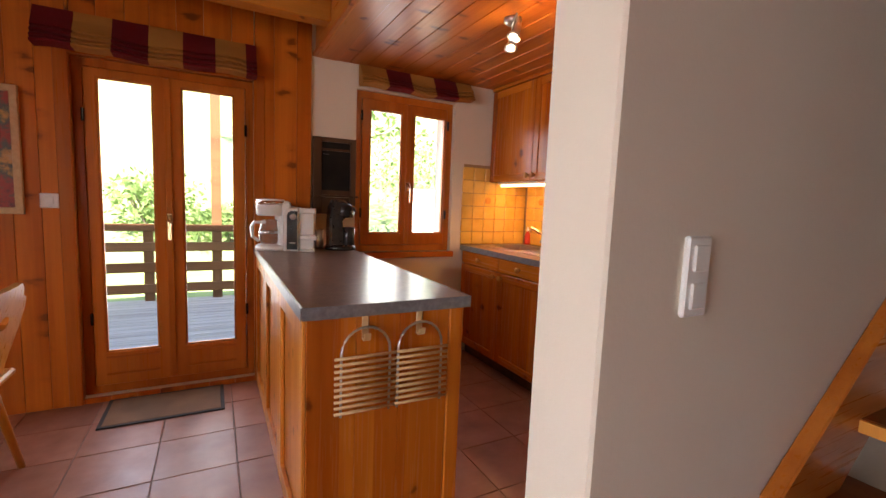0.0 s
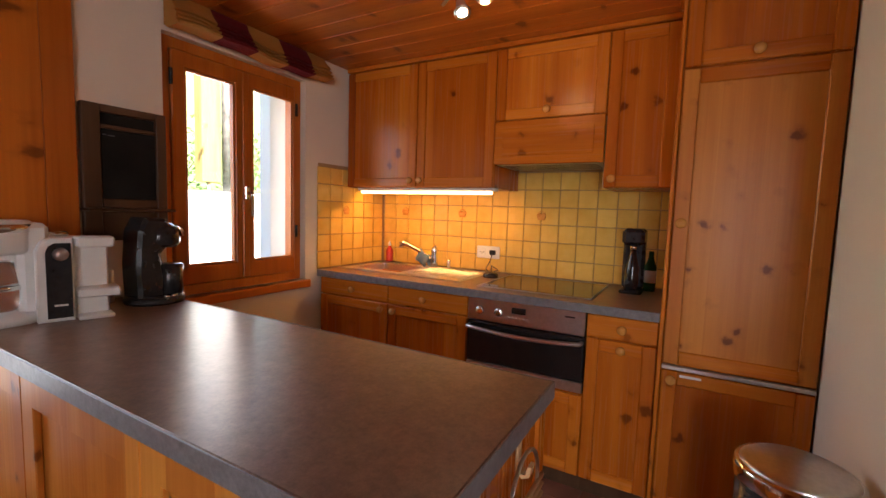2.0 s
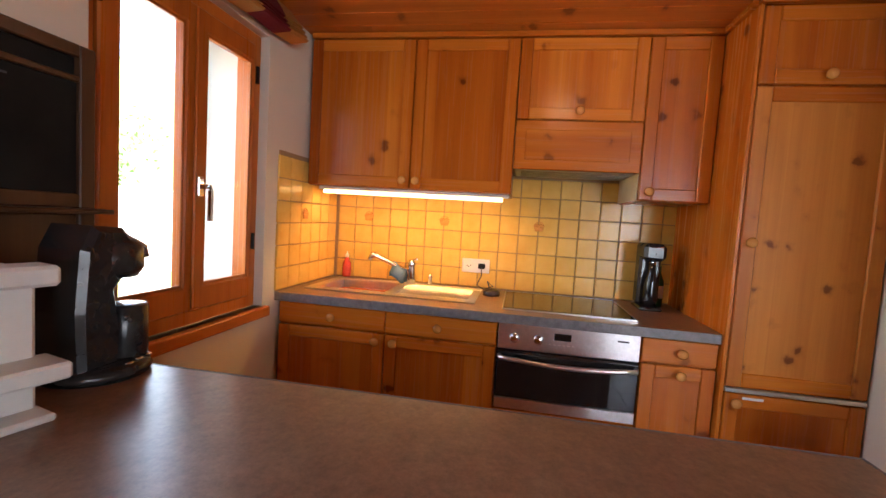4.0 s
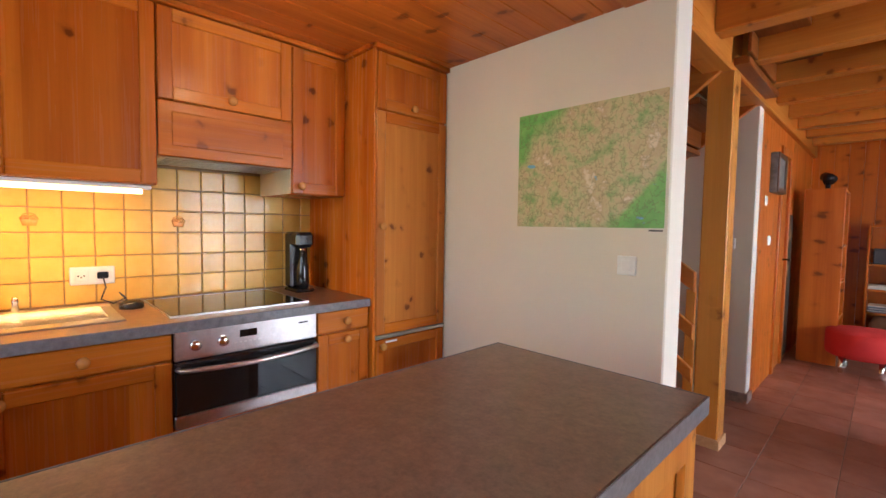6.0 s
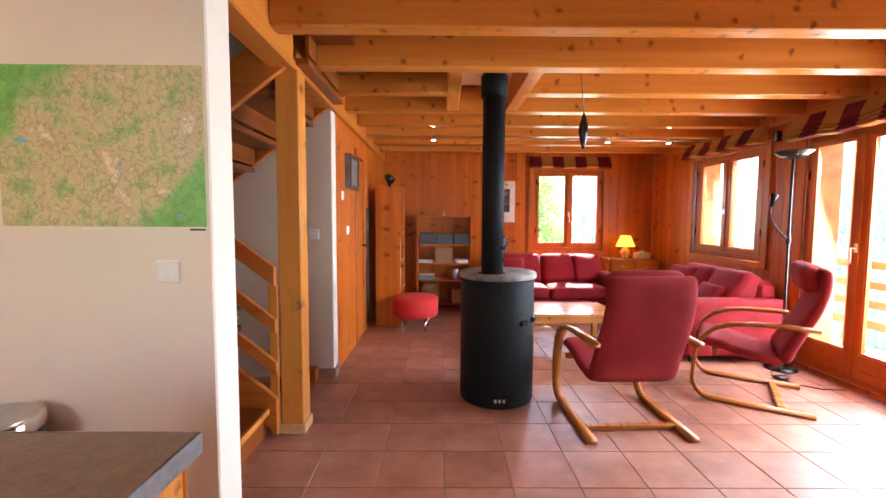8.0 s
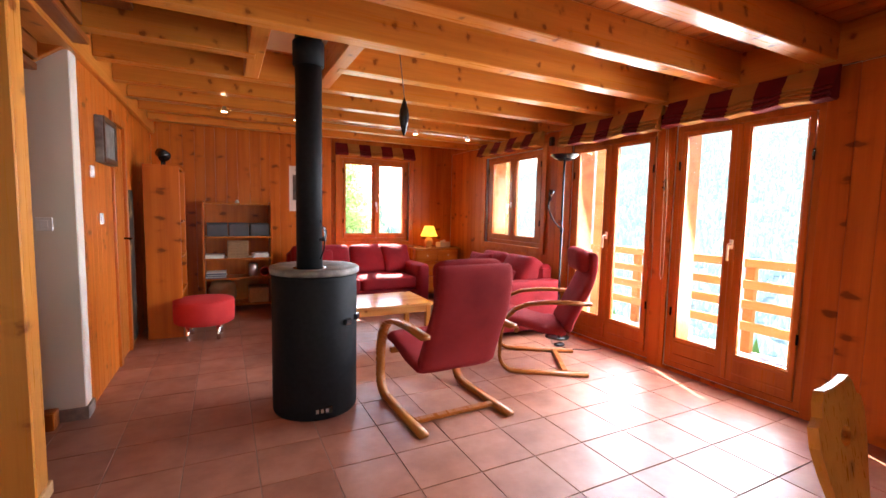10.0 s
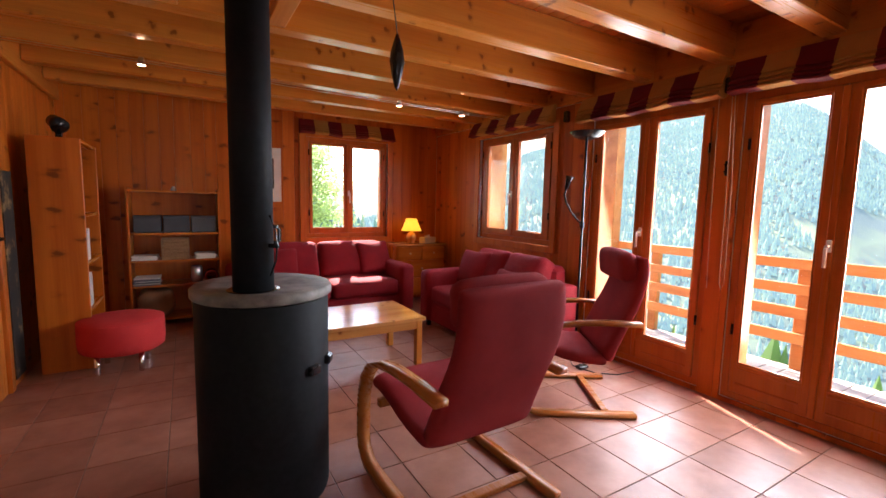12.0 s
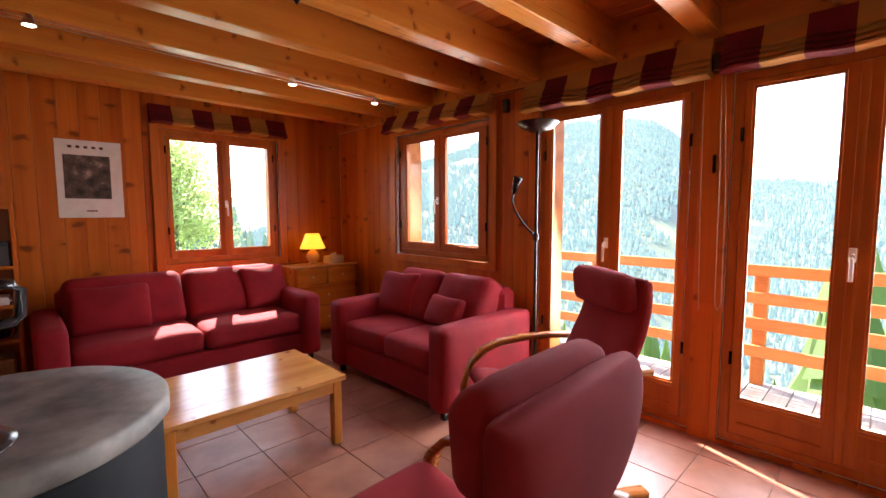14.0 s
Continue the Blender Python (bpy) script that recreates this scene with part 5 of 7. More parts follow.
# doormat, painting, dining chairs
dm = thing("doormat", pose(0, 0, 0), "brown doormat with a dark rubber edge inside the terrace door", "doormat")
part("mat", box(-0.355, 0.205, 3.12, 3.445, 0.001, 0.011, 0.002), "mat", dm)
part("border", boxes([(-0.375, -0.355, 3.10, 3.465, 0.001, 0.009), (0.205, 0.225, 3.10, 3.465, 0.001, 0.009), (-0.355, 0.205, 3.10, 3.12, 0.001, 0.009), (-0.355, 0.205, 3.445, 3.465, 0.001, 0.009)], 0.002), "rubber", dm, "dark rubber edge")
pt = thing("painting", pose(0, 0, 0), "framed abstract painting in red, black and ochre", "painting")
part("canvas", box(-1.14, -0.735, YW - 0.035, YW - 0.022, 1.135, 1.725, 0.001), "painting", pt)
part("frame", ring(-1.175, -0.70, 1.10, 1.76, 0.035, 0.035, 0.035, 0.035, YW - 0.045, YW - 0.021), "beech", pt, "light wooden frame")


def dining_chair(m):
    c = thing("dining_chair", m, "rustic pale wooden chair with a carved cut-out back", "chair", "dining chairs")
    bm = box(-0.21, 0.21, -0.20, 0.20, 0.43, 0.462, 0.010)
    part("seat", bm, "post", c)
    half = [(0.10, 0.0), (0.13, 0.10), (0.18, 0.20), (0.205, 0.28), (0.195, 0.33), (0.155, 0.345), (0.14, 0.38), (0.11, 0.405), (0.05, 0.40)]
    outl = half + [(-x, z) for x, z in half[::-1]]
    hole = [(0.045 * math.cos(a), 0.26 + 0.03 * math.sin(a)) for a in [2 * math.pi * k / 12 for k in range(12)]]
    bm = bmesh.new()
    k = len(outl)
    # the back: a ring of faces between the outline and the hand hole
    def ring(pts, y):
        return [bm.verts.new((x, y, z)) for x, z in pts]
    near = []
    for x, z in outl:
        near.append(min(range(12), key=lambda q: math.atan2(z - 0.22, x) - math.atan2(hole[q][1] - 0.26, hole[q][0]) and abs((math.atan2(z - 0.22, x) - math.atan2(hole[q][1] - 0.26, hole[q][0]) + math.pi) % (2 * math.pi) - math.pi)))
    a0, a1, h0, h1 = ring(outl, 0.0), ring(outl, 0.024), ring(hole, 0.0), ring(hole, 0.024)
    for j in range(k):
        i = (j + 1) % k
        p, q = near[j], near[i]
        for A, H in ((a0, h0), (a1, h1)):
            vs_ = list(dict.fromkeys([A[j], A[i], H[q], H[p]]))
            bm.faces.new(vs_)
            steps = (q - p) % 12
            if steps > 6:
                steps -= 12
            if abs(steps) > 1:
                mids = [H[(p + s * (1 if steps > 0 else -1)) % 12] for s in range(abs(steps) + 1)]
                bm.faces.new(mids)
        bm.faces.new((a0[j], a0[i], a1[i], a1[j]))
    for j in range(12):
        bm.faces.new((h0[j], h0[(j + 1) % 12], h1[(j + 1) % 12], h1[j]))
    bmesh.ops.recalc_face_normals(bm, faces=bm.faces[:])
    bmesh.ops.rotate(bm, verts=bm.verts[:], cent=(0, 0, 0), matrix=Matrix.Rotation(radians(-12), 3, "X"))
    bmesh.ops.translate(bm, verts=bm.verts[:], vec=(0, 0.16, 0.455))
    part("backrest", bm, "post", c, "carved back with a hand hole")
    for sx in (-1, 1):
        for sy in (-1, 1):
            part("leg", tube([(sx * 0.14, sy * 0.13, 0.435), (sx * 0.20, sy * 0.20, 0.0)], [0.020, 0.014], 10), "post", c, "", True)
    return c


dc = dining_chair(pose(-0.79, 2.66, 0, 0, 0, -90))
copy_thing(dc, pose(-1.50, 1.95, 0, 0, 0, 188))

# ---------------------------------------------------------------- stair
st = thing("staircase", pose(0, 0, 0), "open pine staircase turning back on itself behind the post", "staircase")
st["kind"] = "structure"


def sloped(x0, z0, x1, z1, y0, y1, h, mat, name, label=""):
    bm = prism([(x0, z0), (x1, z1), (x1, z1 - h), (x0, z0 - h)], y0, y1, 0.004)
    return part(name, bm, mat, st, label)


sloped(0.93, 1.035, 2.0, 1.83, -0.03, 0.012, 0.115, "stringer", "handrail", "flat pine handrail board")
sloped(0.93, 0.72, 2.0, 1.56, -0.025, 0.008, 0.085, "stringer", "guard_board")
sloped(0.93, 0.46, 2.0, 1.32, -0.025, 0.008, 0.085, "stringer", "guard_board")
sloped(0.93, 0.24, 2.0, 1.10, -0.03, 0.012, 0.22, "stringer", "stringer")
sloped(1.30, 0.60, 2.4, 1.44, 0.835, 0.875, 0.30, "stringer", "stringer")
part("newel", box(0.930, 0.985, -0.048, -0.031, 0.0, 0.93, 0.004), "post", st)
for k in range(6):
    part("tread", box(0.985 + 0.235 * k, 1.255 + 0.235 * k, -0.03, 0.865, 0.145 + 0.18 * k, 0.185 + 0.18 * k, 0.006), "tread", st)
    part("nosing", box(0.975 + 0.235 * k, 0.985 + 0.235 * k, -0.03, 0.865, 0.148 + 0.18 * k, 0.183 + 0.18 * k, 0.002), "post", st)
part("riser", box(1.01, 1.03, -0.03, 0.865, 0.0, 0.145, 0.002), "tread", st)
part("landing", box(2.10, XK, -0.98, 0.87, 1.20, 1.24, 0.004), "tread", st)
# returning flight overhead
zf = lambda x: 1.884 - 0.755 * (x - 1.249)
for y0, y1 in ((-0.05, -0.005), (-0.985, -0.94)):
    bm = prism([(2.2, zf(2.2)), (0.80, zf(0.80)), (0.80, zf(0.80) + 0.27), (2.2, zf(2.2) + 0.27)], y0, y1, 0.004)
    part("stringer", bm, "stringer", st)
for k in range(7):
    x = 2.15 - 0.235 * k
    part("tread", box(x - 0.25, x, -0.94, -0.05, zf(x) + 0.12, zf(x) + 0.16, 0.005), "tread", st)
    part("brace", box(x - 0.02, x, -0.94, -0.05, zf(x) + 0.0, zf(x) + 0.12, 0.003), "tread", st)
# lower winders seen between the guard boards
for x, z in ((1.36, 0.42), (1.28, 0.63)):
    bm = box(-0.02, 0.24, -0.85, 0.0, 0, 0.05, 0.005)
    bmesh.ops.rotate(bm, verts=bm.verts[:], cent=(0, 0, 0), matrix=Matrix.Rotation(radians(14), 3, "Z"))
    bmesh.ops.translate(bm, verts=bm.verts[:], vec=(x, -0.06, z))
    part("tread", bm, "dark_wood", st, "dark tread")
tagged(finish("stair_baseboard", box(0.820, 1.02, -1.015, -0.985, 0, 0.075, 0.003), "grout"), kind="structure", label="brown tile skirting at the white wall")
tagged(finish("stair_baseboard_2", box(0.820, 0.836, -1.14, -1.015, 0, 0.075, 0.003), "grout"), kind="structure", label="brown tile skirting at the white wall")
stp = thing("timber_block", pose(1.02, -0.93, 0), "small orange timber step against the white wall", "step")
part("block", box(-0.06, 0.06, -0.05, 0.05, 0, 0.10, 0.004), "frame_z", stp)

# ---------------------------------------------------------------- living space
sv = thing("stove", pose(-0.468, -0.65, 0), "round black wood stove with a grey stone top", "stove")
R = 0.27
part("drum", lathe([(R - 0.006, 0.0), (R - 0.002, 0.012), (R, 0.02), (R, 0.885), (R - 0.004, 0.893), (0, 0.894)], 72), "stove", sv, "", True)
bm = lathe([(0.0, 0.896), (R + 0.008, 0.896), (R + 0.014, 0.903), (R + 0.014, 0.932), (R + 0.006, 0.940), (0.20, 0.940), (0.0, 0.940)], 72)
for v in bm.verts:
    rr = math.hypot(v.co.x, v.co.y)
    if rr > 0.2:
        k_ = 1 + 0.012 * noise.noise(Vector((v.co.x * 14, v.co.y * 14, v.co.z * 3)))
        v.co.x, v.co.y = v.co.x * k_, v.co.y * k_
part("stone_top", bm, "stone", sv, "grey stone ring", True)
dm_ = part("damper_plate", box(-0.055, -0.015, R - 0.002, R + 0.006, 0.04, 0.085, 0.002), "dark_metal", sv, "air inlet plate")
for k in range(3):
    part("rivet", box(-0.03 + 0.03 * k, -0.012 + 0.03 * k, R + 0.0035, R + 0.007, 0.05, 0.075, 0.002), "steel", sv)
for a0, z in ((math.radians(125), 0.60), (math.radians(150), 0.61)):
    cx, cy = R * math.cos(a0), R * math.sin(a0)
    b2 = box(-0.012, 0.022, -0.028, 0.028, -0.02, 0.02, 0.006)
    bmesh.ops.rotate(b2, verts=b2.verts[:], cent=(0, 0, 0), matrix=Matrix.Rotation(a0, 3, "Z"))
    bmesh.ops.translate(b2, verts=b2.verts[:], vec=(cx, cy, z))
    part("latch", b2, "black_pl", sv, "black latch")
PX, PY = 0.055, 0.125
pp = part("flue_pipe", tube([(PX, PY, 0.894), (PX, PY, 2.18)], 0.078, 40), "stove", sv, "matt black flue pipe", True)
part("pipe_collar", lathe([(0.079, 2.16), (0.092, 2.165), (0.092, 2.30), (0.079, 2.305)], 40, None, (PX, PY)), "stove", sv, "", True)
part("upper_pipe", tube([(PX, PY, 2.29), (PX, PY, TOP - 0.002)], 0.078, 32), "stove", sv, "", True)
part("pipe_seat", lathe([(0.079, 0.9385), (0.100, 0.9385), (0.100, 0.9425), (0.079, 0.9425)], 40, None, (PX, PY)), "black_pl", sv, "dark ring where the pipe meets the stone", True)
hx, hy = PX - 0.062, PY - 0.042
part("damper_handle", tube([(hx, hy, 1.12), (hx - 0.042, hy - 0.03, 1.12), (hx - 0.052, hy - 0.037, 1.13), (hx - 0.054, hy - 0.039, 1.175), (hx - 0.042, hy - 0.03, 1.188), (hx - 0.024, hy - 0.017, 1.19)], 0.009, 8), "black_pl", sv, "bent damper handle", True)
rx_, ry_ = PX - 0.056, PY + 0.056
part("damper_rod", tube([(rx_, ry_, 1.00), (rx_ - 0.018, ry_ + 0.018, 1.06), (rx_ - 0.022, ry_ + 0.026, 1.12), (rx_ - 0.018, ry_ + 0.018, 1.18), (rx_, ry_, 1.24)], 0.004, 6), "black_pl", sv, "", True)
part("damper_pin", tube([(rx_ + 0.004, ry_ - 0.004, 1.12), (rx_ - 0.026, ry_ + 0.030, 1.12)], 0.009, 8), "black_pl", sv, "", True)


def lounge_chair(m, label):
    """Bent plywood cantilever chair; local forward is -y, rear runner ends at y = 0."""
    c = thing("lounge_chair", m, label, "armchair", "lounge chairs")
    for sx in (-1, 1):
        x = sx * 0.31
        path = [(x, 0.0, 0.016), (x, -0.52, 0.016)]
        path += [(x, -0.60 + 0.14 * math.sin(a) * -1 + 0.02, 0.16 - 0.145 * math.cos(a)) for a in [radians(d) for d in range(20, 100, 16)]]
        path += [(x, -0.715, 0.27), (x, -0.705, 0.36), (x, -0.67, 0.46), (x, -0.60, 0.535), (x, -0.50, 0.575), (x, -0.36, 0.595), (x, -0.20, 0.600), (x, 0.0, 0.592)]
        part("side_frame", sweep(path, 0.030, 0.013), "birch", c, "bent birch plywood arm and runner", True)
    part("cross_bar", box(-0.282, 0.282, -0.20, -0.155, 0.008, 0.034, 0.004), "birch", c)
    part("seat_rail", box(-0.29, 0.29, -0.60, -0.565, 0.33, 0.372, 0.005), "birch", c)
    # seat shell and cushions follow one profile
    prof = [(-0.70, 0.430), (-0.66, 0.465), (-0.55, 0.455), (-0.42, 0.415), (-0.30, 0.385), (-0.225, 0.40), (-0.17, 0.48), (-0.115, 0.60), (-0.055, 0.72), (-0.02, 0.82), (-0.015, 0.92), (-0.02, 1.005)]
    back = [(-0.68, 0.385), (-0.60, 0.375), (-0.50, 0.355), (-0.40, 0.325), (-0.28, 0.31), (-0.15, 0.31), (-0.10, 0.42), (-0.04, 0.56), (0.015, 0.68), (0.05, 0.80), (0.065, 0.90), (0.06, 0.99)]
    def slab(i0, i1, w0, w1, name, lab=""):
        """A padded slab between the two profiles, squared off with rounded edges."""
        bm = bmesh.new()
        steps, n = 6 * (i1 - i0), 32
        def along(pts, u):
            k = min(len(pts) - 2, int(u))
            q0, q1, q2, q3 = (Vector((0, *pts[max(0, min(len(pts) - 1, k + d))])) for d in (-1, 0, 1, 2))
            f = u - k
            return 0.5 * (2 * q1 + (q2 - q0) * f + (2 * q0 - 5 * q1 + 4 * q2 - q3) * f * f + (3 * q1 - q0 - 3 * q2 + q3) * f * f * f)
        rows = []
        for i in range(steps + 1):
            u = i0 + (i1 - i0) * i / steps
            f_, b_ = along(prof, u), along(back, u)
            end = min(i, steps - i) / 3.0
            slim = 1.0 if end >= 1 else 0.45 + 0.55 * math.sqrt(1 - (1 - end) ** 2)
            w = (w0 + (w1 - w0) * i / steps) * (0.93 + 0.07 * slim)
            ring = []
            for j in range(n):
                a = 2 * math.pi * (j + 0.5) / n
                ca, sa = math.cos(a), math.sin(a)
                side = math.copysign(abs(ca) ** 0.30, ca)
                q = 0.5 + 0.5 * slim * math.copysign(abs(sa) ** 0.55, sa)
                p = b_.lerp(f_, q)
                ring.append(bm.verts.new((side * w, p.y, p.z)))
            rows.append(ring)
        for a, c2 in zip(rows, rows[1:]):
            for j in range(n):
                bm.faces.new((a[j], a[(j + 1) % n], c2[(j + 1) % n], c2[j]))
        for ring in (rows[0], rows[-1]):
            bm.faces.new(ring)
        bmesh.ops.recalc_face_normals(bm, faces=bm.faces[:])
        return part(name, bm, "red_chair", c, lab, True)
    slab(0, 5, 0.276, 0.274, "seat_cushion", "faded red seat cushion")
    slab(5, 11, 0.274, 0.255, "back_cushion", "faded red back cushion")
    hr = part("headrest", cushion(0.235, 0.055, 0.095, 0.05, 0.01, 6), "red_chair", c, "padded red headrest", True)
    hr.matrix_local = pose(0, -0.055, 0.925, 6, 0, 0)
    return c


lc = lounge_chair(pose(-1.255, 0.068, 0, 0, 0, 2), "bent birch lounge chair with faded red cushions beside the stove")
lc2 = copy_thing(lc, pose(-2.715, -0.515, 0, 0, 0, 58))
lc2["label"] = "bent birch lounge chair with faded red cushions beside the balcony door"


def sofa(m, w, label, n_back=2):
    """Local x along the width, front towards -y, back at y = 0."""
    s = thing("sofa", m, label, "sofa", "red sofas")
    dpt = 0.92
    part("base", box(0.12, w - 0.12, -dpt + 0.06, -0.02, 0.06, 0.27, 0.02), "red", s)
    part("back_frame", box(0.14, w - 0.14, -0.20, 0.0, 0.06, 0.745, 0.045), "red", s)
    for x0 in (0.0, w - 0.17):
        bm = cushion(0.085, dpt / 2, 0.27, 0.05, 0.0, 8)
        bmesh.ops.translate(bm, verts=bm.verts[:], vec=(x0 + 0.085, -dpt / 2, 0.06 + 0.27))
        part("arm", bm, "red", s, "", True)
    iw = w - 0.34
    for k in range(2):
        bm = cushion(iw / 4 - 0.004, 0.355, 0.085, 0.045, 0.018, 10)
        bmesh.ops.translate(bm, verts=bm.verts[:], vec=(0.17 + iw * (2 * k + 1) / 4, -dpt + 0.035 + 0.355, 0.355))
        part("seat_cushion", bm, "red", s, "", True)
    for k in range(n_back):
        bm = cushion(iw / n_back / 2 - 0.002, 0.225, 0.105, 0.07, 0.045, 14)
        bmesh.ops.rotate(bm, verts=bm.verts[:], cent=(0, 0, 0), matrix=Matrix.Rotation(radians(61), 3, "X"))
        bmesh.ops.translate(bm, verts=bm.verts[:], vec=(0.17 + iw * (2 * k + 1) / n_back / 2, -0.275, 0.605))
        part("back_cushion", bm, "red", s, "", True)
    for x0 in (0.06, w - 0.10):
        for y0 in (-dpt + 0.06, -0.10):
            part("foot", box(x0, x0 + 0.04, y0, y0 + 0.04, 0, 0.06, 0.003), "black_pl", s)
    return s


def pillow(m, w, h, label):
    p = thing("pillow", m, label, "pillow", "sofa pillows")
    bm = cushion(w / 2, h / 2, 0.055, 0.035, 0.045, 10)
    for v in bm.verts:
        pin = 1 - 0.10 * (1 - abs(v.co.x) / (w / 2)) * (abs(v.co.y) / (h / 2)) ** 2
        v.co.y *= pin
    part("cover", bm, "red", p, "", True)
    return p


# the long sofa stands below the end window, the short one below the valley window
sofa(pose(-0.54, -3.94, 0, 0, 0, 180), 1.88, "long dark red fabric sofa under the end window")
sofa(pose(-3.235, -2.72, 0, 0, 0, 90), 1.37, "two-seat dark red fabric sofa under the side window")
pillow(pose(-0.98, -3.52, 0.60, 68, 0, 176), 0.48, 0.36, "large dark red pillow leaning in the sofa corner")
pillow(pose(-2.13, -3.58, 0.63, 66, 0, 190), 0.42, 0.40, "dark red pillow leaning against the sofa arm")
pillow(pose(-2.83, -2.42, 0.62, 66, 0, 100), 0.40, 0.38, "dark red square pillow on the short sofa")
pillow(pose(-2.80, -1.83, 0.56, 62, 0, 84), 0.36, 0.24, "small dark red pillow on the short sofa")

ct = thing("coffee_table", pose(0, 0, 0), "low pine coffee table with square legs", "coffee table")
TX0, TX1, TY0, TY1 = -1.805, -0.895, -2.268, -1.62
for k in range(5):
    y0 = TY0 + k * (TY1 - TY0) / 5
    part("top_board", box(TX0, TX1, y0 + 0.0004, y0 + (TY1 - TY0) / 5 - 0.0004, 0.372, 0.40, 0.0015), "table", ct)
part("apron", boxes([(TX0 + 0.06, TX1 - 0.06, TY0 + 0.025, TY0 + 0.043, 0.305, 0.3715), (TX0 + 0.06, TX1 - 0.06, TY1 - 0.043, TY1 - 0.025, 0.305, 0.3715), (TX0 + 0.025, TX0 + 0.043, TY0 + 0.06, TY1 - 0.06, 0.305, 0.3715), (TX1 - 0.043, TX1 - 0.025, TY0 + 0.06, TY1 - 0.06, 0.305, 0.3715)], 0.002), "table", ct)
for x in (TX0 + 0.02, TX1 - 0.07):
    for y in (TY0 + 0.02, TY1 - 0.07):
        part("leg", box(x, x + 0.05, y, y + 0.05, 0, 0.3715, 0.004), "post", ct)

ot = thing("ottoman", pose(0.255, -2.66, 0), "round bright red fabric ottoman on steel legs", "ottoman")
part("seat", lathe([(0.0, 0.155), (0.245, 0.155), (0.268, 0.17), (0.275, 0.22), (0.275, 0.345), (0.268, 0.378), (0.25, 0.390), (0.12, 0.402), (0, 0.405)], 48), "ottoman", ot, "", True)
part("piping", lathe([(0.270, 0.372), (0.275, 0.376), (0.271, 0.381)], 48), "ottoman", ot, "", True)
for k in range(4):
    a = radians(40 + 90 * k)
    part("leg", lathe([(0.017, 0.0), (0.019, 0.004), (0.019, 0.154), (0, 0.1545)], 14, None, (0.19 * math.cos(a), 0.19 * math.sin(a))), "chrome", ot, "short steel leg", True)

# bookcase and what lies on it
bc = thing("bookcase", pose(0, 0, 0), "open pine bookcase against the end wall", "bookcase")
BX0, BX1, BY0, BY1 = -0.50, 0.305, -4.125, -3.79
for x in (BX0, BX1 - 0.022):
    part("side", box(x, x + 0.022, BY0, BY1, 0, 1.385, 0.003), "plank", bc)
part("top", box(BX0 + 0.022, BX1 - 0.022, BY0, BY1, 1.345, 1.367, 0.002), "cab_x", bc)
SH = (0.08, 0.42, 0.67, 0.945)
for z in SH:
    part("shelf", box(BX0 + 0.022, BX1 - 0.022, BY0, BY1, z - 0.022, z, 0.002), "cab_x", bc)
part("back", box(BX0 + 0.022, BX1 - 0.022, BY0, BY0 + 0.008, 0.06, 1.345, 0), "plank", bc)


def storage_box(x):
    s = thing("storage_box", pose(x, -3.94, 0.946), "dark grey felt storage box", "box", "grey boxes")
    part("body", box(-0.115, 0.115, -0.12, 0.125, 0, 0.15, 0.008), "grey_box", s)
    part("lid", box(-0.118, 0.118, -0.123, 0.128, 0.151, 0.165, 0.004), "grey_box", s)
    return s


for x in (0.14, -0.105, -0.35):
    storage_box(x)
bs = thing("wicker_basket", pose(-0.09, -3.93, 0.671), "square woven wicker basket", "basket")
for k in range(6):
    part("weave", boxes([(-0.11, 0.11, 0.105, 0.115, 0.006 + k * 0.035, 0.034 + k * 0.035), (-0.11, 0.11, -0.115, -0.105, 0.006 + k * 0.035, 0.034 + k * 0.035), (-0.12, -0.11, -0.11, 0.11, 0.006 + k * 0.035, 0.034 + k * 0.035), (0.11, 0.12, -0.11, 0.11, 0.006 + k * 0.035, 0.034 + k * 0.035)], 0.004), "wicker", bs)
for sx in (-0.117, -0.04, 0.04, 0.117):
    part("stake", box(sx - 0.006, sx + 0.006, 0.114, 0.121, 0, 0.215, 0.002), "wicker", bs)
part("bottom", box(-0.11, 0.11, -0.105, 0.105, 0, 0.006, 0), "wicker", bs)


def pile(x, z, w, d, n, mats, label, cat="papers"):
    p = thing("paper_pile", pose(x, -3.90, z + 0.001), label, cat)
    zz = 0.0
    for k in range(n):
        h = random.uniform(0.006, 0.014)
        o = part("sheet", box(-w / 2, w / 2, -d / 2, d / 2, 0, h, 0.001), mats[k % len(mats)], p)
        o.matrix_local = pose(random.uniform(-0.012, 0.012), random.uniform(-0.01, 0.01), zz, 0, 0, random.uniform(-6, 6))
        zz += h + 0.0005
    return p


pile(0.17, 0.67, 0.21, 0.20, 4, ["paper"], "pile of white papers on the bookcase")
pile(-0.36, 0.67, 0.18, 0.18, 5, ["paper"], "pile of white papers on the bookcase")
pile(0.16, 0.42, 0.22, 0.22, 8, ["book_dark", "paper", "book_dark"], "stack of magazines on the bookcase", "magazines")
sp = thing("round_speaker", pose(-0.40, -3.83, 0.421), "round black and orange radio", "radio")
bm = lathe([(0.0, -0.05), (0.06, -0.05), (0.068, -0.03), (0.068, 0.04), (0.055, 0.055), (0, 0.055)], 24)
bmesh.ops.rotate(bm, verts=bm.verts[:], cent=(0, 0, 0), matrix=Matrix.Rotation(radians(-90), 3, "X"))
bmesh.ops.translate(bm, verts=bm.verts[:], vec=(0, 0, 0.069))
part("body", bm, "black_pl", sp, "", True)
bm = lathe([(0.048, 0.055), (0.06, 0.058), (0.06, 0.050), (0.048, 0.050)], 24)
bmesh.ops.rotate(bm, verts=bm.verts[:], cent=(0, 0, 0), matrix=Matrix.Rotation(radians(-90), 3, "X"))
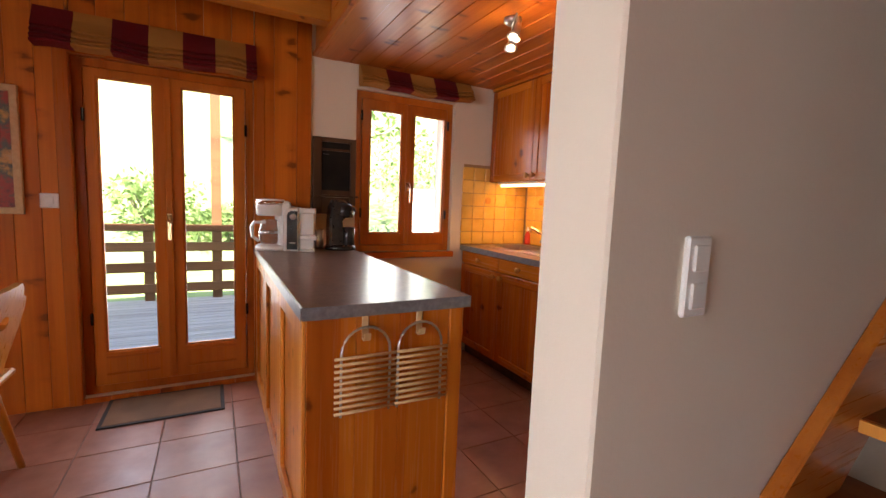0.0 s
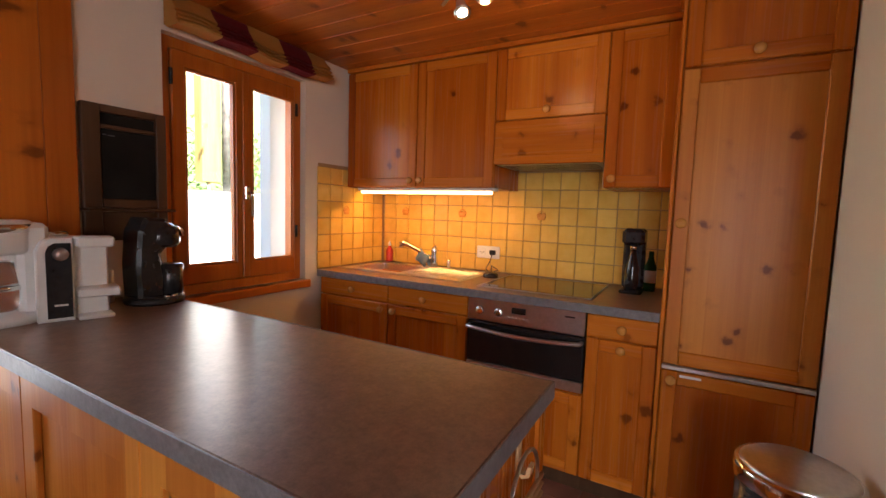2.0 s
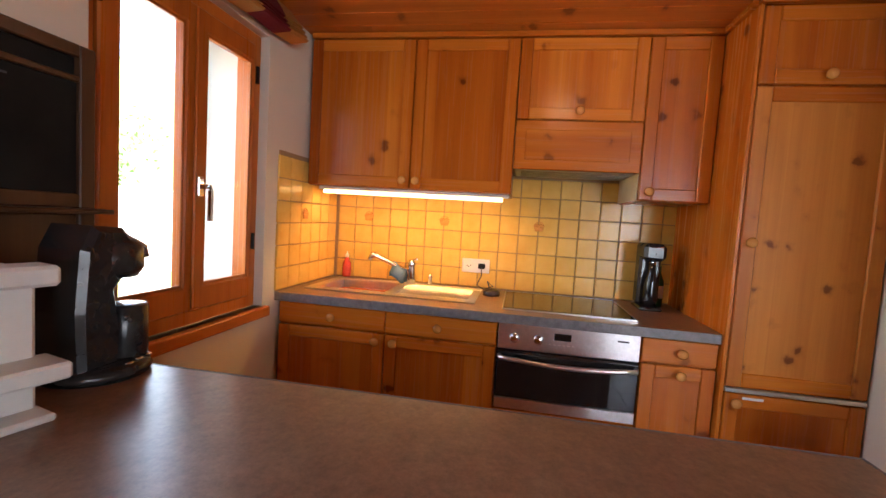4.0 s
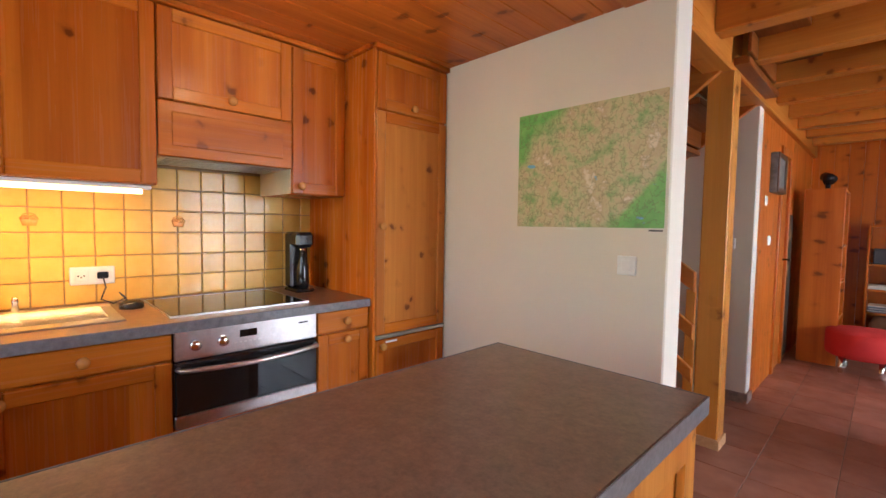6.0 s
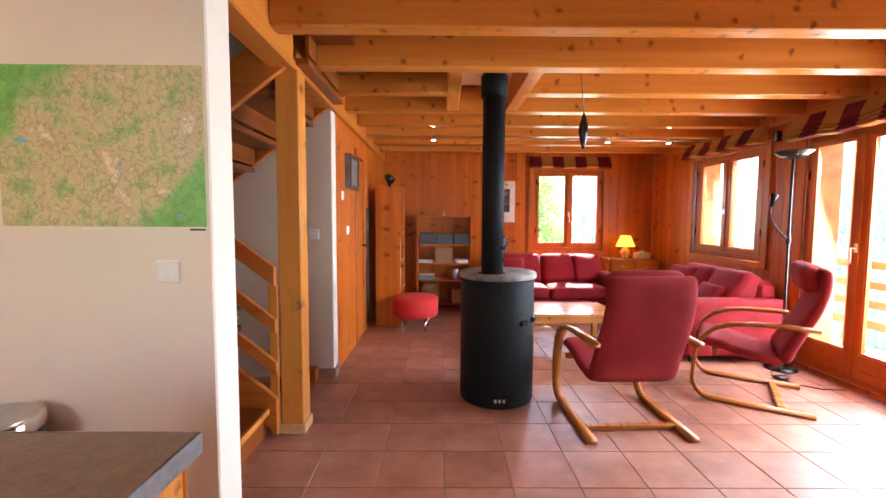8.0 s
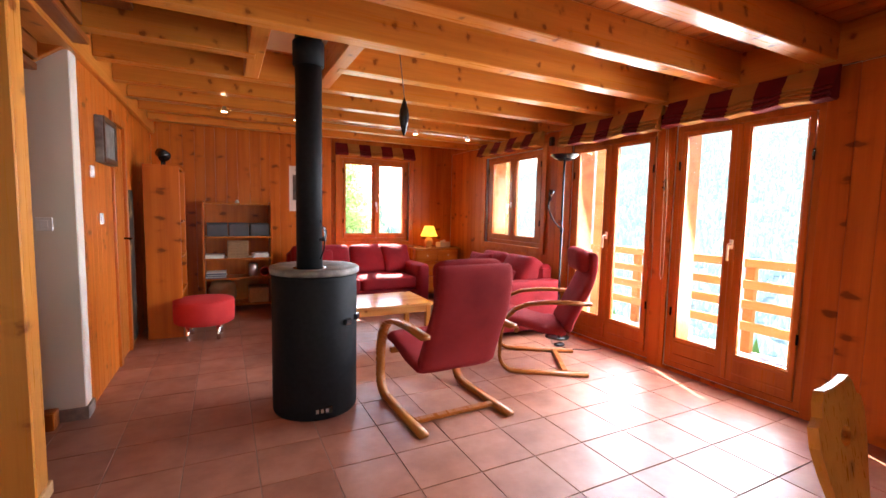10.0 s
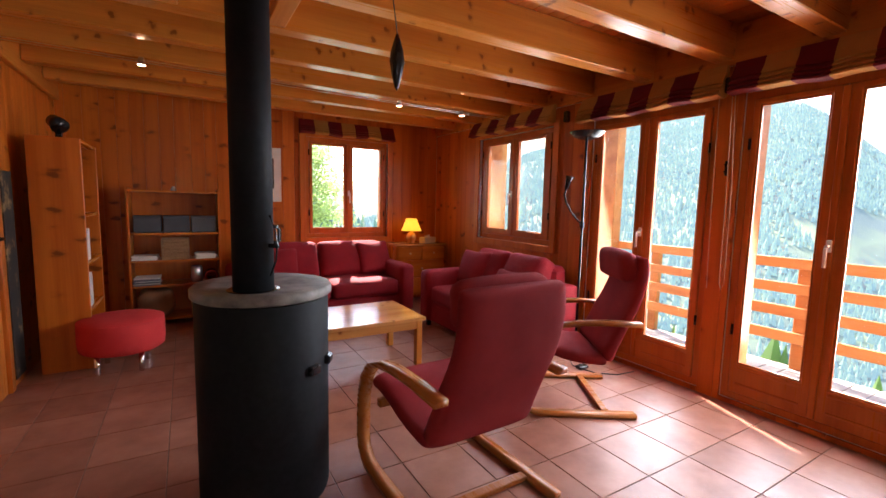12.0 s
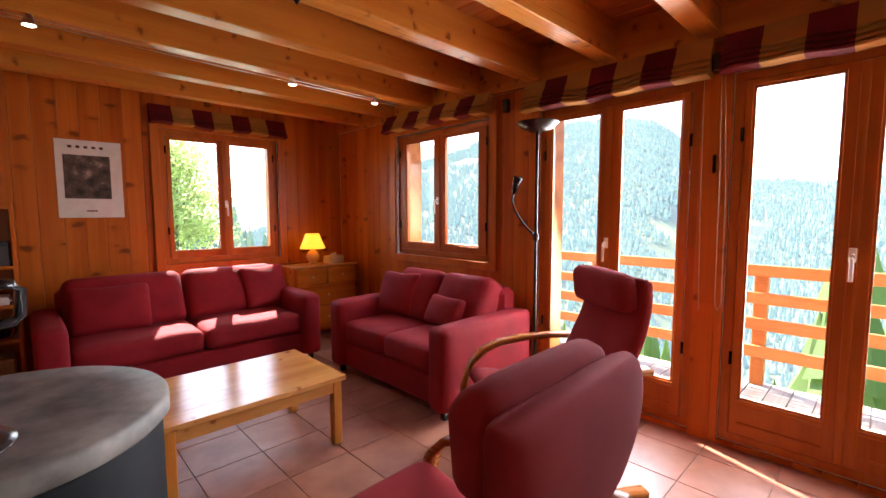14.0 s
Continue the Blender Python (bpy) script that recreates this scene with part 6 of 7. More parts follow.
bmesh.ops.translate(bm, verts=bm.verts[:], vec=(0, 0, 0.069))
part("ring", bm, "soap", sp, "orange ring", True)
gl_ = thing("glass_jar", pose(-0.27, -3.90, 0.421), "tall grey glass jar", "jar")
part("body", lathe([(0.05, 0), (0.055, 0.01), (0.055, 0.15), (0.045, 0.165), (0, 0.166)], 22), "steel", gl_, "", True)
sk_ = thing("log_sack", pose(0.10, -3.90, 0.081), "slumped brown cloth bag on the lowest shelf", "bag")
bm = cushion(0.17, 0.12, 0.13, 0.09, 0.02, 8)
for v in bm.verts:
    v.co += Vector((noise.noise(v.co * 9), noise.noise(v.co * 9 + Vector((5, 0, 0))), noise.noise(v.co * 9 + Vector((0, 7, 0))))) * 0.03
bmesh.ops.translate(bm, verts=bm.verts[:], vec=(0, 0, 0.14 - min(v.co.z for v in bm.verts) - 0.14))
part("cloth", bm, "brown_bag", sk_, "", True)
bs2 = thing("low_basket", pose(-0.33, -3.93, 0.081), "brown wicker box on the lowest shelf", "basket")
part("body", box(-0.12, 0.12, -0.12, 0.12, 0, 0.20, 0.01), "wicker", bs2)
figure = thing("shelf_ornament", pose(-0.09, -3.90, 1.368), "small white ornament on the bookcase", "ornament")
part("body", lathe([(0.022, 0), (0.026, 0.01), (0.012, 0.028), (0.016, 0.036), (0, 0.044)], 14), "white_pl", figure, "", True)

# tall shelf unit with its side towards the kitchen
ts = thing("tall_shelf", pose(0, 0, 0), "tall pine shelf unit standing against the pine wall", "shelf unit")
UX0, UX1, UY0, UY1 = 0.445, 0.745, -3.36, -2.72
part("side", box(UX0, UX1, UY1 - 0.025, UY1, 0, 1.705, 0.004), "plank", ts)
part("side", box(UX0, UX1, UY0, UY0 + 0.025, 0, 1.705, 0.004), "plank", ts)
for z in (0.06, 0.42, 0.78, 1.14, 1.68):
    part("shelf", box(UX0 + 0.004, UX1, UY0 + 0.025, UY1 - 0.025, z, z + 0.022, 0.002), "cab_y", ts)
part("back", box(UX1 - 0.01, UX1, UY0 + 0.025, UY1 - 0.025, 0.08, 1.68, 0), "plank", ts)
rnd = random.Random(4)
for z in (0.442, 0.802):
    y = -2.755
    for k in range(9):
        w = rnd.uniform(0.018, 0.04)
        h = rnd.uniform(0.18, 0.27)
        o = finish("book", box(-0.09, 0.09, -w, 0, 0, h, 0.002), rnd.choice(["paper", "book_dark", "white_pl", "cream"]))
        o.location = (UX0 + 0.11, y, z + 0.001)
        tagged(o, "upright book on the tall shelf", "book", "shelf books")
        y -= w + 0.001
ws = thing("clip_lamp", pose(0.59, -2.89, 1.706), "small dark clip-on spotlight on the shelf top", "lamp")
part("clip", box(-0.02, 0.02, -0.02, 0.02, 0, 0.05, 0.004), "dark_metal", ws)
part("head", tube([(0.03, 0.0, 0.13), (0.0, 0.03, 0.11), (-0.02, 0.06, 0.085)], [0.045, 0.05, 0.058], 20), "dark_metal", ws, "", True)
part("stem", tube([(0, 0, 0.045), (0.01, 0.01, 0.115)], 0.007, 8), "dark_metal", ws, "", True)

# pine side wall: door, hanging, box
dr1 = thing("inner_door", pose(0, 0, 0), "varnished pine inner door with its frame", "door")
part("leaf", box(XP + 0.005, XP + 0.016, -2.42, -2.03, 0.0, 1.96, 0.003), "frame_z", dr1)
part("frame", boxes([(XP - 0.018, XP + 0.02, -2.03, -1.96, 0, 2.04), (XP - 0.018, XP + 0.02, -2.49, -2.42, 0, 2.04), (XP - 0.018, XP + 0.02, -2.42, -2.03, 1.965, 2.04)], 0.004), "frame_z", dr1)
part("handle", tube([(XP + 0.004, -2.36, 1.02), (XP - 0.05, -2.36, 1.02), (XP - 0.055, -2.34, 1.02), (XP - 0.055, -2.25, 1.02)], 0.009, 8), "dark_metal", dr1, "dark lever handle", True)
hg = thing("wall_hanging", pose(0, 0, 0), "tall narrow dark patterned wall hanging", "wall hanging")
part("cloth", box(XP - 0.012, XP - 0.002, -2.74, -2.54, 0.05, 1.45, 0.002), "hanging", hg)
wb = thing("wall_box", pose(0, 0, 0), "grey-green framed box on the pine wall", "box")
part("body", box(XP - 0.05, XP - 0.001, -1.88, -1.50, 1.60, 1.92, 0.004), "stone", wb)
part("frame", boxes([(XP - 0.06, XP - 0.05, -1.88, -1.50, 1.88, 1.92), (XP - 0.06, XP - 0.05, -1.88, -1.50, 1.60, 1.64), (XP - 0.06, XP - 0.05, -1.54, -1.50, 1.64, 1.88), (XP - 0.06, XP - 0.05, -1.88, -1.84, 1.64, 1.88)], 0.003), "dark_wood", wb)

# poster, chest of drawers, lamps
ps = thing("poster", pose(0, 0, 0), "paper poster with a dark photograph and small print", "poster")
part("sheet", box(-1.18, -0.755, YB + 0.001, YB + 0.004, 1.275, 1.90, 0), "paper", ps)
part("photo", box(-1.10, -0.80, YB + 0.0045, YB + 0.0055, 1.43, 1.78, 0), "photo", ps, "dark photograph")
for k in range(5):
    part("letter_bar", box(-1.06 + k * 0.05, -1.035 + k * 0.05, YB + 0.0045, YB + 0.0055, 1.835, 1.855, 0), "dark_wood", ps)
part("caption", box(-1.0, -0.93, YB + 0.0045, YB + 0.0055, 1.325, 1.335, 0), "dark_wood", ps)

cd = thing("chest_of_drawers", pose(0, 0, 0), "pine chest of drawers in the corner", "chest of drawers")
CX0, CX1, CY0, CY1 = -3.235, -2.49, -4.12, -3.70
part("body", box(CX0 + 0.01, CX1 - 0.01, CY0, CY1 - 0.02, 0.05, 0.735, 0.003), "cab_z", cd)
part("top", box(CX0, CX1, CY0, CY1 + 0.005, 0.736, 0.76, 0.005), "table", cd)
half = (CX0 + CX1) / 2
for z0, z1, spans in ((0.56, 0.72, ((CX0 + 0.03, half - 0.008), (half + 0.008, CX1 - 0.03))), (0.33, 0.545, ((CX0 + 0.03, CX1 - 0.03),)), (0.08, 0.315, ((CX0 + 0.03, CX1 - 0.03),))):
    for a, b_ in spans:
        d = part("drawer", box(a, b_, CY1 - 0.02, CY1 - 0.004, z0, z1, 0.004), "cab_x", cd)
        bm = lathe([(0.008, 0), (0.015, 0.012), (0.012, 0.022), (0, 0.024)], 14)
        bmesh.ops.rotate(bm, verts=bm.verts[:], cent=(0, 0, 0), matrix=Matrix.Rotation(radians(-90), 3, "X"))
        bmesh.ops.translate(bm, verts=bm.verts[:], vec=((a + b_) / 2, CY1 - 0.004, (z0 + z1) / 2))
        part("knob", bm, "beech", d, "turned wooden knob", True)
for x in (CX0 + 0.02, CX1 - 0.06):
    for y in (CY0 + 0.01, CY1 - 0.06):
        part("foot", box(x, x + 0.04, y, y + 0.04, 0, 0.05, 0.003), "cab_z", cd)
tl = thing("table_lamp", pose(-2.80, -3.90, 0.761), "lit table lamp with a yellow shade and ceramic base", "table lamp")
part("base", lathe([(0.045, 0), (0.05, 0.008), (0.04, 0.018), (0.066, 0.05), (0.070, 0.085), (0.052, 0.125), (0.022, 0.145), (0.016, 0.165), (0, 0.166)], 28), "lamp_base", tl, "round orange ceramic base", True)
bm = lathe([(0.068, 0.325), (0.070, 0.325), (0.135, 0.165), (0.133, 0.165)], 36)
part("shade", bm, "shade", tl, "glowing yellow fabric shade", True)
tb = thing("tissue_box", pose(-3.03, -3.86, 0.761, 0, 0, 20), "patterned tissue box with a tissue showing", "tissue box")
part("box", box(-0.11, 0.11, -0.055, 0.055, 0, 0.075, 0.004), "cream", tb)
part("tissue", prism([(-0.04, 0.075), (0.04, 0.075), (0.055, 0.10), (0.01, 0.095), (-0.03, 0.11)], -0.01, 0.01), "paper", tb, "white tissue")

fl = thing("floor_lamp", pose(-3.09, -1.235, 0), "tall dark uplighter floor lamp with a reading arm", "floor lamp")
part("foot", lathe([(0.125, 0), (0.128, 0.01), (0.10, 0.022), (0.02, 0.03), (0, 0.031)], 32), "dark_metal", fl, "", True)
part("pole", tube([(0, 0, 0.028), (0, 0, 1.855)], 0.011, 12), "dark_metal", fl, "", True)
part("bowl", lathe([(0.0, 1.853), (0.05, 1.856), (0.105, 1.88), (0.140, 1.915), (0.142, 1.918), (0.134, 1.916), (0.10, 1.888), (0.0, 1.868)], 36), "dark_metal", fl, "shallow uplighter bowl", True)
arm = part("reading_arm", tube([(0, 0, 1.15), (0.01, -0.04, 1.18), (0.03, -0.10, 1.25), (0.04, -0.155, 1.33), (0.045, -0.17, 1.40), (0.045, -0.155, 1.46)], 0.008, 8), "dark_metal", fl, "bent reading arm", True)
part("head", tube([(0.045, -0.155, 1.45), (0.05, -0.13, 1.52), (0.052, -0.115, 1.555)], [0.018, 0.026, 0.034], 16), "dark_metal", arm, "small reading lamp head", True)
part("joint", lathe([(0.017, 1.12), (0.02, 1.13), (0.02, 1.16), (0.017, 1.17)], 14), "dark_metal", fl, "", True)
part("cable", tube([(0.10, 0.02, 0.01), (0.22, 0.18, 0.006), (0.18, 0.38, 0.006), (0.05, 0.48, 0.006), (-0.12, 0.50, 0.006)], 0.004, 6), "black_cord", fl, "", True)
part("foot_switch", box(0.14, 0.24, 0.22, 0.28, 0.001, 0.03, 0.008), "black_pl", fl, "black foot switch")

orn = thing("hanging_ornament", pose(-1.05, -0.565, 0), "dark carved spindle ornament hung on a cord", "ornament")
part("spindle", lathe([(0.0, 1.815), (0.010, 1.83), (0.026, 1.89), (0.035, 1.945), (0.030, 1.99), (0.014, 2.045), (0.006, 2.07), (0, 2.072)], 16), "dark_metal", orn, "", True)
part("cord", tube([(0, 0, 2.07), (0.0, -0.12, 2.47), (0, -0.12, ZC - 0.001)], 0.003, 6), "black_cord", orn, "", True)

# low-voltage spots on two wires between the joists
cs = thing("cable_lights", pose(0, -2.42, 0, 0, 0, 2.5), "low-voltage spots on two tensioned wires", "ceiling lamp")
for y in (-0.03, 0.03):
    part("wire", tube([(XB + 0.012, y, 2.235), (-1.2, y, 2.228), (XP - 0.02, y, 2.235)], 0.0022, 6), "steel", cs, "", True)
for x in (0.04, -0.62, -1.96, -2.68):
    s = part("spot", lathe([(0.016, 2.255), (0.02, 2.235), (0.030, 2.21), (0.031, 2.205)], 18, None, (x, 0)), "steel", cs, "small steel spot", True)
    part("bulb", lathe([(0.0, 2.199), (0.020, 2.203), (0.027, 2.206)], 18, None, (x, 0)), "bulb", s, "lit halogen bulb", True)

# ---------------------------------------------------------------- outdoors
def height(x, y):
    """Ground: level by the house, a valley on the balcony side and a wooded slope beyond; a bank behind the terrace."""
    h = -0.35
    if x < -5.2:
        d = -5.2 - x
        h -= 0.42 * min(d, 170.0)
        if d > 210:
            turn = math.degrees(math.atan2(y, -x))
            rise = max(0.0, min(1.0, (-11.0 - turn) / 11.0))
            h += (0.185 + 0.165 * rise * rise * (3 - 2 * rise)) * (min(d, 900.0) - 210) + 14 * noise.noise(Vector((x * 0.006, y * 0.006, 0)))
    if y < -6:
        d = -6 - y
        h -= 0.10 * min(d, 60.0)
        if d > 60:
            h += 0.09 * (min(d, 600) - 60)
    if y > 6.8:
        h += 0.32 * min(y - 6.8, 60.0) + 0.25 * noise.noise(Vector((x * 0.3, y * 0.3, 1)))
    if x > 8:
        h += 0.10 * min(x - 8, 200.0)
    return h


def grid_line(lo, hi, fine, span):
    out, v, s = [0.0], 0.0, fine
    while v < hi:
        s = fine if v < span else s * 1.12
        v += s
        out.append(min(v, hi))
    v, s = 0.0, fine
    while v > lo:
        s = fine if -v < span else s * 1.12
        v -= s
        out.insert(0, max(v, lo))
    return out


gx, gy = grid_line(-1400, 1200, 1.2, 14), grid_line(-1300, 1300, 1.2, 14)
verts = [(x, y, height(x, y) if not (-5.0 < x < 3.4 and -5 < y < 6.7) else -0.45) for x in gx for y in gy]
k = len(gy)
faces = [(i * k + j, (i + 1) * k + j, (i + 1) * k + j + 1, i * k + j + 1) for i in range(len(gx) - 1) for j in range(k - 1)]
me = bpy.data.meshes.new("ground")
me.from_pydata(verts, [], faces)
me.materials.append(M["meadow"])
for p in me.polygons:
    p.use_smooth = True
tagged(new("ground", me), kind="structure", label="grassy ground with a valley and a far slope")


def forest(name, spots, mat, label):
    """Many small firs, each three ragged cones."""
    vs, fs = [], []
    rnd = random.Random(name)
    for x, y, z, h in spots:
        r = h * rnd.uniform(0.17, 0.28)
        for z0, z1, rr in ((0.08, 0.55, 1.0), (0.34, 0.80, 0.72), (0.60, 1.0, 0.45)):
            b0 = len(vs)
            n_ = 6
            a0 = rnd.random() * 6
            for q in range(n_):
                w = r * rr * rnd.uniform(0.75, 1.15)
                vs.append((x + w * math.cos(a0 + q * 2 * math.pi / n_), y + w * math.sin(a0 + q * 2 * math.pi / n_), z + h * (z0 + rnd.uniform(-0.03, 0.03))))
            vs.append((x, y, z + h * z1))
            fs += [(b0 + q, b0 + (q + 1) % n_, b0 + n_) for q in range(n_)]
    me = bpy.data.meshes.new(name)
    me.from_pydata(vs, [], fs)
    me.materials.append(M[mat])
    return tagged(new(name, me), label, "forest", "", "stuff")


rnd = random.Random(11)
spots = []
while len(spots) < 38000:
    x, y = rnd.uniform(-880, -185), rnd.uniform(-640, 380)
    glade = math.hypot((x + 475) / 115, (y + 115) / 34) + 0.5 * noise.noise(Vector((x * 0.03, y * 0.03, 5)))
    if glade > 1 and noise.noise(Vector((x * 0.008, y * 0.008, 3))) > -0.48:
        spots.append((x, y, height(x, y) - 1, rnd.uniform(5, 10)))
forest("far_forest", spots, "far_conifer", "dense firs on the far valley slope, made to glow pale blue")
spots = []
while len(spots) < 260:
    x, y = rnd.uniform(-120, -22), rnd.uniform(-110, 60)
    if noise.noise(Vector((x * 0.03, y * 0.03, 7))) > -0.05:
        spots.append((x, y, height(x, y) - 1, rnd.uniform(7, 12)))
forest("valley_forest", spots, "leaf", "light green trees lower in the valley")
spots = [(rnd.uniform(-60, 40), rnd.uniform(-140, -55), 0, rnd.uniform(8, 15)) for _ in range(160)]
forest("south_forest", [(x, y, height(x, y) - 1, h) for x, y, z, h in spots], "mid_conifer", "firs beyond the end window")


def leaf_cloud(bm, centre, spread, count, size, rnd):
    for _ in range(count):
        d = Vector((rnd.gauss(0, 1), rnd.gauss(0, 1), rnd.gauss(0, 0.8))) * 0.5
        p = Vector(centre) + Vector((d.x * spread[0], d.y * spread[1], d.z * spread[2]))
        a = Vector((rnd.uniform(-1, 1), rnd.uniform(-1, 1), rnd.uniform(-1, 1))).normalized() * size
        c_ = a.cross(Vector((rnd.uniform(-1, 1), rnd.uniform(-1, 1), rnd.uniform(-1, 1)))).normalized() * size * 0.5
        bm.faces.new([bm.verts.new(p + a), bm.verts.new(p + c_), bm.verts.new(p - a), bm.verts.new(p - c_)])


def tree(x, y, h, spread, label, seed, trunk_r=0.14, leaves=900, size=0.16, mat="leaf", low=0.22, loose=0.75):
    z = height(x, y)
    t = thing("tree", pose(x, y, z - 0.1), label, "tree", "trees round the house")
    rnd = random.Random(seed)
    part("trunk", tube([(0, 0, 0), (0.03, 0.02, h * 0.3), (-0.04, 0.05, h * 0.6), (0.02, 0.0, h * 0.9)], [trunk_r, trunk_r * 0.85, trunk_r * 0.55, trunk_r * 0.2], 10), "bark", t, "rough trunk", True)
    bm = bmesh.new()
    for q in range(9):
        a = q * 2.4
        z0 = h * (low + (0.9 - low) / 9 * q)
        ln = spread * rnd.uniform(0.6, 1.0) * (1.1 - 0.07 * q)
        end = (ln * math.cos(a), ln * math.sin(a), z0 + h * 0.10)
        part("limb", tube([(0, 0, z0), (end[0] * 0.5, end[1] * 0.5, z0 + h * 0.07), end], [trunk_r * 0.4, trunk_r * 0.25, trunk_r * 0.08], 6), "bark", t, "", True)
        leaf_cloud(bm, (end[0] * 0.85, end[1] * 0.85, end[2]), (spread * loose, spread * loose, h * 0.2 * loose), leaves // 9, size, rnd)
    part("crown", bm, mat, t, "loose leafy crown")
    return t


tree(0.9, 15.0, 8.0, 1.5, "tall tree with pale bark behind the terrace", 2, 0.16, 1000, 0.13, "leaf", 0.35, 0.5)
tree(2.4, 8.6, 3.9, 1.5, "broadleaf tree beside the terrace", 3, 0.09, 700, 0.08, "leaf", 0.55, 0.45)
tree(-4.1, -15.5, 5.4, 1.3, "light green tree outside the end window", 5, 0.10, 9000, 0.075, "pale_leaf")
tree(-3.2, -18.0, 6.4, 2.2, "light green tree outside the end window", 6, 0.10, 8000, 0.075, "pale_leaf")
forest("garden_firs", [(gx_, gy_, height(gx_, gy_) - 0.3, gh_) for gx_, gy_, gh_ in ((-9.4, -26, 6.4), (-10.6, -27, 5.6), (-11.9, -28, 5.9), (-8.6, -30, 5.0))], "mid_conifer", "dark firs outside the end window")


def bush(x, y, r, h, label, seed, mat="shrub"):
    z = height(x, y)
    b_ = thing("bush", pose(x, y, z - 0.05), label, "bush", "garden bushes")
    rnd = random.Random(seed)
    bm = bmesh.new()
    for q in range(14):
        leaf_cloud(bm, (rnd.uniform(-r, r) * 0.7, rnd.uniform(-r, r) * 0.7, h * rnd.uniform(0.25, 0.8)), (r * 0.6, r * 0.6, h * 0.35), 90, 0.06, rnd)
    for q in range(5):
        part("stem", tube([(0, 0, 0), (rnd.uniform(-r, r) * 0.5, rnd.uniform(-r, r) * 0.5, h * 0.7)], [0.02, 0.008], 6), "bark", b_)
    part("foliage", bm, mat, b_)
    return b_


bush(-0.75, 9.4, 0.75, 1.0, "loose green bush behind the terrace rail", 1, "leaf")
bush(0.45, 9.0, 0.6, 0.7, "loose green bush behind the terrace rail", 2, "leaf")
bush(2.55, 7.35, 0.55, 1.05, "rounded grey-green bush below the kitchen window", 4)
bush(5.2, 11.5, 1.6, 2.0, "green hedge behind the low white wall", 5, "leaf")
bush(7.6, 11.8, 1.6, 2.1, "green hedge behind the low white wall", 6, "leaf")

# balcony on the valley side
bal = tagged(finish("balcony_floor", boxes([(-4.72, XBO - 0.002, y0, y0 + 0.135, -0.09, -0.05) for y0 in [-5.0 + 0.14 * q for q in range(56)]], 0.003), "deck"), kind="structure", label="grey weathered balcony boards")
tagged(finish("balcony_slab", box(-4.72, XBO - 0.002, -5.0, 2.84, -0.25, -0.092, 0), "rail"), kind="structure")
fr_ = thing("balcony_rail", pose(0, 0, 0), "orange wooden balcony railing with four flat boards", "railing")
for z0, z1 in ((0.815, 0.905), (0.60, 0.69), (0.395, 0.49), (0.175, 0.27)):
    part("board", box(-4.63, -4.605, -5.0, 2.84, z0, z1, 0.005), "rail", fr_)
for y in (-4.2, -2.9, -1.55, -0.20, 1.15, 2.5):
    part("post", box(-4.70, -4.632, y - 0.045, y + 0.045, -0.05, 0.88, 0.005), "rail", fr_)
for y in (-4.25, -2.08, 2.7):
    c = thing("balcony_post", pose(-4.62, y, -0.05), "tall orange wooden roof post on the balcony", "post", "balcony posts")
    part("shaft", box(-0.0, 0.14, -0.07, 0.07, 0, 3.2, 0.006), "rail", c)

# terrace behind the kitchen
tagged(finish("terrace_floor", boxes([(-4.5, 3.4, y0, y0 + 0.115, -0.09, -0.05) for y0 in [YWO + 0.003 + 0.12 * q for q in range(23)]], 0.003), "deck"), kind="structure", label="grey weathered terrace boards")
tr_ = thing("terrace_rail", pose(0, 0, 0), "brown wooden terrace railing with four flat boards", "railing")
for z0, z1 in ((0.785, 0.87), (0.545, 0.655), (0.30, 0.415), (0.05, 0.16)):
    part("board", box(-4.5, 1.6, 6.44, 6.465, z0, z1, 0.005), "rail_x", tr_)
for x in (-3.6, -2.0, -0.50, 1.45):
    part("post", box(x - 0.05, x + 0.05, 6.467, 6.55, -0.05, 0.85, 0.005), "rail_x", tr_)
c = thing("terrace_post", pose(0.215, 6.53, -0.05), "tall brown wooden roof post at the terrace edge", "post")
part("shaft", box(-0.055, 0.055, -0.055, 0.055, 0, 3.6, 0.006), "rail_x", c)
tagged(finish("wing_wall", box(2.02, 2.35, YWO + 0.002, 4.07, -0.4, TOP, 0.004), "white_out"), kind="structure")
tagged(finish("garden_wall", box(3.62, 9.5, 8.5, 8.7, -0.4, 1.50, 0.01), "white_out"), kind="structure", label="low white rendered garden wall")
c = thing("garden_post", pose(4.52, 8.62, 1.5), "weathered timber post and drain pipe on the garden wall", "post")
part("timber", box(-0.17, 0.17, -0.10, 0.10, 0.16, 3.0, 0.01), "larch", c)
part("foot", tube([(0, 0, 0), (0, 0, 0.16)], 0.03, 10), "steel", c, "", True)
part("pipe", tube([(0.33, 0, 0), (0.33, 0, 3.0)], 0.07, 14), "stone", c, "grey drain pipe", True)

# ---------------------------------------------------------------- planks, floor tiles and wall tiles
cache = {}


def shared(key, build, mat):
    if key not in cache:
        bm = build()
        me = bpy.data.meshes.new(key[0])
        bm.normal_update()
        bm.to_mesh(me)
        bm.free()
        me.materials.append(M[mat])
        cache[key] = me
    return cache[key]


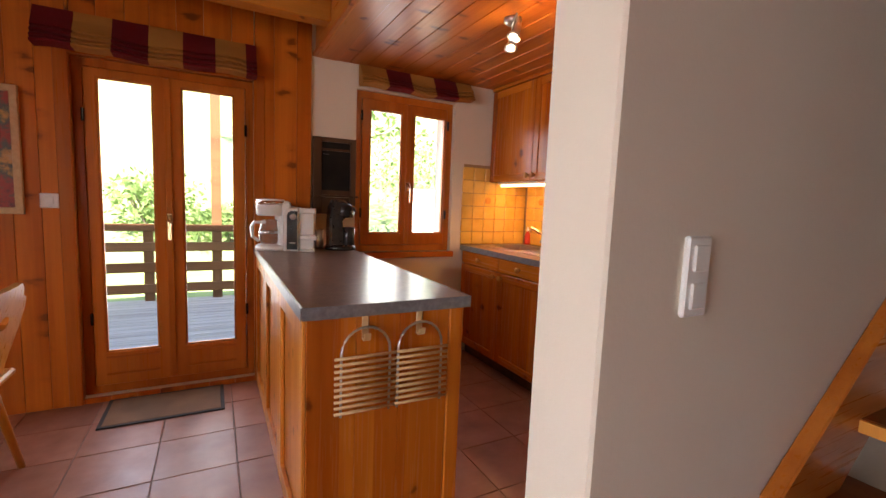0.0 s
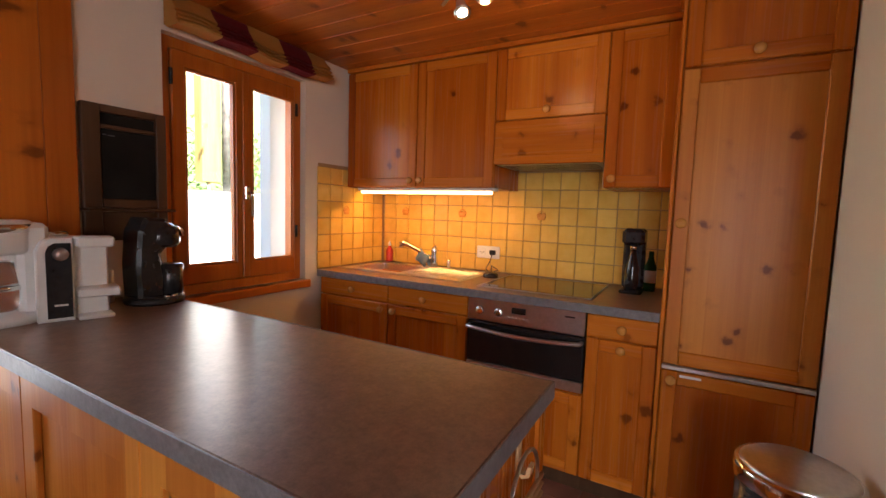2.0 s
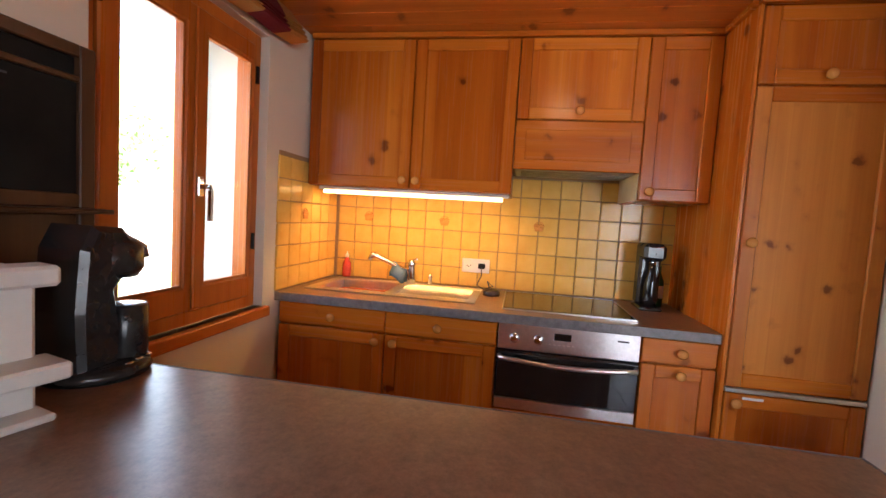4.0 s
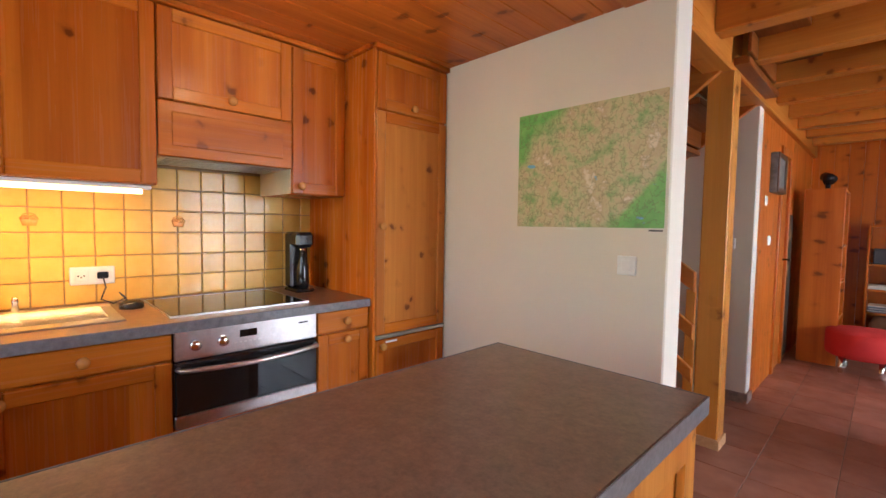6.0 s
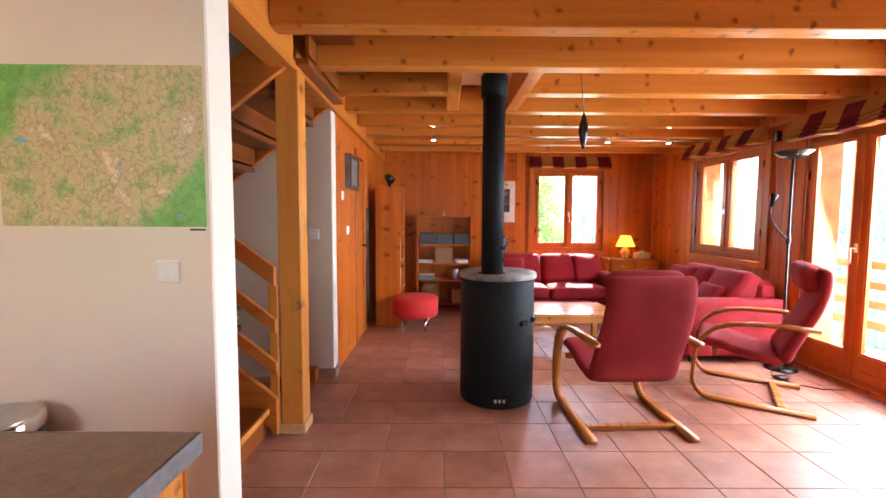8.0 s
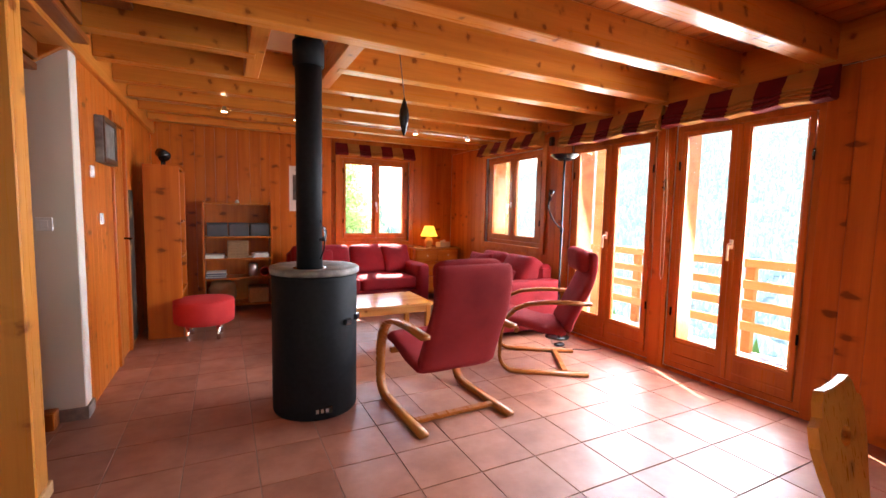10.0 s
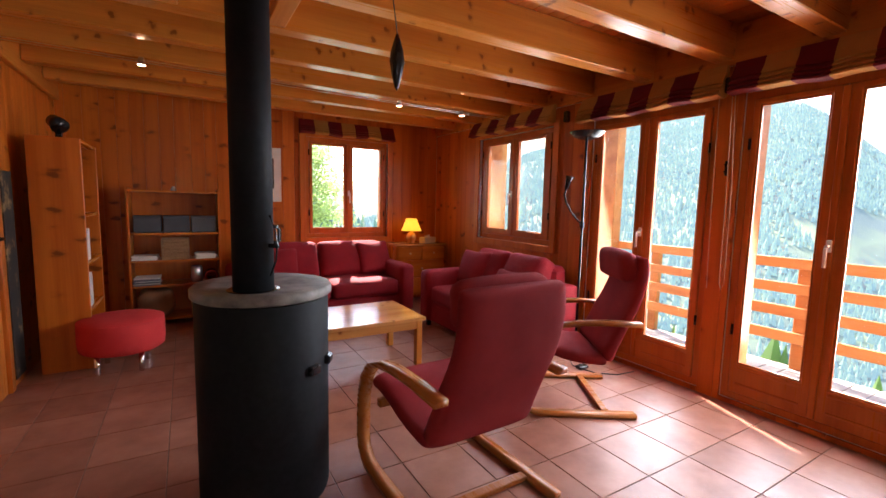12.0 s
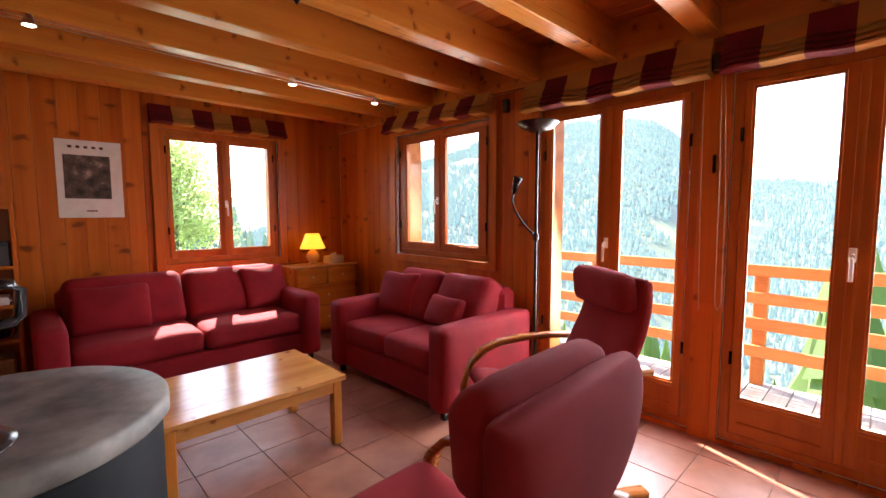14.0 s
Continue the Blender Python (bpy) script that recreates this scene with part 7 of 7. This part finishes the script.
def planking(wall, axis, u0, u1, face, sign, z0, z1, holes, seed, skip=()):
    """Upright pine boards in front of a wall. face: the plane they show; sign: the way they look."""
    rnd = random.Random(seed)
    u = u0
    while u < u1 - 0.01:
        w = min(rnd.choice((0.115, 0.13, 0.14, 0.15)), u1 - u)
        if u1 - u - w < 0.05:
            w = u1 - u
        cuts = sorted({u, u + w, *[c for h in holes for c in h[:2] if u + 0.001 < c < u + w - 0.001]})
        for a, c in zip(cuts, cuts[1:]):
            mid, spans, z = (a + c) / 2, [], z0
            for h in sorted((h for h in holes if h[0] < mid < h[1]), key=lambda h: h[2]):
                spans.append((z, h[2]))
                z = h[3]
            spans.append((z, z1))
            for s, e in spans:
                if e - s < 0.03 or c - a < 0.012:
                    continue
                wd, ln = round(c - a - 0.0012, 4), round(e - s, 3)
                me = shared(("plank", wd, ln), lambda: box(-wd / 2, wd / 2, 0, 0.02, 0, ln, 0.0022), "plank")
                ob = new("plank", me)
                rz = {("y", 1): 90, ("x", 1): 180, ("x", -1): 0, ("y", -1): -90}[(axis, sign)]
                ob.matrix_world = pose(face, mid, s, 0, 0, rz) if axis == "y" else pose(mid, face, s, 0, 0, rz)
                ob.parent = wall
        u += w


planking(wall_west, "y", YB, YW, XB, 1, 0, 2.235, [D1, D2, W2], 3)
planking(wall_south, "x", XB, XP, YB, 1, 0, ZC, [W1], 5)
planking(wall_north, "x", XB, 0.775, YW - 0.02, -1, 0, ZC, [PD], 7)
planking(wall_pine, "y", YB, -1.13, XP, -1, 0, 2.185, [(-2.47, -1.98, 0, 2.0)], 9)

# floor tiles, a third of a metre square
P = 0.337
tile_me = shared(("tile", P), lambda: box(-P / 2 + 0.0022, P / 2 - 0.0022, -P / 2 + 0.0022, P / 2 - 0.0022, -0.012, 0, 0.0018), "floor_tile")
cells = []
for i in range(-12, 10):
    for j in range(-15, 13):
        cx, cy = -0.070 + P / 2 + i * P, 0.155 + P / 2 + j * P
        if XB - 0.2 < cx < XK and YB - 0.2 < cy < YW + 0.1:
            cells.append((cx, cy))
near_cells = [c for c in cells if -3.4 < c[0] < 1.15 and -2.6 < c[1] < 3.6][:300]
for cx, cy in near_cells:
    ob = new("tile", tile_me)
    ob.location = (cx, cy, 0)
    ob.rotation_euler = (random.uniform(-0.0012, 0.0012), random.uniform(-0.0012, 0.0012), 0)
    ob.parent = floor
rest = [c for c in cells if c not in near_cells]
vs, fs = [], []
q = P / 2 - 0.0022
for cx, cy in rest:
    k = len(vs)
    vs += [(cx + sx * (q - ins), cy + sy * (q - ins), z) for ins, z in ((0, -0.012), (0, -0.0025), (0.0025, 0)) for sx, sy in ((-1, -1), (1, -1), (1, 1), (-1, 1))]
    for r in (0, 4):
        fs += [(k + r + a, k + r + (a + 1) % 4, k + r + 4 + (a + 1) % 4, k + r + 4 + a) for a in range(4)]
    fs.append((k + 8, k + 9, k + 10, k + 11))
me = bpy.data.meshes.new("further_tiles")
me.from_pydata(vs, [], fs)
me.materials.append(M["floor_tile_joined"])
ob = new("further_tiles", me)
ob.parent = floor
tagged(ob, kind="stuff")

# glazed tiles behind the worktop
PT, PH = 0.1085, 0.1057
wt = shared(("wall_tile", PT), lambda: box(-PT / 2 + 0.002, PT / 2 - 0.002, -0.006, 0.006, -PH / 2 + 0.002, PH / 2 - 0.002, 0.003), "wall_tile")
for j in range(6):
    z = 0.915 + PH / 2 + j * PH
    for i in range(19):
        y = YW - PT / 2 - 0.024 - i * PT
        if y > 1.55 and (j < 5 or 1.8 < y < 2.46):
            ob = new("wall_tile", wt)
            ob.matrix_world = pose(XK - 0.0195, y, z, random.uniform(-0.6, 0.6), 0, 90 + random.uniform(-0.6, 0.6))
            ob.parent = splash
    for i in range(6):
        x = XK - 0.03 - PT / 2 - i * PT
        ob = new("wall_tile", wt)
        ob.matrix_world = pose(x, YW - 0.0058, z, random.uniform(-0.6, 0.6), 0, random.uniform(-0.6, 0.6))
        ob.parent = splash
